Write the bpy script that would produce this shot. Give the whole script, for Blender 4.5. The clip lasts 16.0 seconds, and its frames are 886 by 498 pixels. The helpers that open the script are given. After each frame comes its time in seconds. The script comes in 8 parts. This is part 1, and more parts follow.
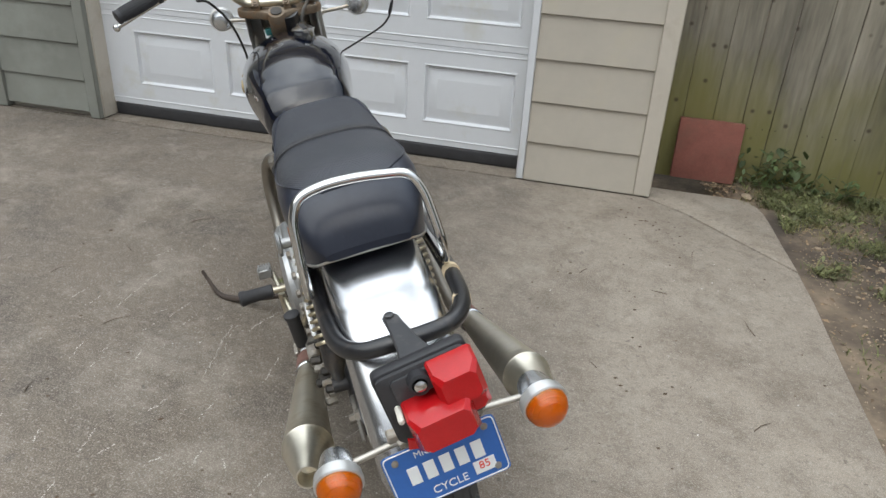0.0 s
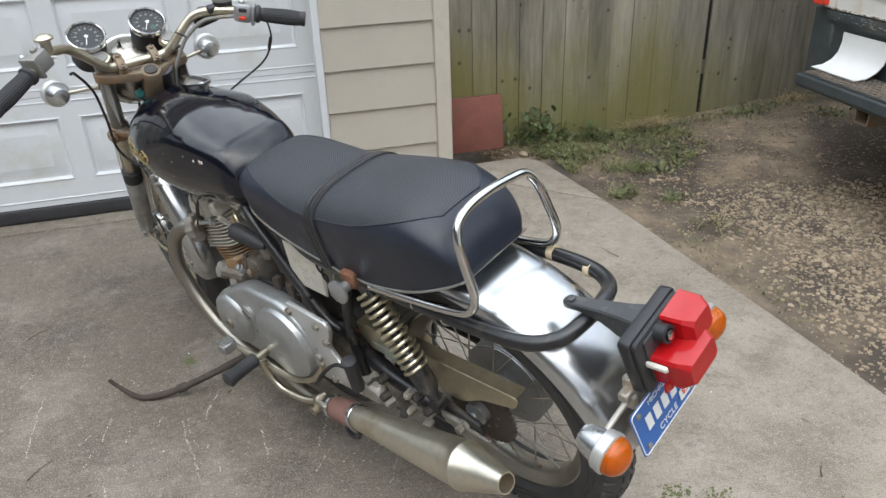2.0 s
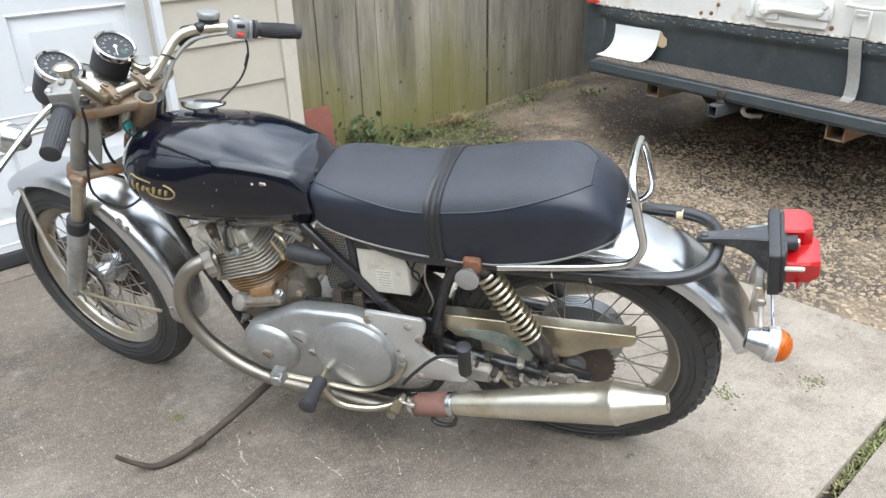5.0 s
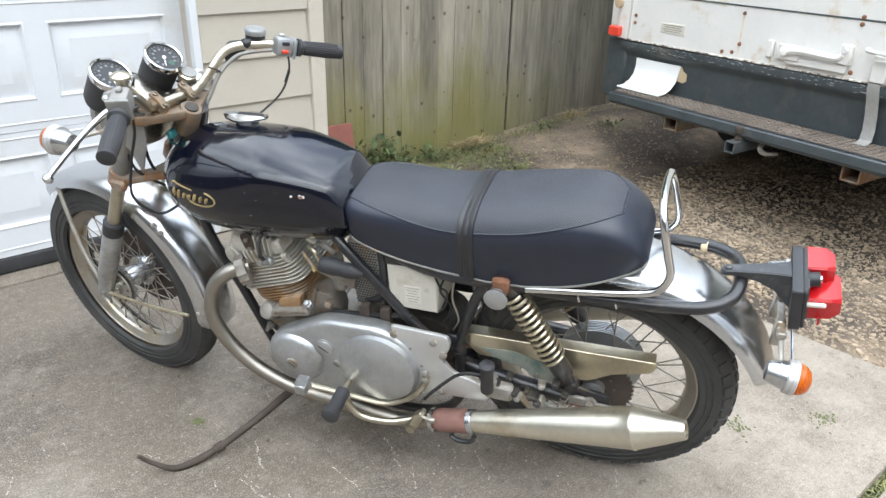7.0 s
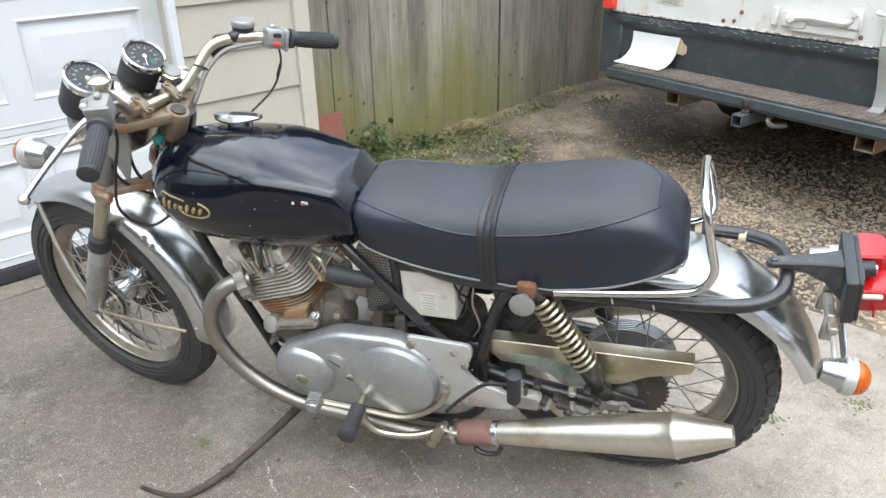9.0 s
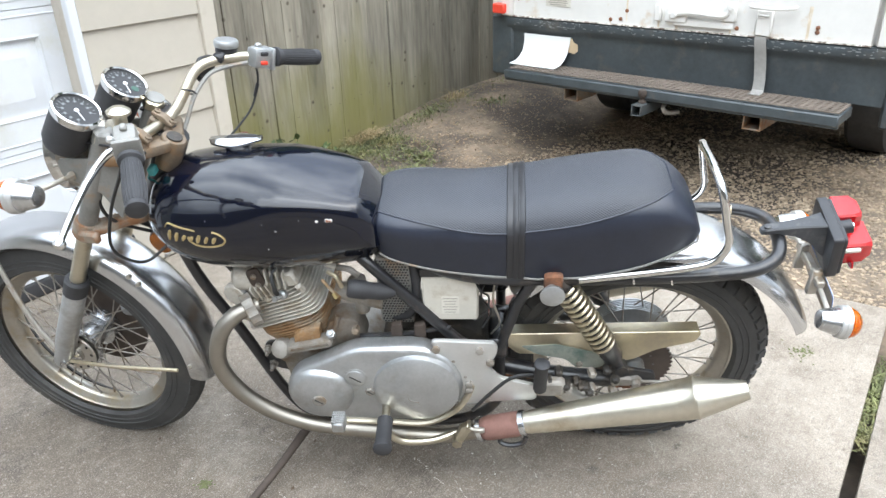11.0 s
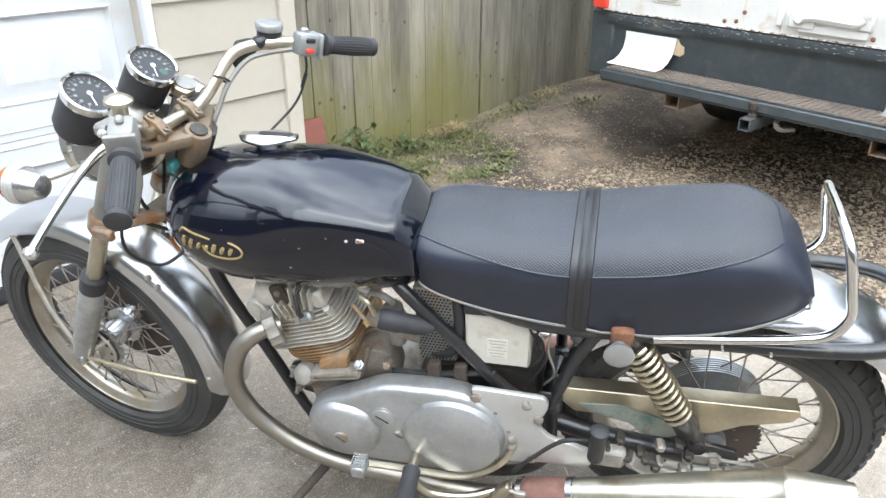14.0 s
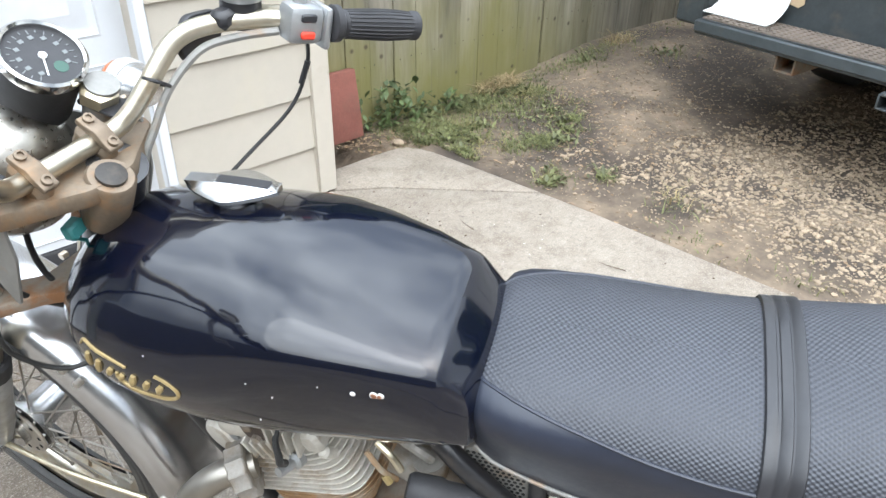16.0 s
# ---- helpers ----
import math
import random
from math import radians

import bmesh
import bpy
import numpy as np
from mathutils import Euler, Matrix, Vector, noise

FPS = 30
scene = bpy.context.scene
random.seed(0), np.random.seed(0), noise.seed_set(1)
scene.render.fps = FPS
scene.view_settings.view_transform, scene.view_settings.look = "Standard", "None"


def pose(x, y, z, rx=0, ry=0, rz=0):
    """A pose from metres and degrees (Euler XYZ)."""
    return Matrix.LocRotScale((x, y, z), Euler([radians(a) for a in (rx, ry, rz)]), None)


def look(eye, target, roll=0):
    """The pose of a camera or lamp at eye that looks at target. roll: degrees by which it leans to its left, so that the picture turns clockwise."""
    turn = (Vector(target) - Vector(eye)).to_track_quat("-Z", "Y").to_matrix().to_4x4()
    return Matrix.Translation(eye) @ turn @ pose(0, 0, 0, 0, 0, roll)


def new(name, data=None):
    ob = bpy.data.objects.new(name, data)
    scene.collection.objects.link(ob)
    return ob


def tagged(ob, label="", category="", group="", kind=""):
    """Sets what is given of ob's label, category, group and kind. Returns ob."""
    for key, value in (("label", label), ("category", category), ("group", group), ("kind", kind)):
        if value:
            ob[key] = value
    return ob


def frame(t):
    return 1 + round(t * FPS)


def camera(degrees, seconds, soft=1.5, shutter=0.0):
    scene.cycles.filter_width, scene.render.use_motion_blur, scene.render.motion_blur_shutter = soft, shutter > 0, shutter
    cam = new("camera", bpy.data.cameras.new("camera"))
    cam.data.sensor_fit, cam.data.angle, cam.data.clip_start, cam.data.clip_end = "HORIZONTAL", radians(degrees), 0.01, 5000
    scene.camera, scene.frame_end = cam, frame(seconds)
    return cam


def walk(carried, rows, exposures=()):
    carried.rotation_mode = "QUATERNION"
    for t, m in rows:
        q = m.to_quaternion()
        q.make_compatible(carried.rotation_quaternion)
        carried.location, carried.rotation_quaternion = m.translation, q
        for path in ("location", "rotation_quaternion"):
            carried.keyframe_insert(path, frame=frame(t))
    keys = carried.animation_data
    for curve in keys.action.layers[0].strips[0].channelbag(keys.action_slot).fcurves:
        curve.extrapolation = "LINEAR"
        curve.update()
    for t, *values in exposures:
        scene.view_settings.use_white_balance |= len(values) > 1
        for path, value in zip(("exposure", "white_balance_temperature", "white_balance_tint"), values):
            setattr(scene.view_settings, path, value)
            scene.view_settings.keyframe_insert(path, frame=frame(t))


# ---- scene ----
cam = camera(62.7, 16.0)
PATH = [
    (0, (-0.341, -1.171, 1.316), (0.18, 0.522, 0.389), 3.3),
    (0.5, (-0.578, -1.17, 1.347), (0.216, 0.426, 0.44), 0.4),
    (1, (-0.741, -1.089, 1.347), (0.196, 0.445, 0.471), 0.8),
    (1.5, (-0.857, -0.945, 1.342), (0.227, 0.477, 0.446), -3.5),
    (2, (-1.036, -0.837, 1.331), (0.238, 0.419, 0.436), -2.1),
    (2.5, (-1.243, -0.734, 1.351), (0.145, 0.407, 0.474), -2.6),
    (3, (-1.304, -0.572, 1.325), (0.189, 0.426, 0.445), -0.9),
    (3.5, (-1.347, -0.412, 1.328), (0.219, 0.409, 0.394), -3.1),
    (4, (-1.489, -0.279, 1.343), (0.16, 0.386, 0.428), -3.6),
    (4.2, (-1.517, -0.246, 1.338), (0.157, 0.365, 0.43), -3.0),
    (6.5, (-1.643, -0.134, 1.355), (0.074, 0.448, 0.511), 0.4),
    (7, (-1.647, -0.125, 1.357), (0.078, 0.462, 0.532), 1.4),
    (7.5, (-1.645, -0.127, 1.354), (0.085, 0.449, 0.534), 1.6),
    (8, (-1.643, -0.114, 1.351), (0.093, 0.434, 0.522), 1.5),
    (8.5, (-1.611, -0.073, 1.344), (0.122, 0.462, 0.502), 2.2),
    (9, (-1.535, -0.021, 1.348), (0.179, 0.529, 0.474), -0.9),
    (9.2, (-1.52, 0.003, 1.347), (0.192, 0.544, 0.466), -1.3),
    (11.3, (-1.645, 0.347, 1.362), (0.155, 0.501, 0.504), -1.9),
    (11.5, (-1.639, 0.359, 1.358), (0.162, 0.523, 0.503), -1.8),
    (12, (-1.627, 0.382, 1.35), (0.168, 0.584, 0.49), -2.1),
    (12.5, (-1.621, 0.399, 1.35), (0.174, 0.634, 0.498), -2.4),
    (13, (-1.612, 0.405, 1.349), (0.178, 0.667, 0.495), -2.6),
    (13.5, (-1.529, 0.36, 1.341), (0.252, 0.618, 0.468), -2.5),
    (14, (-1.377, 0.282, 1.33), (0.372, 0.682, 0.446), 0.1),
    (14.5, (-1.242, 0.245, 1.305), (0.465, 0.773, 0.407), 1.3),
    (15, (-1.072, 0.332, 1.29), (0.617, 0.826, 0.34), 1.4),
    (15.5, (-0.956, 0.424, 1.291), (0.712, 0.884, 0.288), 1.5),
    (16, (-0.784, 0.471, 1.286), (0.847, 0.944, 0.228), 1.0),
]
walk(cam, [(t, look(eye, target, roll)) for t, eye, target, roll in PATH],
     [(0.0, 0.12, 6380, 6), (1.5, 0.23, 6300, 6), (2.5, 0.45, 6240, 6), (3.5, 0.86, 6180, 6), (7.0, 0.95, 6120, 6), (9.0, 0.96, 6100, 6), (11.5, 1.20, 6070, 6), (12.5, 1.20, 6070, 6), (14.5, 1.30, 6070, 6), (16.0, 1.31, 6050, 6)])

# ---------------------------------------------------------------- light
world = bpy.data.worlds.new("sky")
scene.world = world
world.use_nodes = True
wn = world.node_tree
wn.nodes.clear()
w_out = wn.nodes.new("ShaderNodeOutputWorld")
w_bg = wn.nodes.new("ShaderNodeBackground")
w_sky = wn.nodes.new("ShaderNodeTexSky")
w_sky.sky_type = "NISHITA"
w_sky.sun_disc = False
w_sky.sun_elevation = radians(52)
w_sky.sun_rotation = radians(200)
w_sky.dust_density = 4.0
w_mix = wn.nodes.new("ShaderNodeMix")
w_mix.data_type = "RGBA"
w_cloud = wn.nodes.new("ShaderNodeTexNoise")
w_cloud.inputs["Scale"].default_value = 2.2
w_cloud.inputs["Detail"].default_value = 5.0
w_ramp = wn.nodes.new("ShaderNodeValToRGB")
w_ramp.color_ramp.elements[0].position, w_ramp.color_ramp.elements[1].position = 0.36, 0.64
w_ramp.color_ramp.elements[0].color = (4.6, 5.0, 5.8, 1)
w_ramp.color_ramp.elements[1].color = (14.5, 14.85, 15.35, 1)
w_tc = wn.nodes.new("ShaderNodeTexCoord")
wn.links.new(w_tc.outputs["Generated"], w_cloud.inputs["Vector"])
wn.links.new(w_cloud.outputs["Fac"], w_ramp.inputs["Fac"])
w_mix.inputs["Factor"].default_value = 0.80
wn.links.new(w_sky.outputs["Color"], w_mix.inputs["A"])
wn.links.new(w_ramp.outputs["Color"], w_mix.inputs["B"])
# an overcast sky, brightest overhead
w_sep = wn.nodes.new("ShaderNodeSeparateXYZ")
wn.links.new(w_tc.outputs["Generated"], w_sep.inputs["Vector"])
w_high = wn.nodes.new("ShaderNodeMapRange")
w_high.interpolation_type = "SMOOTHSTEP"
for key, value in (("From Min", 0.35), ("From Max", 0.92), ("To Min", 0.65), ("To Max", 3.0)):
    w_high.inputs[key].default_value = value
wn.links.new(w_sep.outputs["Z"], w_high.inputs["Value"])
w_scale = wn.nodes.new("ShaderNodeVectorMath")
w_scale.operation = "SCALE"
wn.links.new(w_mix.outputs["Result"], w_scale.inputs["Vector"])
wn.links.new(w_high.outputs["Result"], w_scale.inputs["Scale"])
wn.links.new(w_scale.outputs["Vector"], w_bg.inputs["Color"])
w_bg.inputs["Strength"].default_value = 0.078
wn.links.new(w_bg.outputs["Background"], w_out.inputs["Surface"])

sun = new("sun", bpy.data.lights.new("sun", "SUN"))
sun.data.energy, sun.data.angle, sun.data.color = 0.75, radians(55), (1.0, 0.97, 0.92)
sun.matrix_world = look((-8, -1.6, 9), (0, 0, 0))


# ---------------------------------------------------------------- materials
def material(name, base, rough=0.5, metal=0.0, vary=0.15, scale=8.0, bump=0.0, bump_scale=60.0, stain=None, stain_amount=0.4,
             stain_scale=5.0, coat=0.0, ior=1.5, rough_vary=0.1, transmission=0.0, piece=0.0, stretch=(1, 1, 1)):
    """Two scales of variation, fine relief and an optional second colour in blotches; piece: variation from object to object."""
    m = bpy.data.materials.new(name)
    m.use_nodes = True
    nt = m.node_tree
    b = nt.nodes["Principled BSDF"]
    tc = nt.nodes.new("ShaderNodeTexCoord")
    mp = nt.nodes.new("ShaderNodeMapping")
    mp.inputs["Scale"].default_value = stretch
    nt.links.new(tc.outputs["Object"], mp.inputs["Vector"])
    src = mp.outputs["Vector"]

    def noise_node(s, detail=4.0, rgh=0.55):
        n = nt.nodes.new("ShaderNodeTexNoise")
        n.inputs["Scale"].default_value, n.inputs["Detail"].default_value, n.inputs["Roughness"].default_value = s, detail, rgh
        nt.links.new(src, n.inputs["Vector"])
        return n

    big, fine = noise_node(scale, 5.0, 0.6), noise_node(scale * 9, 3.0)
    add = nt.nodes.new("ShaderNodeMath")
    add.operation = "MULTIPLY_ADD"
    add.inputs[1].default_value = 0.5
    nt.links.new(fine.outputs["Fac"], add.inputs[0])
    nt.links.new(big.outputs["Fac"], add.inputs[2])
    rng = nt.nodes.new("ShaderNodeMapRange")
    rng.inputs["From Min"].default_value, rng.inputs["From Max"].default_value = 0.45, 1.05
    rng.inputs["To Min"].default_value, rng.inputs["To Max"].default_value = 1 - vary, 1 + vary
    nt.links.new(add.outputs["Value"], rng.inputs["Value"])
    val = rng.outputs["Result"]
    if piece:
        oi = nt.nodes.new("ShaderNodeObjectInfo")
        pr = nt.nodes.new("ShaderNodeMapRange")
        pr.inputs["To Min"].default_value, pr.inputs["To Max"].default_value = 1 - piece, 1 + piece
        nt.links.new(oi.outputs["Random"], pr.inputs["Value"])
        mul = nt.nodes.new("ShaderNodeMath")
        mul.operation = "MULTIPLY"
        nt.links.new(val, mul.inputs[0])
        nt.links.new(pr.outputs["Result"], mul.inputs[1])
        val = mul.outputs["Value"]
    sc = nt.nodes.new("ShaderNodeVectorMath")
    sc.operation = "SCALE"
    sc.inputs[0].default_value = base
    nt.links.new(val, sc.inputs["Scale"])
    col = sc.outputs["Vector"]
    if stain:
        sn = noise_node(stain_scale, 6.0, 0.65)
        sr = nt.nodes.new("ShaderNodeMapRange")
        sr.inputs["From Min"].default_value, sr.inputs["From Max"].default_value = 0.62 - 0.3 * stain_amount, 0.80 - 0.3 * stain_amount
        nt.links.new(sn.outputs["Fac"], sr.inputs["Value"])
        mx = nt.nodes.new("ShaderNodeMix")
        mx.data_type = "RGBA"
        nt.links.new(sr.outputs["Result"], mx.inputs["Factor"])
        nt.links.new(col, mx.inputs["A"])
        mx.inputs["B"].default_value = (*stain, 1)
        col = mx.outputs["Result"]
    nt.links.new(col, b.inputs["Base Color"])
    rr = nt.nodes.new("ShaderNodeMapRange")
    rr.inputs["To Min"].default_value, rr.inputs["To Max"].default_value = max(0.02, rough - rough_vary), min(1, rough + rough_vary)
    nt.links.new(fine.outputs["Fac"], rr.inputs["Value"])
    nt.links.new(rr.outputs["Result"], b.inputs["Roughness"])
    b.inputs["Metallic"].default_value = metal
    b.inputs["IOR"].default_value = ior
    b.inputs["Coat Weight"].default_value = coat
    b.inputs["Coat Roughness"].default_value = 0.06
    b.inputs["Transmission Weight"].default_value = transmission
    if bump:
        bn = noise_node(bump_scale, 4.0, 0.6)
        bp = nt.nodes.new("ShaderNodeBump")
        bp.inputs["Strength"].default_value, bp.inputs["Distance"].default_value = bump, 0.004
        nt.links.new(bn.outputs["Fac"], bp.inputs["Height"])
        nt.links.new(bp.outputs["Normal"], b.inputs["Normal"])
    return m


SOIL = material("soil", (0.222, 0.170, 0.120), 0.95, vary=0.55, scale=3.5, bump=1.0, bump_scale=38, stain=(0.066, 0.052, 0.041), stain_amount=0.75, stain_scale=1.3)
GRAVEL = material("gravel", (0.335, 0.262, 0.182), 0.85, vary=0.4, scale=14, bump=0.3)
SIDING = material("cream_siding", (0.465, 0.428, 0.365), 0.55, vary=0.06, scale=3, bump=0.12, bump_scale=90, stain=(0.47, 0.43, 0.34), stain_amount=0.25, stain_scale=3, piece=0.03)
# darker grey-green siding for the boards and trims left of the door
SIDING_GREY = material("grey_green_siding", (0.225, 0.230, 0.205), 0.65, vary=0.10, scale=3, bump=0.15, bump_scale=90, stain=(0.27, 0.28, 0.25), stain_amount=0.45, stain_scale=2.2, piece=0.05)
TRIM = material("cream_trim", (0.53, 0.488, 0.418), 0.5, vary=0.06, scale=3, stain=(0.42, 0.37, 0.29), stain_amount=0.2)
DOOR_WHITE = material("white_door_paint", (0.66, 0.68, 0.71), 0.42, vary=0.03, scale=3, bump=0.1, bump_scale=120, stain=(0.58, 0.58, 0.54), stain_amount=0.15, stain_scale=4)
FENCE = material("weathered_fence_wood", (0.268, 0.245, 0.197), 0.9, vary=0.55, scale=5, bump=0.8, bump_scale=40, piece=0.16, stretch=(1, 1, 0.12))
FENCE_RAIL = material("fence_rail_wood", (0.20, 0.17, 0.13), 0.9, vary=0.3)
PAVER = material("red_paver", (0.25, 0.095, 0.073), 0.9, vary=0.2, scale=12, bump=0.5, bump_scale=150, stain=(0.22, 0.10, 0.075), stain_amount=0.4, stain_scale=7)
LEAF = material("leaf_green", (0.075, 0.108, 0.036), 0.6, vary=0.5, scale=9)
WEED = material("weed_green", (0.132, 0.142, 0.058), 0.6, vary=0.5, scale=9)
GRASS = material("grass_green", (0.14, 0.150, 0.058), 0.7, vary=0.5, scale=5, stain=(0.30, 0.25, 0.12), stain_amount=0.35, stain_scale=4)
DRYGRASS = material("dry_grass", (0.36, 0.28, 0.15), 0.8, vary=0.3, scale=6)
TRUCK_WHITE = material("truck_white_paint", (0.76, 0.745, 0.71), 0.5, vary=0.05, scale=4, stain=(0.60, 0.47, 0.31), stain_amount=0.12, stain_scale=6, bump=0.08)
EDGE_RUST = material("rust_eaten_paint", (0.80, 0.77, 0.70), 0.7, vary=0.15, scale=30, stain=(0.12, 0.075, 0.05), stain_amount=0.7, stain_scale=38)
RUST_RUN = material("faint_rust_run", (0.70, 0.60, 0.45), 0.6, vary=0.2, scale=25, stain=(0.84, 0.81, 0.76), stain_amount=0.55, stain_scale=16)
SCUFF = material("pale_scuff", (0.30, 0.31, 0.31), 0.7, vary=0.3, scale=60)
TRUCK_DARK = material("truck_dark_steel", (0.058, 0.069, 0.075), 0.5, vary=0.3, scale=6, bump=0.3, bump_scale=50, stain=(0.10, 0.095, 0.085), stain_amount=0.25, stain_scale=9)
STEP_TREAD = material("worn_tread_plate", (0.16, 0.13, 0.105), 0.8, vary=0.4, scale=9, bump=0.8, bump_scale=60)
RUST = material("rusty_steel", (0.24, 0.105, 0.055), 0.85, vary=0.4, scale=25, bump=0.5, bump_scale=120, stain=(0.12, 0.07, 0.05), stain_amount=0.5, stain_scale=18)
RUBBER = material("black_rubber", (0.034, 0.034, 0.037), 0.62, vary=0.3, scale=18, bump=0.15, bump_scale=90)
TYRE = material("tyre_rubber", (0.048, 0.047, 0.046), 0.72, vary=0.35, scale=14, bump=0.25, bump_scale=80, stain=(0.075, 0.07, 0.062), stain_amount=0.3, stain_scale=6)
CHROME = material("chrome", (0.72, 0.72, 0.71), 0.12, 1.0, vary=0.06, scale=20, rough_vary=0.06)
CHROME_AGED = material("aged_chrome", (0.58, 0.535, 0.43), 0.34, 1.0, vary=0.10, scale=14, rough_vary=0.07, stain=(0.42, 0.33, 0.21), stain_amount=0.2, stain_scale=12)
MUFFLER = material("dull_muffler_chrome", (0.66, 0.62, 0.52), 0.35, 0.92, vary=0.12, scale=9, rough_vary=0.12, stain=(0.50, 0.43, 0.31), stain_amount=0.35, stain_scale=9, bump=0.03, bump_scale=150)
HEADER = material("heat_browned_pipe", (0.36, 0.335, 0.295), 0.44, 1.0, vary=0.12, scale=5, rough_vary=0.06, stain=(0.36, 0.29, 0.20), stain_amount=0.35, stain_scale=5)
LAMP_SHELL = material("worn_chrome_lamp_shell", (0.60, 0.61, 0.62), 0.26, 0.95, vary=0.08, scale=25, rough_vary=0.04)
CAP_ALLOY = material("polished_cap_alloy", (0.56, 0.57, 0.58), 0.22, 1.0, vary=0.08, scale=30, rough_vary=0.05)
SHELL = material("pitted_chrome_shell", (0.42, 0.40, 0.36), 0.30, 1.0, vary=0.2, scale=16, stain=(0.26, 0.20, 0.14), stain_amount=0.3, stain_scale=28, bump=0.08)
YOKE_CAST = material("corroded_cast_yoke", (0.205, 0.160, 0.115), 0.52, 0.5, vary=0.25, scale=22, stain=(0.27, 0.16, 0.08), stain_amount=0.4, stain_scale=18, bump=0.25)
YOKE_RUST = material("rust_blotched_yoke", (0.30, 0.26, 0.21), 0.6, 0.3, vary=0.2, scale=25, stain=(0.30, 0.15, 0.07), stain_amount=0.6, stain_scale=22, bump=0.2)
ALLOY = material("bright_alloy", (0.62, 0.62, 0.61), 0.42, 0.7, vary=0.08, scale=14, bump=0.06, bump_scale=120)
STAND_BROWN = material("brown_stand_steel", (0.060, 0.045, 0.036), 0.75, vary=0.35, scale=25, bump=0.3)
CHROME_GOLD = material("browned_chrome", (0.67, 0.60, 0.44), 0.34, 0.92, vary=0.15, scale=10, rough_vary=0.12, stain=(0.50, 0.44, 0.36), stain_amount=0.45, stain_scale=7)
RIM = material("tarnished_rim", (0.46, 0.435, 0.385), 0.36, 0.92, vary=0.15, scale=14, rough_vary=0.08, stain=(0.42, 0.33, 0.20), stain_amount=0.35, stain_scale=8)
STAINLESS = material("polished_fender_steel", (0.60, 0.61, 0.63), 0.235, 0.98, vary=0.05, scale=7, rough_vary=0.012, stain=(0.50, 0.48, 0.44), stain_amount=0.2, stain_scale=5)
CAST = material("cast_aluminium", (0.45, 0.46, 0.465), 0.40, 0.78, vary=0.16, scale=14, bump=0.12, bump_scale=150, stain=(0.33, 0.31, 0.28), stain_amount=0.35, stain_scale=9)
CAST_DIRTY = material("dirty_cast_aluminium", (0.33, 0.31, 0.28), 0.62, 0.5, vary=0.25, scale=18, bump=0.3, bump_scale=150, stain=(0.23, 0.17, 0.11), stain_amount=0.45, stain_scale=14)
ENGINE_GRIME = material("grimy_engine_casting", (0.215, 0.190, 0.160), 0.55, 0.5, vary=0.3, scale=16, bump=0.3, bump_scale=120, stain=(0.15, 0.10, 0.06), stain_amount=0.5, stain_scale=13)
HEAD_ALLOY = material("pale_head_alloy", (0.58, 0.55, 0.49), 0.6, 0.35, vary=0.18, scale=18, bump=0.25, bump_scale=150, stain=(0.34, 0.25, 0.15), stain_amount=0.3, stain_scale=14)
BARREL = material("oil_stained_barrel", (0.36, 0.22, 0.11), 0.7, 0.35, vary=0.3, scale=20, bump=0.3, stain=(0.42, 0.36, 0.28), stain_amount=0.4, stain_scale=16)
PAINT = material("black_blue_tank_paint", (0.0020, 0.0031, 0.0088), 0.17, vary=0.3, scale=6, coat=1.0, ior=1.5, rough_vary=0.05, bump=0.008, bump_scale=9)
PAINT.node_tree.nodes["Principled BSDF"].inputs["Specular IOR Level"].default_value = 0.15
FRAME_BLACK = material("black_frame_enamel", (0.018, 0.018, 0.02), 0.32, vary=0.3, scale=20, coat=0.3, stain=(0.07, 0.055, 0.045), stain_amount=0.25, stain_scale=18)
BLACK_PLASTIC = material("black_plastic", (0.025, 0.025, 0.028), 0.42, vary=0.2, scale=30, bump=0.08)
SLEEVE = material("dusty_red_brown_wrap", (0.20, 0.105, 0.085), 0.85, vary=0.2, scale=25, bump=0.3, bump_scale=120, stain=(0.14, 0.07, 0.05), stain_amount=0.4, stain_scale=14)
GREASE = material("greasy_black_casting", (0.035, 0.031, 0.027), 0.55, 0.1, vary=0.4, scale=20, bump=0.3, bump_scale=120, stain=(0.09, 0.07, 0.05), stain_amount=0.35, stain_scale=16)
STAY = material("dull_silver_stay", (0.50, 0.47, 0.42), 0.42, 0.8, vary=0.15, scale=25, stain=(0.40, 0.29, 0.18), stain_amount=0.3, stain_scale=18)
SATIN_BLACK = material("worn_satin_black", (0.045, 0.046, 0.050), 0.42, vary=0.25, scale=16, bump=0.1, stain=(0.12, 0.115, 0.11), stain_amount=0.25, stain_scale=22)
COPPER_GREEN = material("verdigris_plate", (0.36, 0.38, 0.33), 0.6, 0.4, vary=0.2, scale=20, stain=(0.16, 0.23, 0.20), stain_amount=0.5, stain_scale=18)
GOLD = material("gold_decal", (0.42, 0.32, 0.15), 0.4, 0.3, vary=0.2, scale=60)
AMBER = material("amber_lens", (0.92, 0.27, 0.012), 0.10, vary=0.04, scale=30, transmission=0.72, rough_vary=0.04)
AMBER_CORE = material("amber_inner_lens", (0.88, 0.22, 0.01), 0.25, vary=0.1, scale=60, transmission=0.2)
REDLENS = material("red_lens", (0.56, 0.010, 0.014), 0.20, vary=0.12, scale=30, coat=0.15, transmission=0.25)
RED_TAPE = material("red_marker", (0.75, 0.06, 0.03), 0.5, vary=0.1)
CREAM_BOX = material("cream_enamel_box", (0.60, 0.57, 0.50), 0.5, vary=0.08, scale=18, stain=(0.42, 0.36, 0.27), stain_amount=0.3, stain_scale=20)
PAPER = material("white_paper", (0.80, 0.80, 0.79), 0.7, vary=0.03)
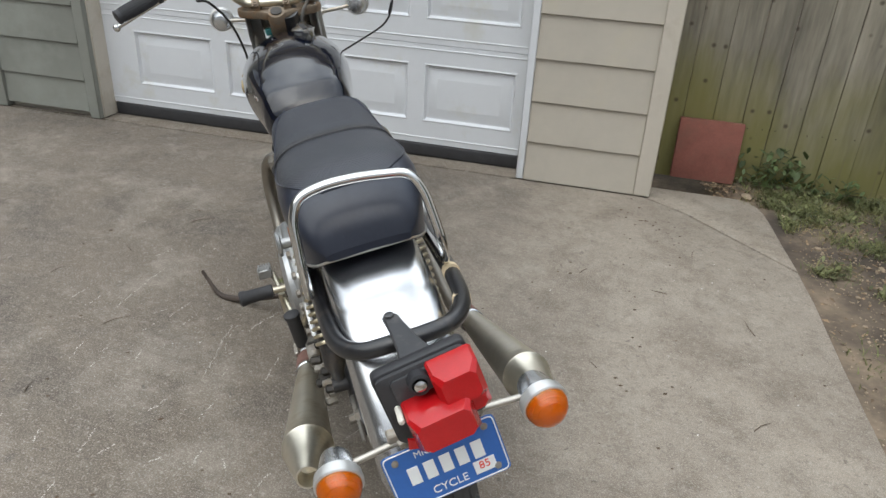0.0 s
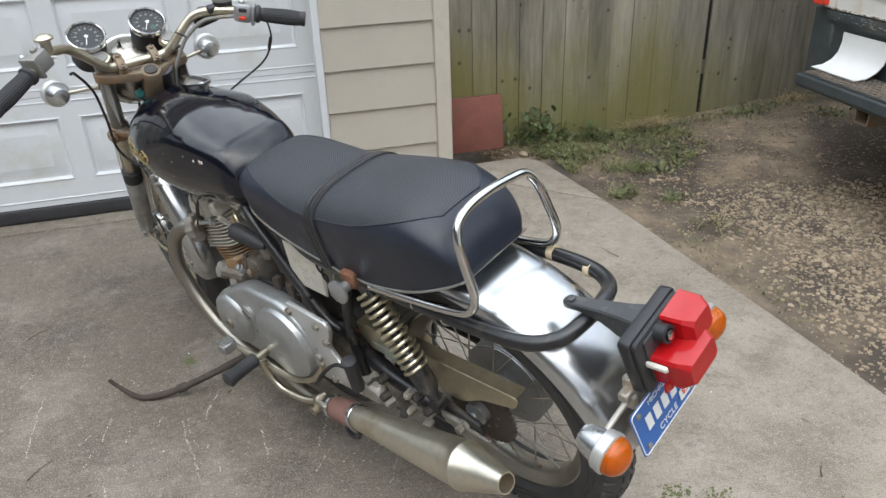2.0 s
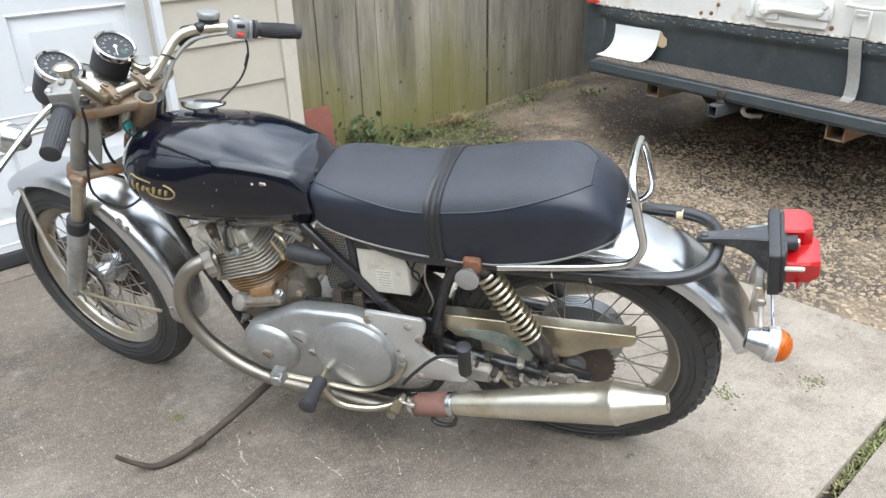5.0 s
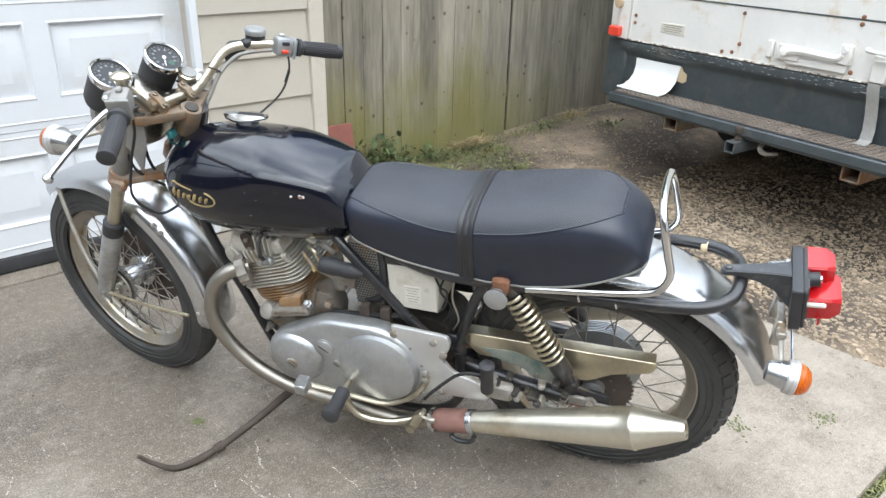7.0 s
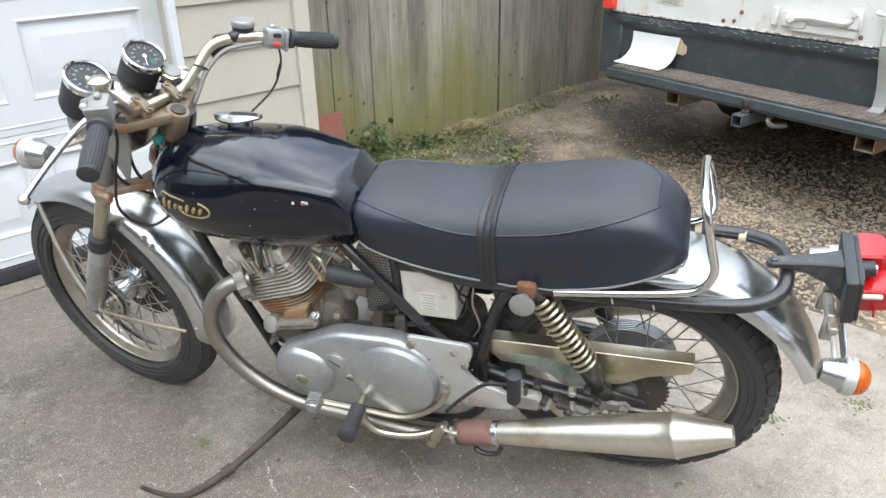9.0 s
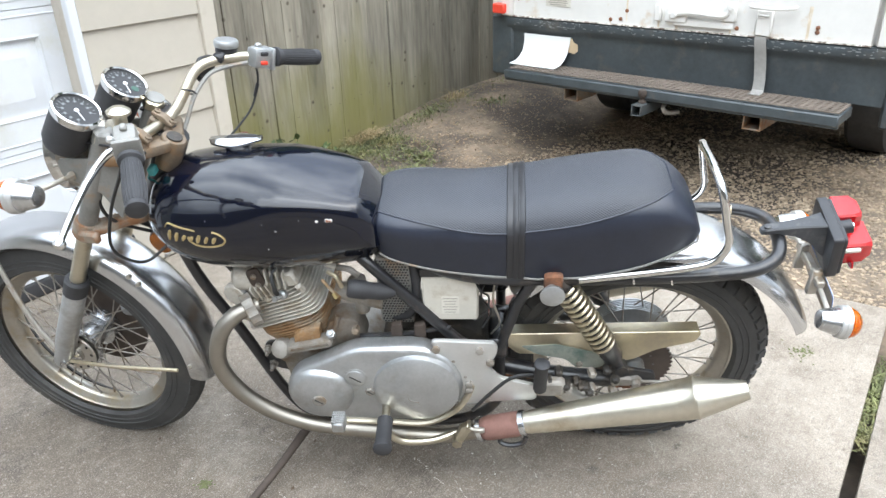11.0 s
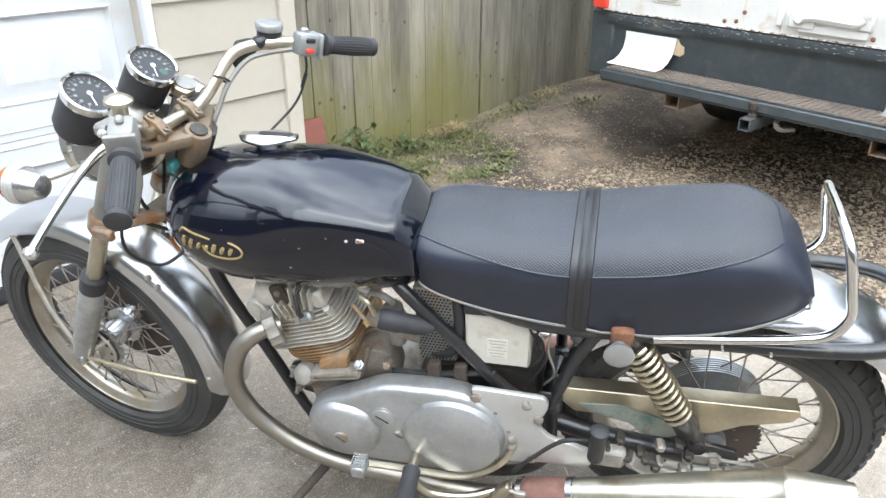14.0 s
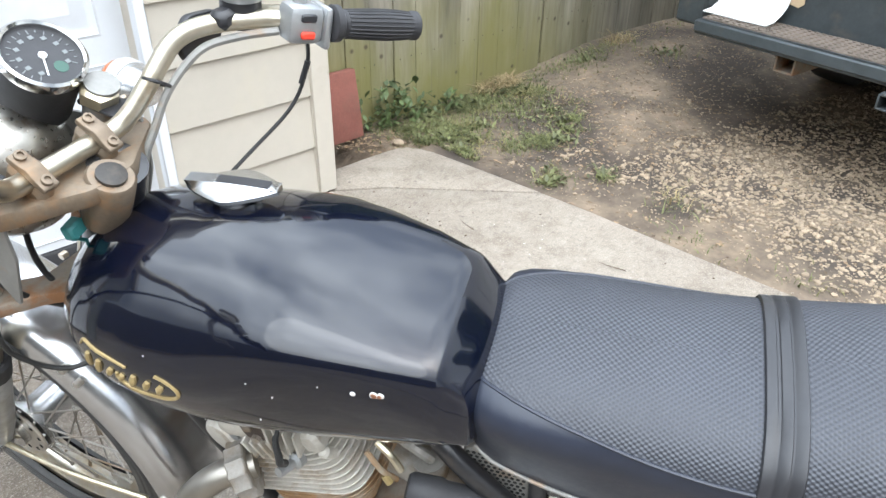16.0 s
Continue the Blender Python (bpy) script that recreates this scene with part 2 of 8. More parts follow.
LABEL = material("yellowed_label", (0.66, 0.63, 0.56), 0.6, vary=0.06)
LABEL_INK = material("faded_ink", (0.30, 0.27, 0.23), 0.7, vary=0.1)
CARD = material("brown_card", (0.55, 0.42, 0.27), 0.8, vary=0.1)
PLATE_BLUE = material("blue_plate_enamel", (0.035, 0.13, 0.42), 0.35, vary=0.1, scale=25)
PLATE_WHITE = material("white_plate_enamel", (0.80, 0.82, 0.82), 0.45, vary=0.05)
TAPE = material("masking_tape", (0.68, 0.55, 0.36), 0.7, vary=0.15, scale=40)
# dial lightened and print greyed in colour for haze and reflection on the glass
DIAL = material("dial_face", (0.055, 0.072, 0.078), 0.10, vary=0.1)
DIAL_GREY = material("greyed_dial_print", (0.17, 0.185, 0.185), 0.5, vary=0.1)
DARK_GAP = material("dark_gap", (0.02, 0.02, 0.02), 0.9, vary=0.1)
CHIP_WHITE = material("chipped_primer", (0.75, 0.72, 0.68), 0.7, vary=0.1)
STRAP_GREY = material("grey_webbing", (0.30, 0.29, 0.27), 0.85, vary=0.15, scale=40, bump=0.3, bump_scale=200)
CABLE = material("black_cable", (0.02, 0.02, 0.02), 0.5, vary=0.2)
HEADGREY = material("grey_dull_paint", (0.24, 0.235, 0.22), 0.5, 0.2, vary=0.2, scale=20, stain=(0.30, 0.20, 0.12), stain_amount=0.25, stain_scale=15)
WALL_PLAIN = material("plain_unseen_wall", (0.16, 0.15, 0.135), 0.8, vary=0.2, scale=2)
SEAT_SIDE = material("black_vinyl", (0.020, 0.024, 0.038), 0.35, vary=0.2, scale=12, bump=0.10, bump_scale=45)


def seat_top_material():
    """Perforated basket-weave vinyl: rows of small dimples every 4 mm."""
    m = material("basket_weave_vinyl", (0.040, 0.043, 0.053), 0.46, vary=0.15, scale=10)
    nt = m.node_tree
    b = nt.nodes["Principled BSDF"]
    tc = nt.nodes.new("ShaderNodeTexCoord")
    sep = nt.nodes.new("ShaderNodeSeparateXYZ")
    nt.links.new(tc.outputs["Object"], sep.inputs["Vector"])
    # rows follow the girth of the cushion, not its plan
    girth, away = nt.nodes.new("ShaderNodeMath"), nt.nodes.new("ShaderNodeMath")
    girth.operation, away.operation = "SUBTRACT", "ABSOLUTE"
    nt.links.new(sep.outputs["X"], away.inputs[0])
    nt.links.new(away.outputs["Value"], girth.inputs[0])
    nt.links.new(sep.outputs["Z"], girth.inputs[1])
    waves = []
    for along in (girth.outputs["Value"], sep.outputs["Y"]):
        a, w = nt.nodes.new("ShaderNodeMath"), nt.nodes.new("ShaderNodeMath")
        a.operation, w.operation = "MULTIPLY", "SINE"
        a.inputs[1].default_value = 860.0
        nt.links.new(along, a.inputs[0])
        nt.links.new(a.outputs["Value"], w.inputs[0])
        waves.append(w)
    mul = nt.nodes.new("ShaderNodeMath")
    mul.operation = "MULTIPLY"
    nt.links.new(waves[0].outputs["Value"], mul.inputs[0])
    nt.links.new(waves[1].outputs["Value"], mul.inputs[1])
    bp = nt.nodes.new("ShaderNodeBump")
    bp.inputs["Strength"].default_value, bp.inputs["Distance"].default_value = 0.48, 0.0009
    nt.links.new(mul.outputs["Value"], bp.inputs["Height"])
    # shade in the dimples put into the colour, on top of the relief
    pit_shade = nt.nodes.new("ShaderNodeMapRange")
    pit_shade.inputs["From Min"].default_value, pit_shade.inputs["From Max"].default_value = -0.10, -0.55
    pit_shade.inputs["To Min"].default_value, pit_shade.inputs["To Max"].default_value = 0.0, 0.52
    nt.links.new(mul.outputs["Value"], pit_shade.inputs["Value"])
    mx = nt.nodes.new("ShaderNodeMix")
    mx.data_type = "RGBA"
    nt.links.new(pit_shade.outputs["Result"], mx.inputs["Factor"])
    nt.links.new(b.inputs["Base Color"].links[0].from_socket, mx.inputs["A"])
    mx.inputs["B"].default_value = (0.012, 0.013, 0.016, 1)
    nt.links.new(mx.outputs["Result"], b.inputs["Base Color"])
    nt.links.new(bp.outputs["Normal"], b.inputs["Normal"])
    return m


SEAT_TOP = seat_top_material()


def link_mix(nt, fac, a, b):
    """Mixes the colour socket a with the colour b by the factor socket."""
    mx = nt.nodes.new("ShaderNodeMix")
    mx.data_type = "RGBA"
    nt.links.new(fac, mx.inputs["Factor"])
    nt.links.new(a, mx.inputs["A"])
    mx.inputs["B"].default_value = (*b, 1)
    return mx.outputs["Result"]


def band(nt, src, lo, hi, to=1.0):
    r = nt.nodes.new("ShaderNodeMapRange")
    r.inputs["From Min"].default_value, r.inputs["From Max"].default_value, r.inputs["To Max"].default_value = lo, hi, to
    nt.links.new(src, r.inputs["Value"])
    return r.outputs["Result"]


def noise_of(nt, vec, scale, detail=5.0, rough=0.6):
    n = nt.nodes.new("ShaderNodeTexNoise")
    n.inputs["Scale"].default_value, n.inputs["Detail"].default_value, n.inputs["Roughness"].default_value = scale, detail, rough
    nt.links.new(vec, n.inputs["Vector"])
    return n.outputs["Fac"]


def mapped(nt, rot, scale, shift=(0, 0, 0)):
    tc = nt.nodes.new("ShaderNodeTexCoord")
    mp = nt.nodes.new("ShaderNodeMapping")
    mp.inputs["Rotation"].default_value = (0, 0, radians(rot))
    mp.inputs["Scale"].default_value = scale
    mp.inputs["Location"].default_value = shift
    nt.links.new(tc.outputs["Object"], mp.inputs["Vector"])
    return mp.outputs["Vector"]


def concrete_material():
    """Old trodden concrete: grain, broad blotches, a darker left side, oil drips, scuffed pale scratches in places and
    dark specks.
    """
    m = material("concrete", (0.335, 0.286, 0.232), 0.9, vary=0.22, scale=1.6)
    nt = m.node_tree
    b = nt.nodes["Principled BSDF"]
    col = b.inputs["Base Color"].links[0].from_socket
    plain = mapped(nt, 0, (1, 1, 1))

    def math_node(op, a, c):
        n = nt.nodes.new("ShaderNodeMath")
        n.operation = op
        for k, v in enumerate((a, c)):
            if isinstance(v, (int, float)):
                n.inputs[k].default_value = v
            else:
                nt.links.new(v, n.inputs[k])
        return n.outputs["Value"]

    # darker brown towards low X, its edge broken up by noise
    sep = nt.nodes.new("ShaderNodeSeparateXYZ")
    nt.links.new(plain, sep.inputs["Vector"])
    wob = noise_of(nt, plain, 1.1, 6.0, 0.6)
    drive = math_node("ADD", math_node("MULTIPLY", wob, 1.6), sep.outputs["X"])
    left_dark = band(nt, drive, 0.56, -0.30, 0.92)
    col = link_mix(nt, left_dark, col, (0.108, 0.086, 0.064))
    damp = math_node("MULTIPLY", left_dark, band(nt, noise_of(nt, mapped(nt, 15, (1, 1, 1), (6, 5, 0)), 2.3, 9.0, 0.66), 0.48, 0.58, 0.95))
    col = link_mix(nt, damp, col, (0.070, 0.057, 0.046))
    col = link_mix(nt, band(nt, noise_of(nt, plain, 1.7, 8.0, 0.60), 0.47, 0.62, 0.55), col, (0.175, 0.142, 0.110))
    col = link_mix(nt, band(nt, noise_of(nt, mapped(nt, 20, (1, 1, 1), (4, 1, 0)), 4.5, 8.0, 0.72), 0.50, 0.62, 0.55), col, (0.15, 0.118, 0.086))
    col = link_mix(nt, band(nt, noise_of(nt, mapped(nt, 50, (1, 1, 1), (2, 7, 0)), 2.6, 8.0, 0.72), 0.51, 0.63, 0.38), col, (0.40, 0.355, 0.295))
    col = link_mix(nt, band(nt, noise_of(nt, mapped(nt, 70, (1, 1, 1), (8, 3, 0)), 11.0, 10.0, 0.78), 0.50, 0.62, 0.48), col, (0.140, 0.114, 0.090))
    col = link_mix(nt, band(nt, noise_of(nt, mapped(nt, 33, (1, 1, 1), (1, 8, 0)), 26.0, 8.0, 0.75), 0.50, 0.66, 0.26), col, (0.45, 0.40, 0.34))
    # faint strokes of the broom
    col = link_mix(nt, band(nt, noise_of(nt, mapped(nt, 30, (3, 75, 1), (5, 2, 0)), 1.0, 6.0, 0.7), 0.50, 0.68, 0.13), col, (0.14, 0.115, 0.09))
    col = link_mix(nt, band(nt, noise_of(nt, mapped(nt, 30, (4, 90, 1), (1, 6, 0)), 1.0, 6.0, 0.7), 0.52, 0.70, 0.12), col, (0.52, 0.46, 0.38))
    # oil drips
    v = nt.nodes.new("ShaderNodeTexVoronoi")
    v.inputs["Scale"].default_value = 3.1
    nt.links.new(plain, v.inputs["Vector"])
    drip = math_node("ADD", v.outputs["Distance"], math_node("MULTIPLY", noise_of(nt, plain, 24.0, 4.0, 0.6), 0.14))
    col = link_mix(nt, band(nt, drip, 0.135, 0.095, 0.62), col, (0.075, 0.064, 0.054))
    col = link_mix(nt, band(nt, noise_of(nt, plain, 290.0, 3.0, 0.7), 0.44, 0.60, 0.40), col, (0.115, 0.096, 0.076))
    col = link_mix(nt, band(nt, noise_of(nt, mapped(nt, 0, (1, 1, 1), (3, 9, 0)), 230.0, 3.0, 0.7), 0.50, 0.66, 0.38), col, (0.58, 0.53, 0.46))
    col = link_mix(nt, band(nt, noise_of(nt, plain, 60.0, 4.0, 0.7), 0.54, 0.68, 0.50), col, (0.13, 0.112, 0.093))
    col = link_mix(nt, band(nt, noise_of(nt, plain, 21.0, 3.0, 0.6), 0.67, 0.71, 0.6), col, (0.09, 0.078, 0.066))
    col = link_mix(nt, band(nt, noise_of(nt, mapped(nt, 0, (1, 1, 1), (9, 4, 0)), 90.0, 3.0, 0.6), 0.58, 0.70, 0.42), col, (0.48, 0.45, 0.40))
    nt.links.new(col, b.inputs["Base Color"])
    bp = nt.nodes.new("ShaderNodeBump")
    bp.inputs["Strength"].default_value, bp.inputs["Distance"].default_value = 0.35, 0.003
    nt.links.new(math_node("ADD", noise_of(nt, plain, 170.0, 4.0, 0.65), noise_of(nt, plain, 30.0, 4.0, 0.6)), bp.inputs["Height"])
    nt.links.new(bp.outputs["Normal"], b.inputs["Normal"])
    return m


CONCRETE = concrete_material()


def algae_fence():
    """Grey weathered boards with green algae spreading up from the damp soil, and dark knots."""
    m = FENCE
    nt = m.node_tree
    b = nt.nodes["Principled BSDF"]
    col = b.inputs["Base Color"].links[0].from_socket
    plain = mapped(nt, 0, (1, 1, 1))
    sep = nt.nodes.new("ShaderNodeSeparateXYZ")
    nt.links.new(plain, sep.inputs["Vector"])
    wob = noise_of(nt, mapped(nt, 0, (1.2, 1, 0.5)), 2.0, 5.0, 0.6)
    sm = nt.nodes.new("ShaderNodeMath")
    sm.operation = "MULTIPLY_ADD"
    sm.inputs[1].default_value = -1.5
    nt.links.new(wob, sm.inputs[0])
    nt.links.new(sep.outputs["Z"], sm.inputs[2])
    side = band(nt, sep.outputs["X"], 2.4, 1.5, 1.0)
    wet = nt.nodes.new("ShaderNodeMath")
    wet.operation = "MULTIPLY"
    nt.links.new(band(nt, sm.outputs["Value"], -0.10, -0.66, 0.85), wet.inputs[0])
    nt.links.new(side, wet.inputs[1])
    col = link_mix(nt, wet.outputs["Value"], col, (0.215, 0.205, 0.048))
    col = link_mix(nt, band(nt, sm.outputs["Value"], -0.25, -0.85, 0.35), col, (0.17, 0.145, 0.09))
    col = link_mix(nt, band(nt, noise_of(nt, mapped(nt, 0, (30, 1, 0.8)), 1.0, 4.0, 0.6), 0.58, 0.72, 0.36), col, (0.15, 0.128, 0.095))
    v = nt.nodes.new("ShaderNodeTexVoronoi")
    v.inputs["Scale"].default_value = 9.0
    nt.links.new(plain, v.inputs["Vector"])
    col = link_mix(nt, band(nt, v.outputs["Distance"], 0.13, 0.05, 0.8), col, (0.06, 0.045, 0.03))
    nt.links.new(col, b.inputs["Base Color"])


algae_fence()


# ---------------------------------------------------------------- shape helpers
class Shape:
    """Vertices and faces that become one mesh."""

    def __init__(self):
        self.v, self.f = [], []

    def add(self, verts, faces, m=None):
        k = len(self.v)
        self.v += [tuple(m @ Vector(p)) if m is not None else tuple(p) for p in verts]
        self.f += [tuple(i + k for i in q) for q in faces]
        return self

    def bm(self, bm, m=None):
        bm.verts.index_update()
        self.add([v.co.copy() for v in bm.verts], [[v.index for v in q.verts] for q in bm.faces], m)
        bm.free()
        return self

    def box(self, cx, cy, cz, sx, sy, sz, bevel=0.004, m=None, seg=1):
        bm = bmesh.new()
        bmesh.ops.create_cube(bm, size=1, matrix=Matrix.Translation((cx, cy, cz)) @ Matrix.Diagonal((sx, sy, sz, 1)))
        if bevel:
            bmesh.ops.bevel(bm, geom=bm.edges[:], offset=min(bevel, 0.45 * min(sx, sy, sz)), segments=seg, affect="EDGES", profile=0.5)
        return self.bm(bm, m)

    def tube(self, pts, r, n=10, m=None, sub=5, closed=False, caps=True):
        """A round tube along a smooth curve through the points; r: one radius or one for each point."""
        pts = [Vector(p) for p in pts]
        rs = list(r) if isinstance(r, (list, tuple)) else [r] * len(pts)
        path, rad, cnt = [], [], len(pts)
        spans = cnt if closed else cnt - 1
        if cnt == 2:
            sub = 1
        for i in range(spans):
            if closed:
                p0, p1, p2, p3 = (pts[(i + j) % cnt] for j in (-1, 0, 1, 2))
            else:
                p1, p2 = pts[i], pts[i + 1]
                p0 = pts[i - 1] if i else p1 * 2 - p2
                p3 = pts[i + 2] if i + 2 < cnt else p2 * 2 - p1
            for s in range(sub):
                t = s / sub
                path.append(0.5 * (2 * p1 + (p2 - p0) * t + (2 * p0 - 5 * p1 + 4 * p2 - p3) * t * t + (3 * p1 - p0 - 3 * p2 + p3) * t ** 3))
                rad.append(rs[i] * (1 - t) + rs[(i + 1) % cnt] * t)
        if not closed:
            path.append(pts[-1])
            rad.append(rs[-1])
        k = len(path)
        tang = [(path[(i + 1) % k] - path[i - 1] if closed or 0 < i < k - 1 else (path[1] - path[0] if i == 0 else path[-1] - path[-2])).normalized() for i in range(k)]
        side = tang[0].orthogonal().normalized()
        verts, faces = [], []
        for i in range(k):
            side = (side - tang[i] * side.dot(tang[i])).normalized()
            up = tang[i].cross(side)
            for j in range(n):
                a = 2 * math.pi * j / n
                verts.append(path[i] + (side * math.cos(a) + up * math.sin(a)) * rad[i])
        for i in range(k if closed else k - 1):
            for j in range(n):
                a, b = i * n + j, i * n + (j + 1) % n
                c, d = ((i + 1) % k) * n + (j + 1) % n, ((i + 1) % k) * n + j
                faces.append((a, b, c, d))
        if caps and not closed:
            faces.append(tuple(reversed(range(n))))
            faces.append(tuple(range((k - 1) * n, k * n)))
        return self.add(verts, faces, m)

    def lathe(self, profile, p0, axis, n=24, m=None, caps=True):
        """A profile of (radius, height) turned about an axis."""
        axis = Vector(axis).normalized()
        side = axis.orthogonal().normalized()
        up = axis.cross(side)
        verts, faces = [], []
        for r, h in profile:
            for j in range(n):
                a = 2 * math.pi * j / n
                verts.append(Vector(p0) + axis * h + (side * math.cos(a) + up * math.sin(a)) * r)
        for i in range(len(profile) - 1):
            for j in range(n):
                faces.append((i * n + j, i * n + (j + 1) % n, (i + 1) * n + (j + 1) % n, (i + 1) * n + j))
        if caps:
            faces.append(tuple(reversed(range(n))))
            faces.append(tuple(range((len(profile) - 1) * n, len(profile) * n)))
        return self.add(verts, faces, m)

    def prism(self, poly, x0, x1, plane="yz", bevel=0.003, m=None, seg=2):
        """A flat outline given thickness: plane yz along x, xy along z or xz along y."""
        put = {"yz": lambda a, b, c: (c, a, b), "xy": lambda a, b, c: (a, b, c), "xz": lambda a, b, c: (a, c, b)}[plane]
        bm = bmesh.new()
        bot = [bm.verts.new(put(a, b, x0)) for a, b in poly]
        top = [bm.verts.new(put(a, b, x1)) for a, b in poly]
        k = len(poly)
        bm.faces.new(bot)
        bm.faces.new(list(reversed(top)))
        for i in range(k):
            bm.faces.new((bot[i], top[i], top[(i + 1) % k], bot[(i + 1) % k]))
        bmesh.ops.recalc_face_normals(bm, faces=bm.faces[:])
        if bevel:
            rim = [e for e in bm.edges if (e.verts[0] in bot) == (e.verts[1] in bot)]
            bmesh.ops.bevel(bm, geom=rim, offset=bevel, segments=seg, affect="EDGES", profile=0.5)
        return self.bm(bm, m)

    def loft(self, sections, m=None, caps=True, ring=True):
        n = len(sections[0])
        verts = [p for s in sections for p in s]
        faces = []
        for i in range(len(sections) - 1):
            for j in range(n if ring else n - 1):
                faces.append((i * n + j, i * n + (j + 1) % n, (i + 1) * n + (j + 1) % n, (i + 1) * n + j))
        if caps and ring:
            faces.append(tuple(reversed(range(n))))
            faces.append(tuple(range((len(sections) - 1) * n, len(sections) * n)))
        return self.add(verts, faces, m)

    def sheet(self, rows, thick, m=None):
        """An open grid of points given thickness along its normals."""
        bm = bmesh.new()
        grid = [[bm.verts.new(p) for p in r] for r in rows]
        for i in range(len(grid) - 1):
            for j in range(len(grid[0]) - 1):
                bm.faces.new((grid[i][j], grid[i][j + 1], grid[i + 1][j + 1], grid[i + 1][j]))
        bm.normal_update()
        bmesh.ops.solidify(bm, geom=bm.faces[:], thickness=thick)
        return self.bm(bm, m)

    def mesh(self, name, mat, smooth=38, fix=True):
        me = bpy.data.meshes.new(name)
        me.from_pydata([tuple(p) for p in self.v], [], self.f)
        if fix:
            bm = bmesh.new()
            bm.from_mesh(me)
            bmesh.ops.recalc_face_normals(bm, faces=bm.faces[:])
            bm.to_mesh(me)
            bm.free()
        if smooth:
            me.shade_smooth()
            me.set_sharp_from_angle(angle=radians(smooth))
        me.materials.append(mat)
        return me

    def part(self, name, mat, parent=None, label="", smooth=38, fix=True, place=None):
        ob = new(name, self.mesh(name, mat, smooth, fix))
        if place is not None:
            ob.data.transform(place)
        ob.parent = parent
        return tagged(ob, label)


def thing(name, m, label, category, kind="", group=""):
    ob = new(name)
    ob.empty_display_size = 0.1
    ob.matrix_world = m
    return tagged(ob, label, category, group, kind)


def fillet(poly, r, k=4):
    """Rounds the corners of an outline."""
    out, n = [], len(poly)
    for i in range(n):
        p0, p1, p2 = (Vector((*poly[(i + j) % n], 0)) for j in (-1, 0, 1))
        a, b = p0 - p1, p2 - p1
        d = min(r, 0.45 * a.length, 0.45 * b.length)
        s, e = p1 + a.normalized() * d, p1 + b.normalized() * d
        for t in (j / k for j in range(k + 1)):
            q = s * (1 - t) ** 2 + p1 * 2 * t * (1 - t) + e * t * t
            out.append((q.x, q.y))
    return out


def text_part(body, size, mat, parent, m, name="lettering", extrude=0.0004, align="CENTER"):
    cu = bpy.data.curves.new(name, "FONT")
    cu.body, cu.size, cu.extrude = body, size, extrude
    cu.align_x, cu.align_y = align, "CENTER"
    tmp = bpy.data.objects.new(name, cu)
    scene.collection.objects.link(tmp)
    me = bpy.data.meshes.new_from_object(tmp.evaluated_get(bpy.context.evaluated_depsgraph_get()))
    bpy.data.objects.remove(tmp)
    bpy.data.curves.remove(cu)
    me.materials.clear()
    me.materials.append(mat)
    me.transform(m)
    ob = new(name, me)
    ob.parent = parent
    return ob

# ---------------------------------------------------------------- setting
FAC = pose(1.505, 1.58, 0, 0, 0, -30.13)      # x along the garage front to its corner, y into the building
TRK = pose(2.545, 0.332, 0.017, 0, 0, -126.66) @ Matrix.Scale(0.972, 4)    # x along the truck's bumper, y into the truck
rnd = random.Random(4)

def terrain(x, y):
    """Height of the bare yard at a place of the garage's plan."""
    far = max(0.0, min(1.0, (math.hypot(x, y) - 9) / 6))
    rise = min(0.075, max(0.0, 0.065 * (x - 1.0))) * max(0.0, min(1.0, (y + 0.7) / 0.6))
    return rise * (1 - far) + (-0.018 + 0.022 * noise.noise((x * 0.9, y * 0.9, 0)) + 0.010 * noise.noise((x * 4, y * 4, 3))) * (1 - far) - 0.03 * far


g = Shape()
xs = [-60, -25, -12] + [-8 + 0.12 * i for i in range(130)] + [9, 14, 30, 60]
ys = [-60, -25, -12] + [-6 + 0.12 * i for i in range(60)] + [2, 6, 14, 30, 60]
g.add([(x, y, terrain(x, y) - (0.10 if x < 0.35 else 0)) for y in ys for x in xs],
      [(j * len(xs) + i, j * len(xs) + i + 1, (j + 1) * len(xs) + i + 1, (j + 1) * len(xs) + i) for j in range(len(ys) - 1) for i in range(len(xs) - 1)])
ground = g.part("ground", SOIL, smooth=80, fix=False)
ground.matrix_world = FAC
tagged(ground, "bare brown soil yard with patches of grit", "ground", kind="structure")


def slab(poly, name="pavement"):
    s = Shape().prism(poly, -0.10, 0.0, "xy", 0.006)
    ob = s.part(name, CONCRETE)
    ob.matrix_world = FAC
    return tagged(ob, "worn stained concrete driveway slab with scratches", "driveway", kind="structure")


slab([(-7, 0.6), (-0.03, 0.6), (-0.03, -0.004), (-7, -0.004)])
slab([(-0.024, 0.125), (0.16, 0.120), (0.30, 0.122), (0.41, 0.116), (0.455, 0.095), (0.485, 0.05), (0.508, -0.02), (0.525, -0.16), (0.545, -0.36), (0.568, -0.565), (0.15, -0.132), (-0.024, -0.014)])
slab([(-7, -0.014), (-0.035, -0.022), (0.146, -0.142), (0.566, -0.575), (0.585, -0.8), (0.60, -1.2), (0.63, -1.7), (0.645, -2.2), (0.66, -2.665), (-7, -2.665)])
slab([(-7, -2.70), (0.665, -2.70), (0.69, -5), (0.68, -8), (-7, -8)])


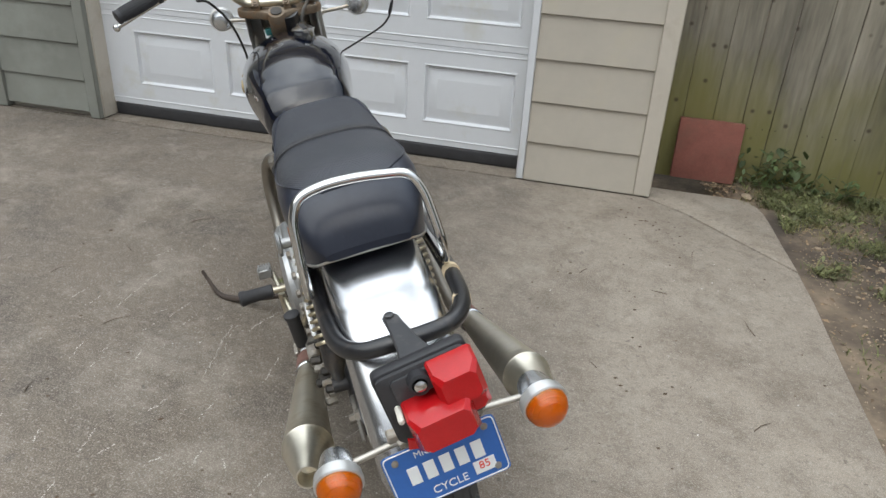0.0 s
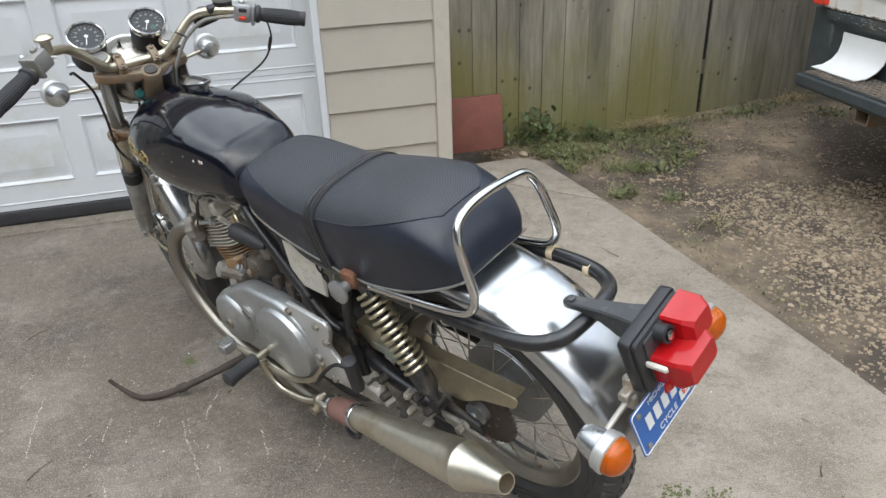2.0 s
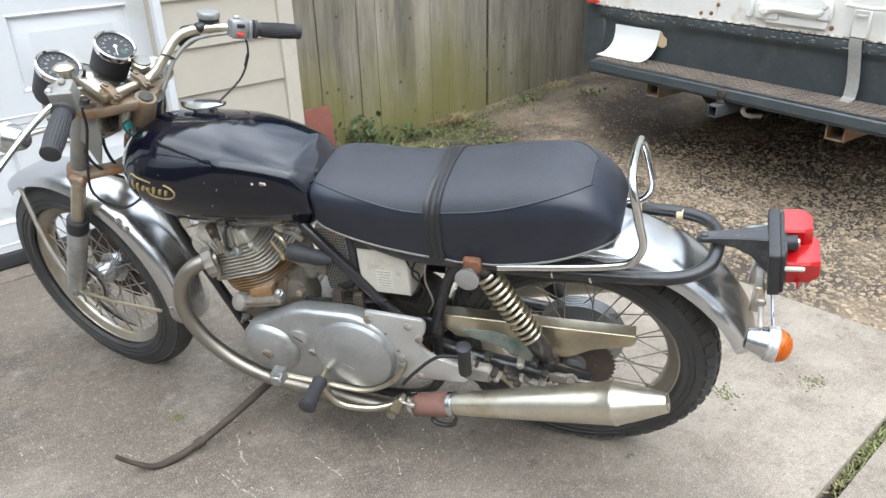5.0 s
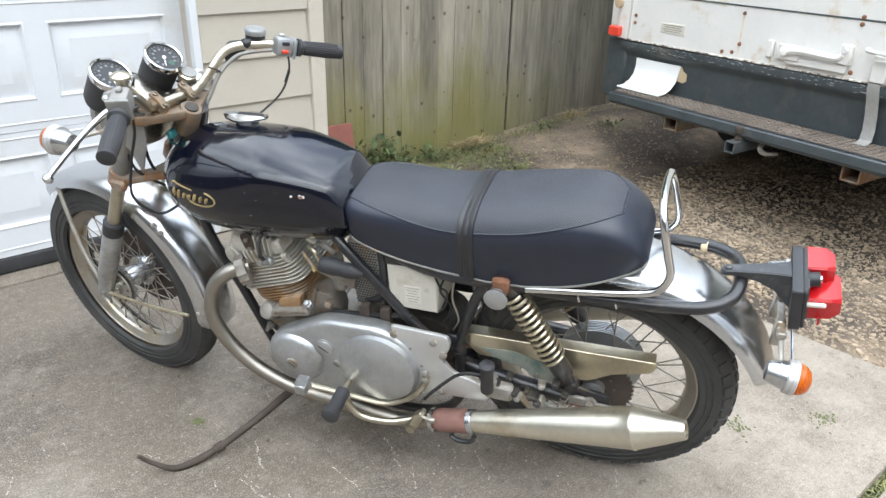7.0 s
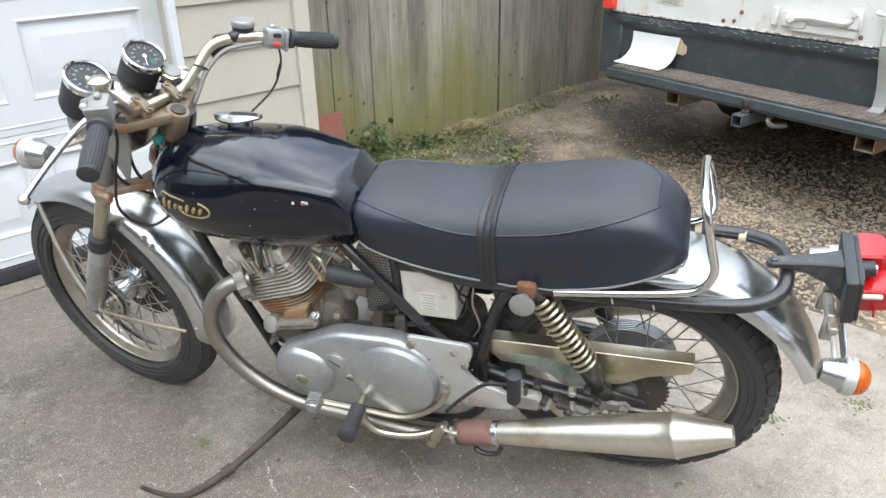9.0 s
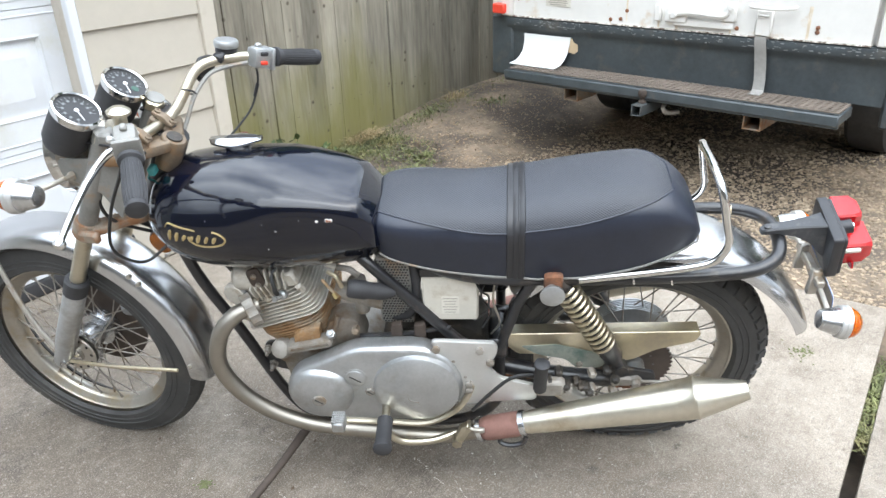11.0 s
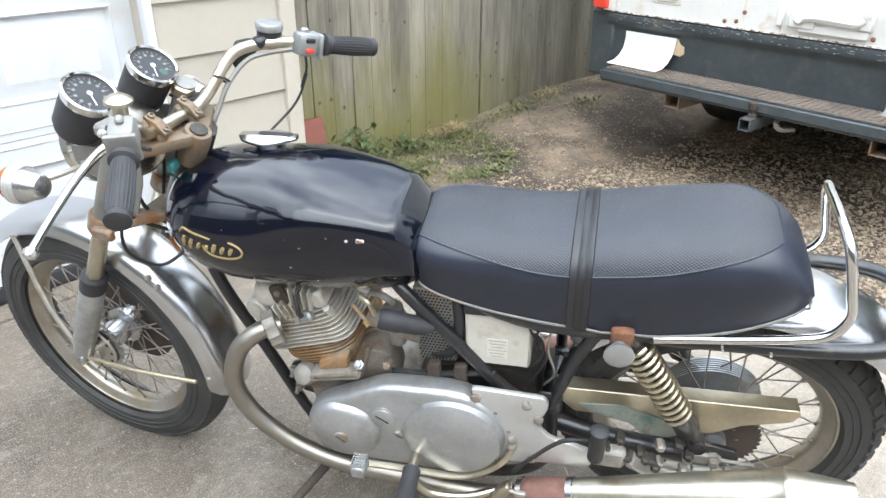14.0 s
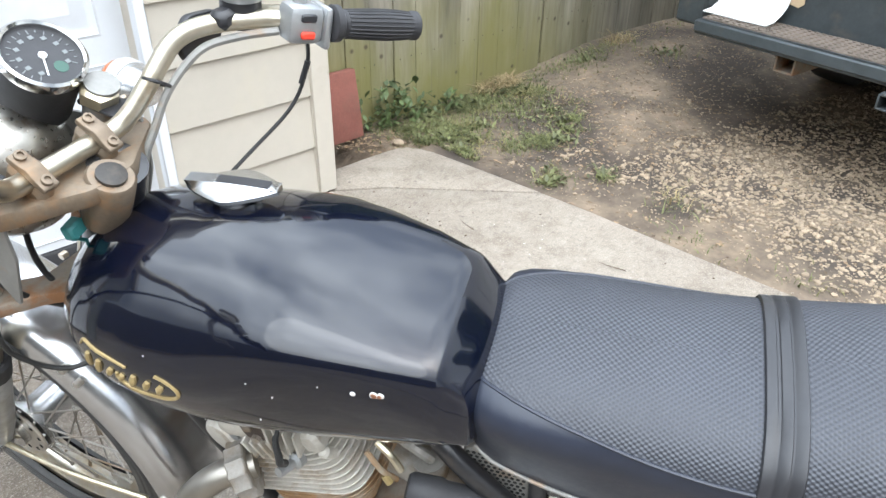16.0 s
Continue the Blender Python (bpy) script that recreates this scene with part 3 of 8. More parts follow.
def lap_board(x0, x1, z0, z1, parent, mat=None):
    """One lap of siding: a tilted board, proud at its lower edge."""
    s = Shape()
    s.prism([(-0.020, z0), (-0.012, z0 - 0.004), (0.0, z0 - 0.002), (0.0, z1 + 0.012), (-0.006, z1 + 0.012)], x0, x1, "yz", 0.0015, seg=1)
    ob = s.part("siding_board", mat or SIDING, parent, smooth=30)
    return ob


def garage():
    wall = Shape()
    wall.box(-0.315, 0.10, 1.20, 0.57, 0.16, 2.40, 0)
    wall.box(-3.32, 0.10, 1.20, 0.64, 0.16, 2.40, 0)
    wall.box(-1.80, 0.10, 2.28, 2.40, 0.16, 0.24, 0)
    wall.box(-0.09, 2.18, 1.20, 0.12, 4.0, 2.40, 0)
    wall.box(-3.58, 2.18, 1.20, 0.12, 4.0, 2.40, 0)
    w = wall.part("wall_north", SIDING, smooth=0)
    w.matrix_world = FAC
    tagged(w, "garage front wall clad in cream lap siding", "wall", kind="structure")
    for i in range(12):
        z0, z1 = 0.195 * i + (0.004 if i == 0 else 0), 0.195 * (i + 1)
        lap_board(-0.600, -0.078, z0, z1, w)
        lap_board(-3.53, -3.005, z0 + (0.030 if i == 0 else 0.01), z1 + 0.01, w, SIDING_GREY)
        if z0 > 2.15:
            lap_board(-3.005, -0.600, z0, z1, w)
    roof = Shape()
    roof.box(-1.8, 2.05, 2.46, 4.0, 4.4, 0.12, 0.01)
    r = roof.part("roof", TRIM)
    r.matrix_world = FAC
    tagged(r, "flat garage roof edge with cream fascia", "roof", kind="structure")
    trims = [(-0.040, -0.004, 0.078, 0.052, 2.38, TRIM), (-0.618, -0.006, 0.036, 0.036, 2.17, DOOR_WHITE), (-2.965, -0.006, 0.062, 0.05, 2.38, SIDING_GREY), (-3.565, -0.004, 0.07, 0.05, 2.38, SIDING_GREY),
             (-0.612, 0.06, 0.020, 0.12, 2.17, TRIM), (-2.935, 0.06, 0.02, 0.12, 2.17, TRIM)]
    for cx, cy, sx, sy, h, mat in trims:
        s = Shape().box(cx, cy, h / 2 + 0.004, sx, sy, h, 0.004)
        ob = s.part("trim", mat)
        ob.matrix_world = FAC
        tagged(ob, "painted vertical corner trim board, scuffed at its foot", "trim", kind="structure")
    seal = Shape().box(-1.775, 0.123, 0.036, 2.30, 0.05, 0.070, 0.012, seg=3).part("door_seal", RUBBER)
    seal.matrix_world = FAC
    tagged(seal, "black rubber seal under the garage door", "door seal", kind="structure")
    door = Shape()
    x0, x1 = -2.928, -0.620
    body = door.box((x0 + x1) / 2, 0.133, 1.115, x1 - x0, 0.03, 2.11, 0).part("door_1", DOOR_WHITE, smooth=0)
    body.matrix_world = FAC
    tagged(body, "white sectional garage door with raised panels, closed", "garage door", kind="structure")
    for k in range(4):
        z0 = 0.073 + 0.497 * k
        sec = Shape()
        panels = [(-1.150 - 0.533 * i, -0.692 - 0.533 * i) for i in range(4)]
        pz0, pz1 = z0 + 0.112, z0 + 0.405
        y_f, y_in, y_r = 0.100, 0.114, 0.103

        def rect(ax, az, bx, bz, y):
            return [(ax, y, az), (bx, y, az), (bx, y, bz), (ax, y, bz)]

        zt, zb = z0 + 0.494, z0
        edges = [x0]
        for a, b in sorted(panels):
            edges += [a, b]
        edges.append(x1)
        for i in range(0, len(edges), 2):
            sec.add(rect(edges[i], zb, edges[i + 1], zt, y_f), [(0, 1, 2, 3)])
        for a, b in panels:
            sec.add(rect(a, zb, b, pz0, y_f), [(0, 1, 2, 3)])
            sec.add(rect(a, pz1, b, zt, y_f), [(0, 1, 2, 3)])
            rings = [rect(a, pz0, b, pz1, y_f), rect(a + 0.008, pz0 + 0.008, b - 0.008, pz1 - 0.008, y_f - 0.003), rect(a + 0.018, pz0 + 0.018, b - 0.018, pz1 - 0.018, y_in),
                     rect(a + 0.026, pz0 + 0.026, b - 0.026, pz1 - 0.026, y_in), rect(a + 0.065, pz0 + 0.065, b - 0.065, pz1 - 0.065, y_r), rect(a + 0.072, pz0 + 0.072, b - 0.072, pz1 - 0.072, y_r - 0.002)]
            for p, q in zip(rings, rings[1:]):
                sec.add(p + q, [(i, (i + 1) % 4, 4 + (i + 1) % 4, 4 + i) for i in range(4)])
            sec.add(rings[-1], [(0, 1, 2, 3)])
        # rolled joint between the sections
        sec.add(rect(x0, zt, x1, zt, y_f)[:2] + [(x1, 0.118, zt + 0.003), (x0, 0.118, zt + 0.003)], [(0, 1, 2, 3)])
        for zz in (zt - 0.022, zb + 0.03):
            sec.box((x0 + x1) / 2, y_f, zz, x1 - x0, 0.006, 0.008, 0.0025)
        sec.part("panel", DOOR_WHITE, body, smooth=25, fix=False)
    inside = Shape().box(-1.8, 2.2, 1.2, 3.3, 0.02, 2.4, 0).part("wall_garage_inside", WALL_PLAIN)
    inside.matrix_world = FAC
    tagged(inside, "plain inner wall closing the garage", "wall", kind="structure")


garage()


def fence():
    rails = Shape()
    for z in (0.30, 1.0, 1.65):
        rails.box(3.3, 0.467, z, 6.6, 0.04, 0.09, 0.004)
    f = rails.part("fence", FENCE_RAIL)
    f.matrix_world = FAC
    tagged(f, "tall weathered wooden board fence stained green near the soil", "fence")
    # black box added behind the gap to stand in for the shade beyond
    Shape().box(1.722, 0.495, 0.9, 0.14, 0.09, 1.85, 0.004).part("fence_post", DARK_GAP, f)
    nails = Shape()
    x = -0.022
    k = 0
    while x < 6.9:
        w = 0.138 + rnd.uniform(-0.008, 0.008)
        if x < 1.690 < x + 1.6 * w:
            w = 1.698 - x
        elif 1.690 < x < 1.730:
            x = 1.734
        lean = rnd.uniform(-0.003, 0.003)
        gap = 0.0012 + 0.005 * rnd.random() ** 2
        y0 = 0.420 + rnd.uniform(-0.005, 0.005) + (0.012 if x > 1.70 else 0)
        z0, z1 = -0.03 + rnd.uniform(-0.01, 0.02), 1.84 + rnd.uniform(-0.02, 0.02)
        s = Shape()
        c = 0.025
        s.prism([(x, z0), (x + w - gap, z0), (x + w - gap + lean, z1 - c), (x + w - gap - c + lean, z1), (x + c + lean, z1), (x + lean, z1 - c)], y0, y0 + 0.018, "xz", 0.002, seg=1)
        s.part("fence_board", FENCE, f, smooth=30)
        for zn in (0.262, 0.98, 1.64):
            for xn in (0.028, w - 0.034):
                if rnd.random() < 0.8:
                    nails.lathe([(0.0026, 0), (0.0026, 0.0010)], (x + xn + rnd.uniform(-0.006, 0.006), y0 + 0.0004, zn + rnd.uniform(-0.008, 0.008)), (0, -1, 0), 6)
        x += w
        k += 1
    no = nails.part("nail_head", DARK_GAP, f)
    tagged(no, kind="stuff")


fence()

# ---------------------------------------------------------------- motorcycle
BIKE = pose(0.05, 0, -0.004, 0, -13.5, 0)   # leaning on its side stand; y forwards
LEFT = BIKE.inverted() @ pose(-0.005, 0, 0, 0, 0, 1.8) @ pose(0, 0, 0, 0, -10, 0)   # the flank parts splay out from the middle plane
RIGHT = Matrix.Diagonal((-1, 1, 1, 1)) @ LEFT @ Matrix.Diagonal((-1, 1, 1, 1))
bike = thing("motorcycle", BIKE, "old black and chrome twin-cylinder motorcycle leaning on its side stand", "motorcycle")
AXLE_R, AXLE_F = (0, 0.0, 0.333), (0, 1.450, 0.335)
STEER = Matrix.Translation((0, 1.06, 1.0)) @ Matrix.Rotation(radians(-10.8), 4, Vector((0, -math.sin(radians(27.5)), math.cos(radians(27.5))))) @ Matrix.Translation((0, -1.06, -1.0)) @ Matrix.Translation((0, 1.45, 0.33)) @ Matrix.Translation((-0.015, -1.459, -0.33))
UPPER = STEER @ Matrix.Translation((0, -0.004, 0.012))
BARS = UPPER @ Matrix.Translation((0, 1.06, 1.03)) @ Matrix.Rotation(radians(2.2), 4, "Y") @ Matrix.Translation((0, -1.06, -1.03))   # the bars sit twisted in their clamps


def wheel(name, c, m, tyre_r, tyre_w, knobs, label, hub_mat=None):
    cx, cy, cz = c
    hub = Shape()
    drum_r = 0.09 if knobs else 0.056
    hub.lathe([(0.02, -0.085), (0.028, -0.08), (0.028, -0.06), (0.062, -0.055), (0.064, -0.04), (0.034, -0.035), (0.034, 0.025), (drum_r - 0.005, 0.03), (drum_r, 0.06), (0.05, 0.068), (0.02, 0.07)], c, (1, 0, 0), 28, m)
    hub.lathe([(0.010, -0.115), (0.010, 0.115)], c, (1, 0, 0), 12, m)
    for i in range(10):
        a = 2 * math.pi * i / 10
        hub.lathe([(0.0045, -0.062), (0.0045, -0.054)], (cx, cy + 0.05 * math.cos(a), cz + 0.05 * math.sin(a)), (1, 0, 0), 6, m)
    w = hub.part(name, hub_mat or CAST, bike, label)
    rim_r = 0.243
    prof = [(rim_r + 0.014, -0.043), (rim_r + 0.012, -0.047), (rim_r - 0.002, -0.044), (rim_r - 0.006, -0.036), (rim_r - 0.022, -0.026), (rim_r - 0.028, -0.012), (rim_r - 0.028, 0.012), (rim_r - 0.022, 0.026),
            (rim_r - 0.006, 0.036), (rim_r - 0.002, 0.044), (rim_r + 0.012, 0.047), (rim_r + 0.014, 0.043), (rim_r - 0.002, 0.030), (rim_r - 0.018, 0.010), (rim_r - 0.018, -0.010), (rim_r - 0.002, -0.030), (rim_r + 0.014, -0.043)]
    Shape().lathe([(r, x * (0.78 if knobs else 0.66)) for r, x in prof], c, (1, 0, 0), 72, m, caps=False).part("rim", RIM, w)
    t = Shape()
    sec = []
    h0 = rim_r + 0.008
    half = tyre_w / 2
    for k in range(17):
        a = math.pi * (k / 16) - math.pi / 2
        x = half * math.sin(a) * (1.0 if abs(math.sin(a)) < 0.95 else 0.98)
        r = h0 + (tyre_r - h0) * max(0.0, math.cos(a)) ** 0.62
        sec.append((r, x))
    sec = [(h0 - 0.006, -0.036)] + sec + [(h0 - 0.006, 0.036)]
    t.lathe(sec, c, (1, 0, 0), 96, m, caps=False)
    # raised sidewall rings
    for side in (-1, 1):
        for rr, xx in ((h0 + 0.016, 0.985), (h0 + 0.030, 1.0)):
            t.lathe([(rr - 0.002, side * half * xx * 0.985), (rr, side * (half * xx + 0.0015)), (rr + 0.002, side * half * xx * 0.985)], c, (1, 0, 0), 72, m, caps=False)
    # tread blocks
    n = 52 if knobs else 64
    for i in range(n):
        a = 2 * math.pi * (i + 0.5) / n
        for row, (off, rr, tilt, wx) in enumerate(((-0.040, tyre_r - 0.0205, -0.85, 0.026), (-0.0125, tyre_r - 0.0025, -0.16, 0.018), (0.0125, tyre_r - 0.0025, 0.16, 0.018), (0.040, tyre_r - 0.0205, 0.85, 0.026)) if knobs else ((-0.030, tyre_r - 0.014, -0.6, 0.024), (-0.009, tyre_r - 0.002, -0.12, 0.016), (0.009, tyre_r - 0.002, 0.12, 0.016), (0.030, tyre_r - 0.014, 0.6, 0.024))):
            ang = a + (math.pi / n if row in (1, 3) else 0)
            place = Matrix.Translation(c) @ Matrix.Rotation(ang, 4, "X") @ Matrix.Translation((off, rr, 0)) @ Matrix.Rotation(-tilt * 1.0, 4, "Z")
            length = 2 * math.pi * tyre_r / n * (0.62 if knobs else 0.9)
            t.add([(sx * wx / 2, sy, sz * length / 2) for sy, k in ((-0.006, 1), (0.004 if knobs else 0.0010, 0.9)) for sx, sz in ((-k, -k), (k, -k), (k, k), (-k, k))],
                  [(4, 5, 6, 7), (0, 1, 5, 4), (1, 2, 6, 5), (2, 3, 7, 6), (3, 0, 4, 7)], m @ place)
    t.part("tyre", TYRE, w, "worn black tyre with blocky tread")
    for i in range(40):
        s = Shape()
        side = -1 if i % 2 else 1
        a0 = 2 * math.pi * i / 40
        a1 = a0 + (0.42 if (i // 2) % 2 else -0.42)
        rh, xh = (0.058, -0.048) if side < 0 else (drum_r - 0.006, 0.045)
        p = (cx + xh, cy + rh * math.cos(a1), cz + rh * math.sin(a1))
        q = (cx + side * 0.006, cy + (rim_r - 0.022) * math.cos(a0), cz + (rim_r - 0.022) * math.sin(a0))
        q2 = tuple(Vector(p) + (Vector(q) - Vector(p)) * 0.93)
        s.tube([p, q], 0.0019, 5, m)
        s.tube([q2, q], 0.0036, 6, m)
        s.part("spoke", CAST_DIRTY, w)
    return w


rear_wheel = wheel("rear_wheel", AXLE_R, Matrix(), 0.332, 0.105, True, "spoked rear wheel with cast hub")
front_wheel = wheel("front_wheel", AXLE_F, STEER, 0.335, 0.094, False, "spoked front wheel with rust-tinted rim", STAINLESS)
# finned brake drum of the rear wheel
drum = Shape()
drum.lathe([(0.06, 0.02)] + [(r, 0.022 + 0.006 * k + d) for k in range(7) for r, d in ((0.102, 0.0), (0.108, 0.001), (0.108, 0.003), (0.102, 0.004))] + [(0.10, 0.072), (0.03, 0.078)], AXLE_R, (1, 0, 0), 40)
drum.part("brake_drum", CAST, rear_wheel, "finned grey brake drum")
spk = Shape()
teeth = []
for i in range(42 * 2):
    a = 2 * math.pi * i / 84
    r = 0.098 if i % 2 else 0.090
    teeth.append((r * math.cos(a), 0.335 + r * math.sin(a)))
spk.prism(teeth, -0.062, -0.056, "yz", 0)
spk.part("sprocket", STAND_BROWN, rear_wheel, "greasy dark rear sprocket")
disc = Shape()
disc.lathe([(0.045, 0.062), (0.128, 0.062), (0.128, 0.069), (0.045, 0.069)], AXLE_F, (1, 0, 0), 48, STEER)
disc.part("brake_disc", STAND_BROWN, front_wheel, "dark rusty front brake disc")
flg = Shape().lathe([(0.030, -0.066), (0.058, -0.066), (0.060, -0.063), (0.058, -0.060), (0.030, -0.060)], AXLE_F, (1, 0, 0), 40, STEER)
flo = flg.part("spoke_flange", STAY, front_wheel, "drilled spoke flange")
for i in range(12):
    a = 2 * math.pi * i / 12
    Shape().lathe([(0.0042, 0), (0.0042, 0.0008)], (AXLE_F[0] - 0.0661, AXLE_F[1] + 0.050 * math.cos(a), AXLE_F[2] + 0.050 * math.sin(a)), (-1, 0, 0), 8, STEER).part("flange_hole", DARK_GAP, flo)
cal = Shape().box(0.085, 1.352, 0.415, 0.055, 0.060, 0.085, 0.014, STEER, 2)
for k in range(5):
    cal.box(0.085, 1.316, 0.385 + 0.014 * k, 0.045, 0.016, 0.004, 0.001, STEER)
cal.part("brake_caliper", CAST, bike, "finned alloy front brake caliper")


def frame_tubes():
    f = Shape()
    f.tube([(0, 1.085, 0.80), (0, 0.95, 0.785), (0, 0.62, 0.70)], 0.030, 14)
    f.tube([(0, 1.03, 0.96), (0, 1.125, 0.775)], 0.033, 14)
    for s in (-1, 1):
        f.tube([(s * 0.03, 1.10, 0.77), (s * 0.055, 1.05, 0.60), (s * 0.07, 0.98, 0.44), (s * 0.075, 0.905, 0.22), (s * 0.08, 0.84, 0.135), (s * 0.085, 0.70, 0.125), (s * 0.10, 0.46, 0.14), (s * 0.115, 0.34, 0.24), (s * 0.118, 0.33, 0.42)], 0.0135, 10)
        f.tube([(s * 0.045, 0.70, 0.73), (s * 0.105, 0.63, 0.700), (s * 0.117, 0.54, 0.602), (s * 0.120, 0.45, 0.492), (s * 0.120, 0.40, 0.445), (s * 0.118, 0.345, 0.435)], 0.0135, 12)
        f.tube([(s * 0.118, 0.335, 0.43), (s * 0.118, 0.29, 0.58), (s * 0.118, 0.255, 0.66)], 0.013, 10)
        f.box(s * 0.122, 0.335, 0.445, 0.012, 0.05, 0.06, 0.006)
    return f.part("frame", FRAME_BLACK, bike, "black tubular steel frame, paint worn")


frame_tubes()
loop = Shape()
loop.tube([(-0.06, 0.62, 0.70), (-0.115, 0.40, 0.665), (-0.118, 0.20, 0.662), (-0.118, 0.02, 0.668), (-0.115, -0.13, 0.676), (-0.105, -0.215, 0.683), (-0.075, -0.262, 0.692), (-0.03, -0.278, 0.70), (0.03, -0.278, 0.70), (0.075, -0.262, 0.695), (0.105, -0.215, 0.69), (0.115, -0.13, 0.685), (0.118, 0.02, 0.672), (0.118, 0.20, 0.662), (0.115, 0.40, 0.665), (0.06, 0.62, 0.70)], 0.0145, 12)
lp = loop.part("rear_loop", FRAME_BLACK, bike, "black seat loop bent round the rear fender")
for y in (0.045, -0.035):
    Shape().tube([(-0.118, y, 0.666), (-0.118, y - 0.004, 0.667)], 0.0152, 12).part("paint_ring", CHROME, lp)
for y0, y1, x0, x1 in ((-0.105, -0.118, 0.1155, 0.115), (-0.196, -0.210, 0.109, 0.1055)):
    Shape().tube([(x0, y0, 0.686), (x1, y1, 0.688)], 0.0158, 12).part("masking_tape", TAPE, lp, "yellowed tape wound round the tube")

sw = Shape()
for s in (-1, 1):
    sw.tube([(s * 0.090, 0.345, 0.357), (s * 0.106, 0.22, 0.344), (s * 0.108, 0.05, 0.327)], 0.0205, 12)
    sw.prism(fillet([(0.06, 0.375), (-0.045, 0.358), (-0.05, 0.318), (0.06, 0.315)], 0.012), s * 0.108 - 0.006, s * 0.108 + 0.006, "yz", 0.002)
sw.tube([(-0.10, 0.335, 0.345), (0.10, 0.335, 0.345)], 0.026, 14)
sw.part("swingarm", FRAME_BLACK, bike)
for s in (-1, 1):
    ad = Shape()
    ad.lathe([(0.016, 0), (0.016, 0.012), (0.010, 0.013), (0.010, 0.026)], (s * 0.112, 0, 0.335), (s, 0, 0), 6)
    ad.box(s * 0.120, 0.035, 0.335, 0.012, 0.05, 0.030, 0.004)
    ad.tube([(s * 0.120, 0.0, 0.335), (s * 0.120, -0.075, 0.335)], 0.004, 6)
    ad.part("axle_adjuster", CAST_DIRTY, bike, "greasy axle nuts and chain adjusters")

# chain run
for k, (z0, z1) in enumerate(((0.425, 0.365), (0.245, 0.300))):
    ch = Shape()
    for i in range(46):
        t = i / 45
        y, z = 0.0 + 0.46 * t, z0 + (z1 - z0) * t
        ch.box(-0.059, y, z, 0.014 if i % 2 else 0.010, 0.0118, 0.009, 0.0015)
    ch.part("chain", RUST, bike, "rusty drive chain run")


SHIFT = Matrix.Translation((-0.010, 0, 0))


ref = Shape().lathe([(0.030, -0.012), (0.031, 0.0), (0.029, 0.004)], (-0.066, 1.105, 0.716), (-1, 0.25, 0), 26)
ref.box(-0.050, 1.100, 0.722, 0.034, 0.02, 0.012, 0.003)
refo = ref.part("side_reflector", BLACK_PLASTIC, bike, "round amber side reflector under the tank's nose")
Shape().lathe([(0.0285, 0.003), (0.0275, 0.007), (0.018, 0.009), (0.003, 0.010)], (-0.066, 1.105, 0.716), (-1, 0.25, 0), 26).part("lens", AMBER, refo, "amber ribbed lens")
TEAL = material("teal_plastic", (0.06, 0.26, 0.26), 0.5, vary=0.15, scale=40)
con = Shape()
con.box(-0.062, 1.069, 0.908, 0.024, 0.016, 0.020, 0.003)
con.tube([(-0.060, 1.078, 0.900), (-0.052, 1.090, 0.880), (-0.035, 1.085, 0.860)], 0.0025, 6)
con.part("wire_connector", TEAL, bike, "teal plastic wire connector")


# tank
def tank_section(y, top, bot, half, low, sharp, xs, zs):
    """A ring from the crown round the left flank; sharp: how far the rounded section turns into one with a creased shoulder at (xs, zs)."""
    n = 36
    half, xs, top, zs = half - 0.018, xs - 0.014, top + 0.007, zs + 0.004
    flank = [(0.0, xs, zs), (0.10, xs + (half - xs) * 0.42, zs - 0.012), (0.22, half * 0.985, zs - 0.050), (0.42, half, (zs + bot) / 2), (0.62, half * 0.90, bot + 0.078), (0.76, half * 0.72, bot + 0.034), (0.88, half * 0.42, bot + 0.008), (1.0, 0.0, bot)]
    ring = []
    for k in range(n + 1):
        a = math.pi / 2 - math.pi * k / n
        c, s = abs(math.cos(a)), math.sin(a)
        mid = bot + (top - bot) * 0.52
        x = half * c ** 0.8
        z = mid + (top - mid if s > 0 else mid - bot) * math.copysign(abs(s) ** 0.8, s)
        h = (z - bot) / max(1e-4, top - bot)
        if h < 0.5:
            x *= 1 - low * (0.5 - h) * 2
        if h > 0.6:
            x *= 1 - 0.24 * ((h - 0.6) / 0.4) ** 1.5
        if k <= 10:
            u = k / 10
            bx, bz = xs * u, top - (top - zs) * u ** 2.7
        else:
            u = (k - 10) / (n - 10)
            for (ua, xa, za), (ub, xb, zb) in zip(flank, flank[1:]):
                if ua <= u <= ub:
                    w = (u - ua) / (ub - ua)
                    bx, bz = xa + (xb - xa) * w, za + (zb - za) * w
                    break
        ring.append((x * (1 - sharp) + bx * sharp, z * (1 - sharp) + bz * sharp))
    for _ in range(5):
        ring = ring[:1] + [tuple((p + 2 * q + r) / 4 for p, q, r in zip(a, b, c)) for a, b, c in zip(ring, ring[1:], ring[2:])] + ring[-1:]
    return [(-x - 0.027, y, z) for x, z in ring] + [(x - 0.027, y, z) for x, z in reversed(ring[1:-1])]


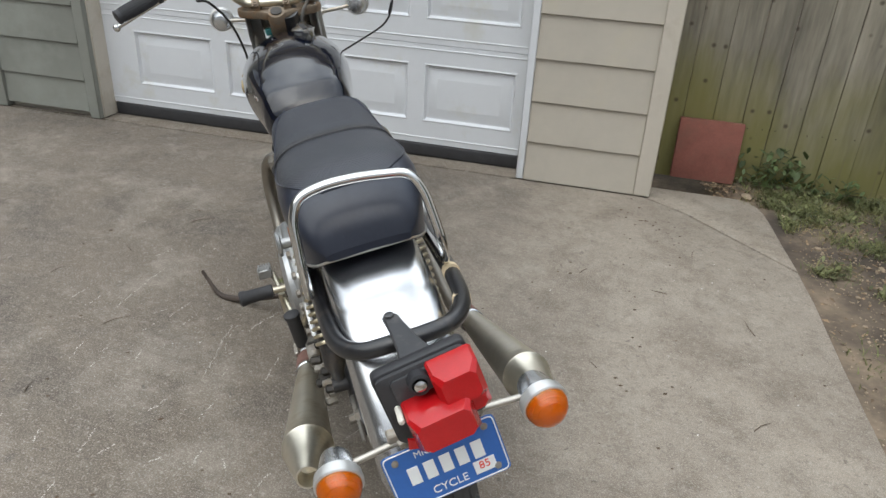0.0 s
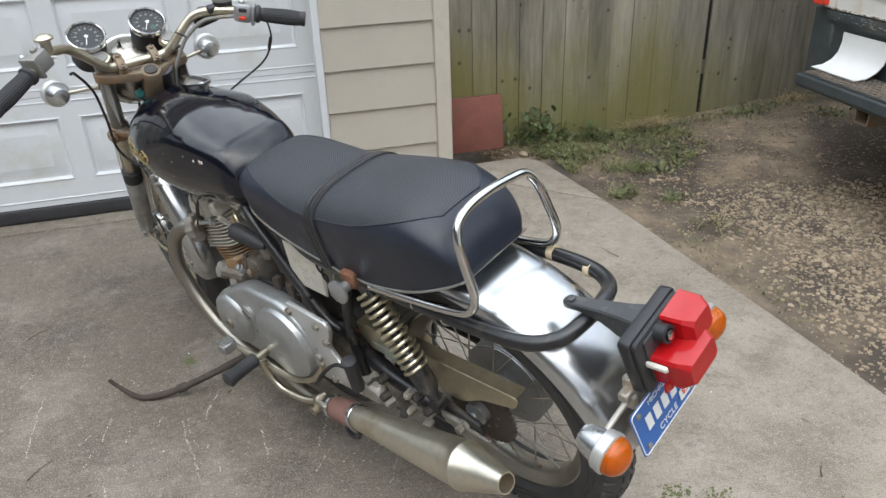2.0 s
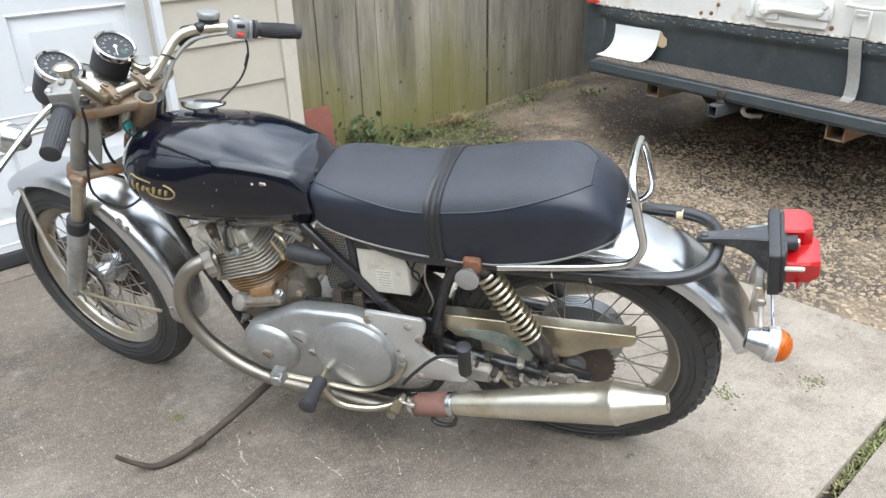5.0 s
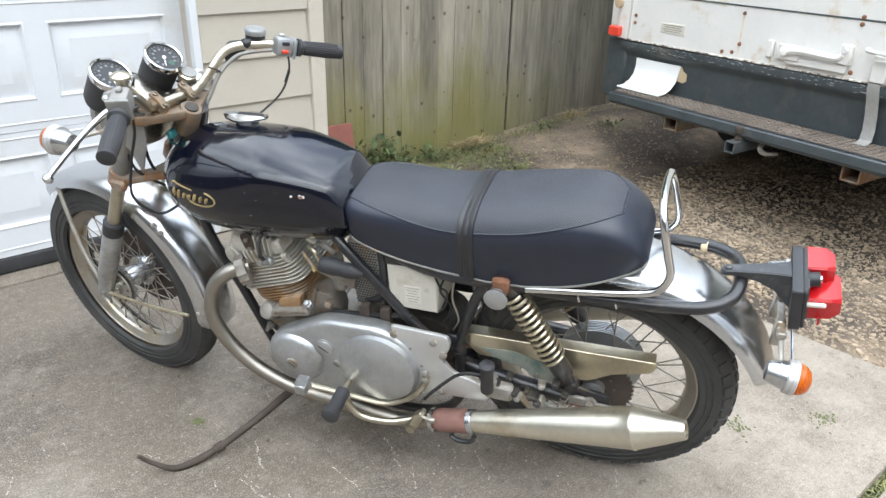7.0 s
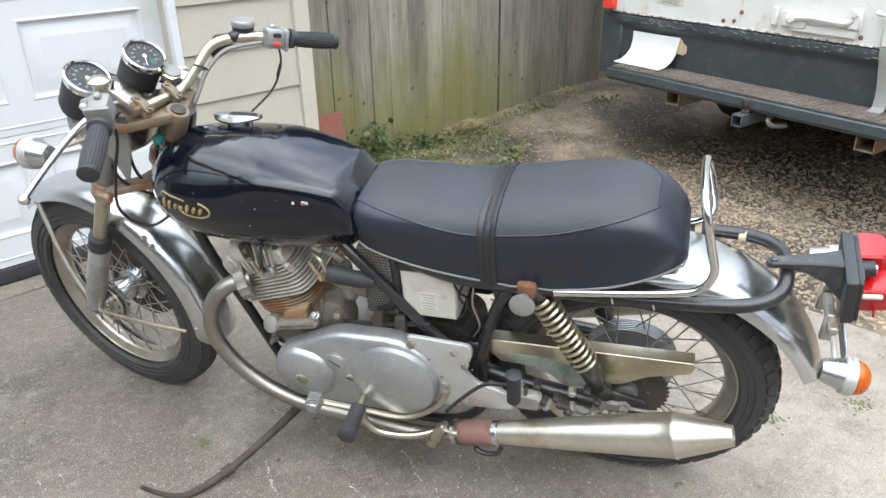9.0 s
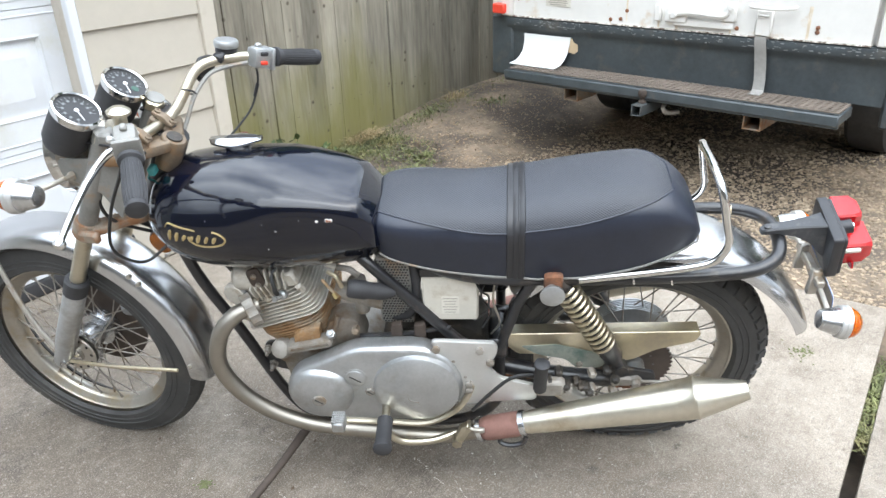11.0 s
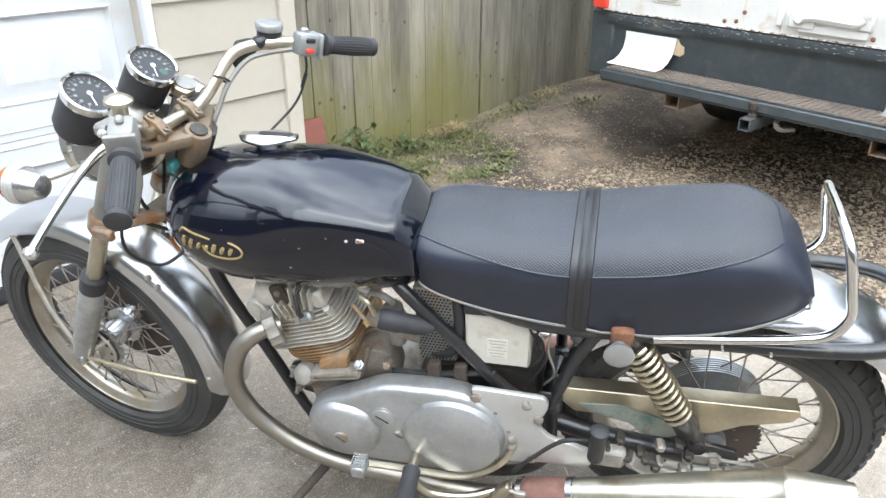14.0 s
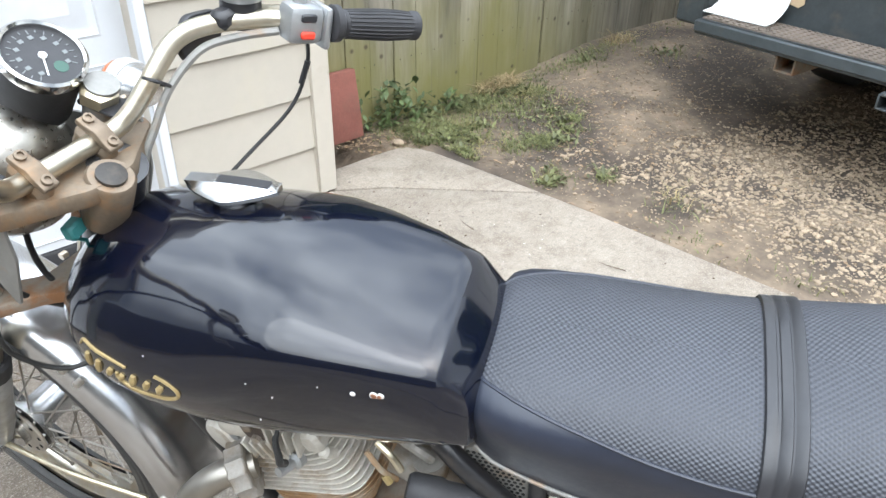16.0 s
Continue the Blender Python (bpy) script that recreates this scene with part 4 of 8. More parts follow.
keys = [(0.584, 0.795, 0.742, 0.076, 0.1, 1.0, 0.070, 0.785), (0.588, 0.814, 0.712, 0.108, 0.1, 1.0, 0.096, 0.792), (0.596, 0.824, 0.690, 0.121, 0.1, 1.0, 0.104, 0.808), (0.622, 0.850, 0.670, 0.131, 0.10, 1.0, 0.104, 0.844), (0.628, 0.855, 0.667, 0.132, 0.10, 1.0, 0.105, 0.849),
        (0.68, 0.873, 0.659, 0.139, 0.12, 1.0, 0.119, 0.862), (0.74, 0.890, 0.655, 0.148, 0.14, 1.0, 0.130, 0.872), (0.79, 0.902, 0.654, 0.157, 0.16, 0.88, 0.138, 0.879), (0.825, 0.908, 0.654, 0.163, 0.18, 0.72, 0.141, 0.880), (0.86, 0.912, 0.654, 0.168, 0.18, 0.52, 0.142, 0.878), (0.90, 0.914, 0.656, 0.172, 0.2, 0.28, 0.140, 0.874), (0.96, 0.912, 0.660, 0.170, 0.22, 0.06, 0.135, 0.87),
        (1.01, 0.904, 0.670, 0.160, 0.22, 0.0, 0.12, 0.86), (1.05, 0.890, 0.690, 0.143, 0.2, 0.0, 0.11, 0.85), (1.08, 0.867, 0.720, 0.117, 0.16, 0.0, 0.09, 0.83), (1.097, 0.838, 0.755, 0.080, 0.1, 0.0, 0.06, 0.81), (1.103, 0.81, 0.785, 0.035, 0.0, 0.0, 0.03, 0.80)]
sections = []
for a, b in zip(keys, keys[1:]):
    for k in range(3):
        t = k / 3
        sections.append(tank_section(*[p * (1 - t) + q * t for p, q in zip(a, b)]))
sections.append(tank_section(*keys[-1]))
tank = Shape().loft(sections).part("tank", PAINT, bike, "glossy black-blue fuel tank with chips and a gold emblem", smooth=38)
seam = Shape()
seam.loft([[(-0.035, y, 0.655), (-0.015, y, 0.655), (-0.015, y, 0.668), (-0.035, y, 0.668)] for y in (0.63, 0.8, 1.0)])
seam.part("tank_seam", PAINT, tank)


def tank_x(y, z):
    """Half width of the tank's flank at a place."""
    for a, b in zip(keys, keys[1:]):
        if a[0] <= y <= b[0]:
            t = (y - a[0]) / (b[0] - a[0])
            sec = tank_section(*[p * (1 - t) + q * t for p, q in zip(a, b)])
            best = [p for p in sec if p[0] < -0.02]
            best.sort(key=lambda p: p[2])
            for p, q in zip(best, best[1:]):
                if p[2] <= z <= q[2]:
                    s = (z - p[2]) / max(1e-6, q[2] - p[2])
                    return p[0] * (1 - s) + q[0] * s
    return -0.15


def on_tank(pts, r, lift=0.0008):
    return [(tank_x(y, z) - lift, y, z) for y, z in pts]


# gold emblem, drawn as plain strokes: a long oval scroll with a bar inside
em = Shape()
oval = [(0.938 + 0.040 * math.cos(a), 0.810 + 0.019 * math.sin(a)) for a in [math.pi * (0.62 + 1.45 * k / 16) for k in range(17)]]
em.tube(on_tank([(1.032, 0.826), (1.022, 0.836), (1.000, 0.833), (0.960, 0.829)], 0), [0.001, 0.0022, 0.0024, 0.0018], 6)
em.tube(on_tank(oval, 0), 0.0021, 6)
emo = em.part("emblem", GOLD, tank, "worn gold scroll emblem")
for k, (dz0, dz1) in enumerate(((-0.006, 0.016), (-0.004, 0.014), (0.0, 0.010), (0.0, 0.009), (0.0, 0.014), (0.0, 0.010), (0.0, 0.009))):
    y = 1.022 - 0.0168 * k
    stroke = Shape().tube(on_tank([(y + 0.004, 0.804 - 0.0004 * k + dz0), (y, 0.806 + dz1 * 0.4), (y - 0.003, 0.806 + dz1)], 0), [0.0030, 0.0046, 0.0030], 6, sub=3)
    stroke.part("emblem_stroke", GOLD, emo)
for y, z, r in ((0.707, 0.836, 0.0034), (0.686, 0.8355, 0.0052), (0.679, 0.835, 0.0042)):
    Shape().lathe([(r, 0), (r * 0.8, 0.0012)], (tank_x(y, z) + 0.0004, y, z), (-1, 0, 0.1), 9).part("paint_chip", CHIP_WHITE, tank, "pale paint chip")
for y, z, r in ((0.6855, 0.8355, 0.0036), (0.680, 0.8347, 0.0026)):
    Shape().lathe([(r, 0), (r * 0.8, 0.0008)], (tank_x(y, z) - 0.0010, y, z), (-1, 0, 0.1), 8).part("rust_spot", RUST, tank, "rust in the paint chip")
for k in range(12):
    y, z = rnd.uniform(0.62, 1.06), rnd.uniform(0.69, 0.86)
    r = rnd.uniform(0.0006, 0.0013)
    Shape().lathe([(r, 0), (r * 0.8, 0.0010)], (tank_x(y, z) + 0.0003, y, z), (-1, 0, 0.1), 6).part("paint_chip", CHIP_WHITE, tank, "pale paint chip")
capm = pose(0.026, 0.906, 0.925, -3, 4, 3)
fc = Shape()
fc.lathe([(0.027, -0.030), (0.028, -0.006), (0.031, -0.001)], (0, 0, 0), (0, 0, 1), 28, capm)
prof = []
for k in range(15):
    u = -1 + 2 * k / 14
    w = 0.006 + 0.026 * (1 - abs(u) ** 1.5)
    h = 0.0125 + 0.0035 * u - 0.002 * u * u
    prof.append([(-w, 0.057 * u, 0.0), (-w - 0.001, 0.057 * u, 0.005), (-w * 0.62 - 0.003, 0.057 * u, 0.0070), (-0.0085, 0.057 * u, h), (0.0085, 0.057 * u, h), (w * 0.62 + 0.003, 0.057 * u, 0.0070), (w + 0.001, 0.057 * u, 0.005), (w, 0.057 * u, 0.0)])
fc.loft(prof, capm)
fcap = fc.part("fuel_cap", CAP_ALLOY, tank, "polished lever fuel cap", smooth=30)
Shape().loft([[(-0.0065, y, z), (0.0065, y, z), (0.0065, y, z + 0.0012), (-0.0065, y, z + 0.0012)] for y, z in ((-0.046, 0.0085), (-0.01, 0.0117), (0.018, 0.0132))], capm).part("cap_inlay", BLACK_PLASTIC, fcap)


# seat
def seat_profile(y):
    tops = [(0.606, 0.786), (0.60, 0.812), (0.585, 0.823), (0.54, 0.828), (0.455, 0.829), (0.38, 0.830), (0.317, 0.837), (0.25, 0.850), (0.175, 0.864), (0.10, 0.876), (0.042, 0.880), (0.005, 0.873), (-0.03, 0.856), (-0.058, 0.832), (-0.078, 0.805), (-0.088, 0.775)]
    bots = [(0.606, 0.757), (0.60, 0.732), (0.585, 0.720), (0.54, 0.706), (0.455, 0.687), (0.38, 0.679), (0.317, 0.675), (0.25, 0.674), (0.175, 0.677), (0.10, 0.690), (0.042, 0.705), (0.005, 0.718), (-0.03, 0.732), (-0.058, 0.743), (-0.078, 0.752), (-0.088, 0.76)]
    halfs = [(0.606, 0.069), (0.60, 0.093), (0.585, 0.111), (0.54, 0.121), (0.455, 0.125), (0.38, 0.128), (0.317, 0.130), (0.25, 0.131), (0.175, 0.133), (0.10, 0.132), (0.042, 0.129), (0.005, 0.124), (-0.03, 0.116), (-0.058, 0.105), (-0.078, 0.091), (-0.088, 0.076)]
    out = []
    for tab in (tops, bots, halfs):
        for k, ((ya, va), (yb, vb)) in enumerate(zip(tab, tab[1:])):
            if yb <= y <= ya:
                t = (ya - y) / (ya - yb)
                before, after = tab[max(0, k - 1)], tab[min(len(tab) - 1, k + 2)]
                ma = (vb - before[1]) / (before[0] - yb) * (ya - yb)
                mb = (after[1] - va) / (ya - after[0]) * (ya - yb)
                out.append((2 * t ** 3 - 3 * t * t + 1) * va + (t ** 3 - 2 * t * t + t) * ma + (3 * t * t - 2 * t ** 3) * vb + (t ** 3 - t * t) * mb)
                break
    return out


def seam_height(y):
    """Height fraction of the seam between the side and the top panel."""
    tab = [(-0.088, 0.985), (-0.024, 0.985), (-0.012, 0.97), (0.0, 0.945), (0.02, 0.905), (0.05, 0.86), (0.10, 0.81), (0.16, 0.77), (0.22, 0.755), (0.30, 0.75), (0.36, 0.765), (0.42, 0.80), (0.48, 0.85), (0.54, 0.90), (0.58, 0.935), (0.606, 0.95)]
    for (ya, va), (yb, vb) in zip(tab, tab[1:]):
        if ya <= y <= yb:
            t = (y - ya) / (yb - ya)
            return va * (1 - t) + vb * t
    return 0.9


def seat_ring(y):
    """From the lower left round over the top to the lower right; 17 points a side panel, then the top."""
    top, bot, half = seat_profile(y)
    hs = seam_height(y)

    def edge_x(h):
        wall = half * (1 - 0.08 * (1 - h) ** 2)
        return wall if h < 0.52 else wall * max(0.0, 1 - ((h - 0.52) / 0.48) ** 3.0) ** 0.36

    side = [(edge_x(hs * h), bot + (top - bot) * hs * h) for h in (1 - (1 - k / 16) ** 1.6 for k in range(17))]
    xs_, zs_ = edge_x(hs), bot + (top - bot) * hs
    # the crown, from the seam to its mate, in even steps of turn
    a0 = math.acos(min(1.0, (xs_ / half) ** (1 / 0.72)))
    toppts = []
    for k in range(1, 14):
        a = a0 + (math.pi - 2 * a0) * k / 14
        c = math.cos(a)
        x = half * math.copysign(abs(c) ** 0.72, c)
        h = 0.52 + 0.48 * max(0.0, 1 - (abs(x) / half) ** (1 / 0.36)) ** (1 / 3.0)
        toppts.append((x, bot + (top - bot) * max(h, hs)))
    return side, toppts, (xs_, zs_)


ys_seat = [0.606, 0.603, 0.60, 0.592, 0.585, 0.57, 0.55] + [0.53 - 0.02 * k for k in range(26)] + [0.015, 0.0, -0.012, -0.024, -0.036, -0.048, -0.058, -0.067, -0.074, -0.080, -0.085, -0.088]
left, right, upper, sl, sr = [], [], [], [], []
for y in ys_seat:
    if y < -0.0879:
        y = -0.0879
    side, toppts, (xe, ze) = seat_ring(y)
    wr = 0.0014 * noise.noise((0, y * 30, 1))
    sag = 0.0034 * math.exp(-((y - 0.255) / 0.075) ** 2)      # the vinyl puckers beside the strap
    left.append([(-x - wr * math.sin(k / 2) - sag * math.sin(y * 95 + z * 70) * max(0.0, 1 - k / 11), y, z) for k, (x, z) in enumerate(side)])
    right.append([(x + wr * math.sin(k / 2), y, z) for k, (x, z) in enumerate(side)])
    upper.append([(-xe, y, ze)] + [(-x, y, z) for x, z in toppts] + [(xe, y, ze)])
    sl.append((-xe - 0.0006, y, ze))
    sr.append((xe + 0.0006, y, ze))
base = Shape()
base.loft([[*reversed(l), *r] for l, r in zip([[p for p in q] for q in left], right)], caps=False, ring=False)
base.add([left[0][k] for k in range(17)] + [right[0][k] for k in range(17)], [(k, k + 1, 17 + k + 1, 17 + k) for k in range(16)])
base.add([left[-1][k] for k in range(17)] + [right[-1][k] for k in range(17)], [(k, k + 1, 17 + k + 1, 17 + k) for k in range(16)])
seat = base.part("seat", SEAT_SIDE, bike, "black vinyl twin seat with basket-weave top", smooth=60, place=SHIFT)
cut = ys_seat.index(-0.024)
up = Shape().loft(upper[:cut + 1], caps=False, ring=False)
up.add(upper[0], [tuple(range(len(upper[0])))])
bkp = Shape().loft(upper[cut:], caps=False, ring=False)
bkp.add(upper[-1], [tuple(range(len(upper[-1])))])
bkp.part("seat_back_panel", SEAT_SIDE, seat, "smooth black vinyl back panel", smooth=60, place=SHIFT)
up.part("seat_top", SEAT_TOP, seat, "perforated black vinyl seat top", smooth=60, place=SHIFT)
pip = Shape()
pip.tube([p for k, p in enumerate(sl[:cut + 1]) if k % 2 == 0 or k == cut] + [(x, y, z + 0.0006) for x, y, z in upper[cut]] + [p for k, p in reversed(list(enumerate(sr[:cut + 1]))) if k % 2 == 0 or k == cut], 0.0021, 6, sub=2)
pip.part("piping", SEAT_SIDE, seat, place=SHIFT)
rim = Shape()
low = [(l[0][0] - 0.002, l[0][1], l[0][2] + 0.001) for l in left[3::2]] + [(r[0][0] + 0.002, r[0][1], r[0][2] + 0.001) for r in reversed(right[3::2])]
rim.tube(low, 0.0026, 8, sub=2)
rim.part("seat_trim", HEADGREY, seat, "thin dull grey trim strip along the seat's lower edge", place=SHIFT)
st = Shape()
rows = []
for y, lift in ((0.316, 0.0008), (0.3145, 0.0042), (0.3055, 0.0042), (0.3045, 0.0033), (0.3020, 0.0033), (0.3010, 0.0046), (0.2920, 0.0046), (0.2910, 0.0033), (0.2885, 0.0033), (0.2875, 0.0042), (0.2785, 0.0042), (0.277, 0.0008)):
    side, toppts, (xe, ze) = seat_ring(y)
    rows.append([(-x - lift, y, z) for x, z in side] + [(-x * 1.012, y, z + lift) for x, z in toppts] + [(x + lift, y, z) for x, z in reversed(side)])
st.loft(rows, caps=False, ring=False)
st.part("seat_strap", BLACK_PLASTIC, seat, "black passenger strap across the seat", smooth=45, place=SHIFT)

# chrome grab rail
gr = Shape()
half_rail = [(0.122, 0.16, 0.668), (0.122, 0.03, 0.688), (0.120, -0.07, 0.705), (0.119, -0.116, 0.722), (0.117, -0.135, 0.762), (0.113, -0.124, 0.815), (0.106, -0.112, 0.862), (0.088, -0.104, 0.890), (0.05, -0.100, 0.899)]
gr.tube([(-x, y, z + 0.004) for x, y, z in half_rail] + [(0, -0.099, 0.902)] + [(x, y, z - 0.004) for x, y, z in reversed(half_rail)], 0.0085, 12)
gr.part("grab_rail", CHROME, bike, "bent chrome passenger grab rail", place=SHIFT)


# fenders
def fender(c, r, a0, a1, half, drop, m, n=44, flare=0.0):
    rows = []
    for i in range(n + 1):
        t = i / n
        a = radians(a0 + (a1 - a0) * t)
        row = []
        end = min(1.0, min(t, 1 - t) / 0.04)
        w = half * (0.80 + 0.20 * math.sqrt(end)) * (1 - flare * t)
        for k in range(13):
            s = -1 + 2 * k / 12
            rr = r - drop * abs(s) ** 3.2
            row.append((w * math.sin(s * 1.5) / math.sin(1.5), c[1] + rr * math.cos(a), c[2] + rr * math.sin(a)))
        rows.append(row)
    return Shape().sheet(rows, -0.0018, m)


fender((0, -0.005, 0.322), 0.414, 40, 158, 0.092, 0.036, Matrix()).part("rear_fender", STAINLESS, bike, "polished steel rear fender, scratched", smooth=50, place=SHIFT)
ff = fender((0, 1.448, 0.333), 0.378, 52, 187, 0.067, 0.044, STEER, 44)
ffo = ff.part("front_fender", STAINLESS, bike, "polished steel front fender with dents", smooth=50)
fs = Shape()
for s in (-1, 1):
    fs = Shape()
    fs.tube([(s * 0.062, 1.585, 0.640), (s * 0.092, 1.52, 0.48), (s * 0.098, 1.455, 0.345)], 0.0065, 8, STEER, 3)
    Shape().tube([(s * 0.098, 1.45, 0.337), (s * 0.092, 1.30, 0.337), (s * 0.072, 1.140, 0.338)], 0.0050, 8, STEER, 3).part("lower_stay", CHROME_GOLD, ffo, "rust-browned lower fender stay")
    for y, z in ((1.585, 0.640), (1.105, 0.352), (1.18, 0.60), (1.20, 0.62), (1.30, 0.70)):
        Shape().lathe([(0.006, -0.004), (0.006, 0.006), (0.003, 0.008)], (s * 0.062, y, z), (s, 0, 0), 8, STEER).part("rivet", STAY, ffo)
    fs.part("fender_stay", STAY, ffo, "tarnished fender stay")

# forks, yokes
RAKE = Vector((0, math.sin(radians(27.5)), -math.cos(radians(27.5))))


def fork_pt(x, z):
    return Vector((x, 1.452 + 0.012 + (0.335 - z) * math.tan(radians(27.5)), z))


for s in (-1, 1):
    f = Shape()
    f.tube([fork_pt(s * 0.093, 1.0), fork_pt(s * 0.093, 0.735)], 0.0200, 16, UPPER)
    leg = f.part("fork_leg", HEADGREY, bike, "front fork leg with a dull grey shroud")
    Shape().tube([fork_pt(s * 0.093, 0.76), fork_pt(s * 0.093, 0.52)], 0.0180, 16, UPPER).part("stanchion", CHROME_AGED, leg, "pitted chrome stanchion")
    sl_ = Shape()
    d = (fork_pt(0, 0.3) - fork_pt(0, 0.6)).normalized()
    sl_.lathe([(0.0225, 0), (0.027, 0.006), (0.027, 0.20), (0.024, 0.23), (0.022, 0.285), (0.016, 0.30)], fork_pt(s * 0.093, 0.575), d, 18, UPPER)
    sl_.lathe([(0.013, -0.022), (0.013, 0.022)], fork_pt(s * 0.093, 0.335), (1, 0, 0), 12, UPPER)
    sl_.part("slider", CAST, leg, "grey cast fork slider")
    gt = Shape()
    gt.lathe([(0.0235, -0.035), (0.0285, -0.030), (0.0285, 0.012), (0.025, 0.016)], fork_pt(s * 0.093, 0.575), d, 18, UPPER)
    gt.part("gaiter", RUBBER, leg)
    nut = Shape()
    nut.lathe([(0.024, 0), (0.024, 0.016), (0.019, 0.019)], fork_pt(s * 0.089, 0.980), -d, 6, UPPER)
    nut.part("fork_nut", CHROME_GOLD, leg, "tarnished hexagonal fork top nut")
ty = Shape()
ty.prism(fillet([(-0.125, 1.125), (-0.115, 1.075), (-0.05, 1.035), (-0.030, 1.020), (0.030, 1.020), (0.05, 1.035), (0.115, 1.075), (0.125, 1.125), (0.08, 1.145), (0.03, 1.10), (-0.03, 1.10), (-0.08, 1.145)], 0.016), 0.932, 0.955, "xy", 0.006, BARS)
ty.lathe([(0.026, -0.03), (0.027, 0.0), (0.027, 0.040), (0.024, 0.044)], (0, 1.045, 0.915), (0, -0.46, 0.887), 20, BARS)
tyo = ty.part("top_yoke", YOKE_CAST, bike, "corroded cast top yoke")
Shape().lathe([(0.017, 0.040), (0.0165, 0.048), (0.010, 0.050), (0.002, 0.050)], (0, 1.045, 0.915), (0, -0.46, 0.887), 20, BARS).part("stem_cap", GREASE, tyo, "dark greasy cap on the steering stem")
ly = Shape()
ly.prism(fillet([(-0.112, 1.248), (-0.112, 1.205), (-0.06, 1.165), (-0.035, 1.13), (0.035, 1.13), (0.06, 1.165), (0.112, 1.205), (0.112, 1.248), (0.08, 1.255), (0.03, 1.195), (-0.03, 1.195), (-0.08, 1.255)], 0.014), 0.748, 0.768, "xy", 0.006, UPPER)
for s in (-1, 1):
    ly.lathe([(0.026, -0.022), (0.028, -0.018), (0.028, 0.018), (0.026, 0.022)], fork_pt(s * 0.093, 0.76), RAKE, 18, UPPER)
    ly.box(s * 0.122, 1.215, 0.755, 0.02, 0.05, 0.028, 0.006, UPPER)
ly.part("bottom_yoke", YOKE_RUST, bike, "rusty lower fork yoke")

# handlebar
bar = Shape()
half_bar = [(0.050, 1.068, 0.973), (0.075, 1.058, 0.988), (0.100, 1.047, 1.015), (0.130, 1.039, 1.044), (0.150, 1.030, 1.057), (0.172, 1.014, 1.063), (0.200, 0.991, 1.063), (0.232, 0.962, 1.059), (0.262, 0.915, 1.052), (0.362, 0.852, 1.025)]
other_bar = [(-0.080, 1.068, 0.973), (-0.105, 1.058, 0.988), (-0.130, 1.045, 1.013), (-0.160, 1.034, 1.041), (-0.182, 1.018, 1.055), (-0.210, 0.985, 1.062), (-0.245, 0.945, 1.060), (-0.285, 0.912, 1.036), (-0.375, 0.850, 1.006)]
bar.tube([*reversed(other_bar), (-0.015, 1.069, 0.972), *half_bar], 0.0115, 14, BARS)
hb = bar.part("handlebar", CHROME_AGED, bike, "tarnished chrome handlebar")
for s in (-1, 1):
    cl = Shape()
    grip_m = BARS @ Matrix.Translation((-0.015 + s * 0.044, 1.069, 0.972)) @ Matrix.Rotation(radians(36), 4, "X")
    cl.prism(fillet([(-0.026, 0.009), (0.026, 0.009), (0.026, 0.017), (0.014, 0.018), (0.0, 0.022), (-0.014, 0.018), (-0.026, 0.017)], 0.003), -0.010, 0.010, "yz", 0.002, grip_m)
    cl.box(0, 0, -0.014, 0.022, 0.052, 0.036, 0.006, grip_m)
    for y in (-0.018, 0.018):
        cl.lathe([(0.0062, 0), (0.0062, 0.006), (0.0035, 0.0065), (0.0035, 0.004)], (0, y, 0.016), (0, 0, 1), 12, grip_m)
    cl.part("bar_clamp", YOKE_CAST, hb)
for s in (-1, 1):
    a, b = (Vector((0.270, 0.902, 1.050)), Vector((0.372, 0.846, 1.021))) if s > 0 else (Vector((-0.285, 0.912, 1.040)), Vector((-0.382, 0.845, 1.003)))
    ax = (b - a).normalized()
    L = (b - a).length
    gp = Shape()
    gp.lathe([(0.016, -0.006), (0.022, -0.004), (0.022, 0.004), (0.0165, 0.008), (0.0170, L * 0.3), (0.0185, L * 0.6), (0.0168, L - 0.012), (0.0185, L - 0.008), (0.0185, L - 0.002), (0.014, L)], a, ax, 20, BARS)
    grip = gp.part("grip", RUBBER, bike, "ribbed black rubber grip")
    rb = Shape()
    sd = ax.orthogonal().normalized()
    for k in range(22):
        ang = 2 * math.pi * k / 22
        off = (sd * math.cos(ang) + ax.cross(sd) * math.sin(ang))
        rb.tube([a + ax * 0.014 + off * 0.0166, a + ax * L * 0.6 + off * 0.0186, a + ax * (L - 0.014) + off * 0.0168], 0.0012, 5, BARS, 2)
    rb.part("rib", RUBBER, grip)
    # switch housing
    hs_ = Shape()
    m0 = BARS @ Matrix.Translation(Vector((0.244, 0.932, 1.056) if s > 0 else (-0.250, 0.938, 1.060))) @ ax.to_track_quat("X", "Z").to_matrix().to_4x4()
    hs_.box(0, 0, 0, 0.046, 0.040, 0.046, 0.010, m0, 2)
    hs_.box(0.026 , 0, -0.002, 0.010, 0.048, 0.050, 0.005, m0, 2)
    hs_.box(-0.004, 0.0, 0.026, 0.016, 0.012, 0.010, 0.003, m0)
    house = hs_.part("switch_housing", CAST if s > 0 else HEADGREY, bike, "grey alloy switch housing")
    kn = Shape().box(0.0, -0.022, -0.010, 0.018, 0.006, 0.009, 0.002, m0)
    kn.part("kill_switch" if s > 0 else "horn_button", RED_TAPE if s > 0 else BLACK_PLASTIC, house, "red switch" if s > 0 else "")
    Shape().box(0.0, -0.021, 0.010, 0.020, 0.005, 0.010, 0.002, m0).part("switch", BLACK_PLASTIC, house)
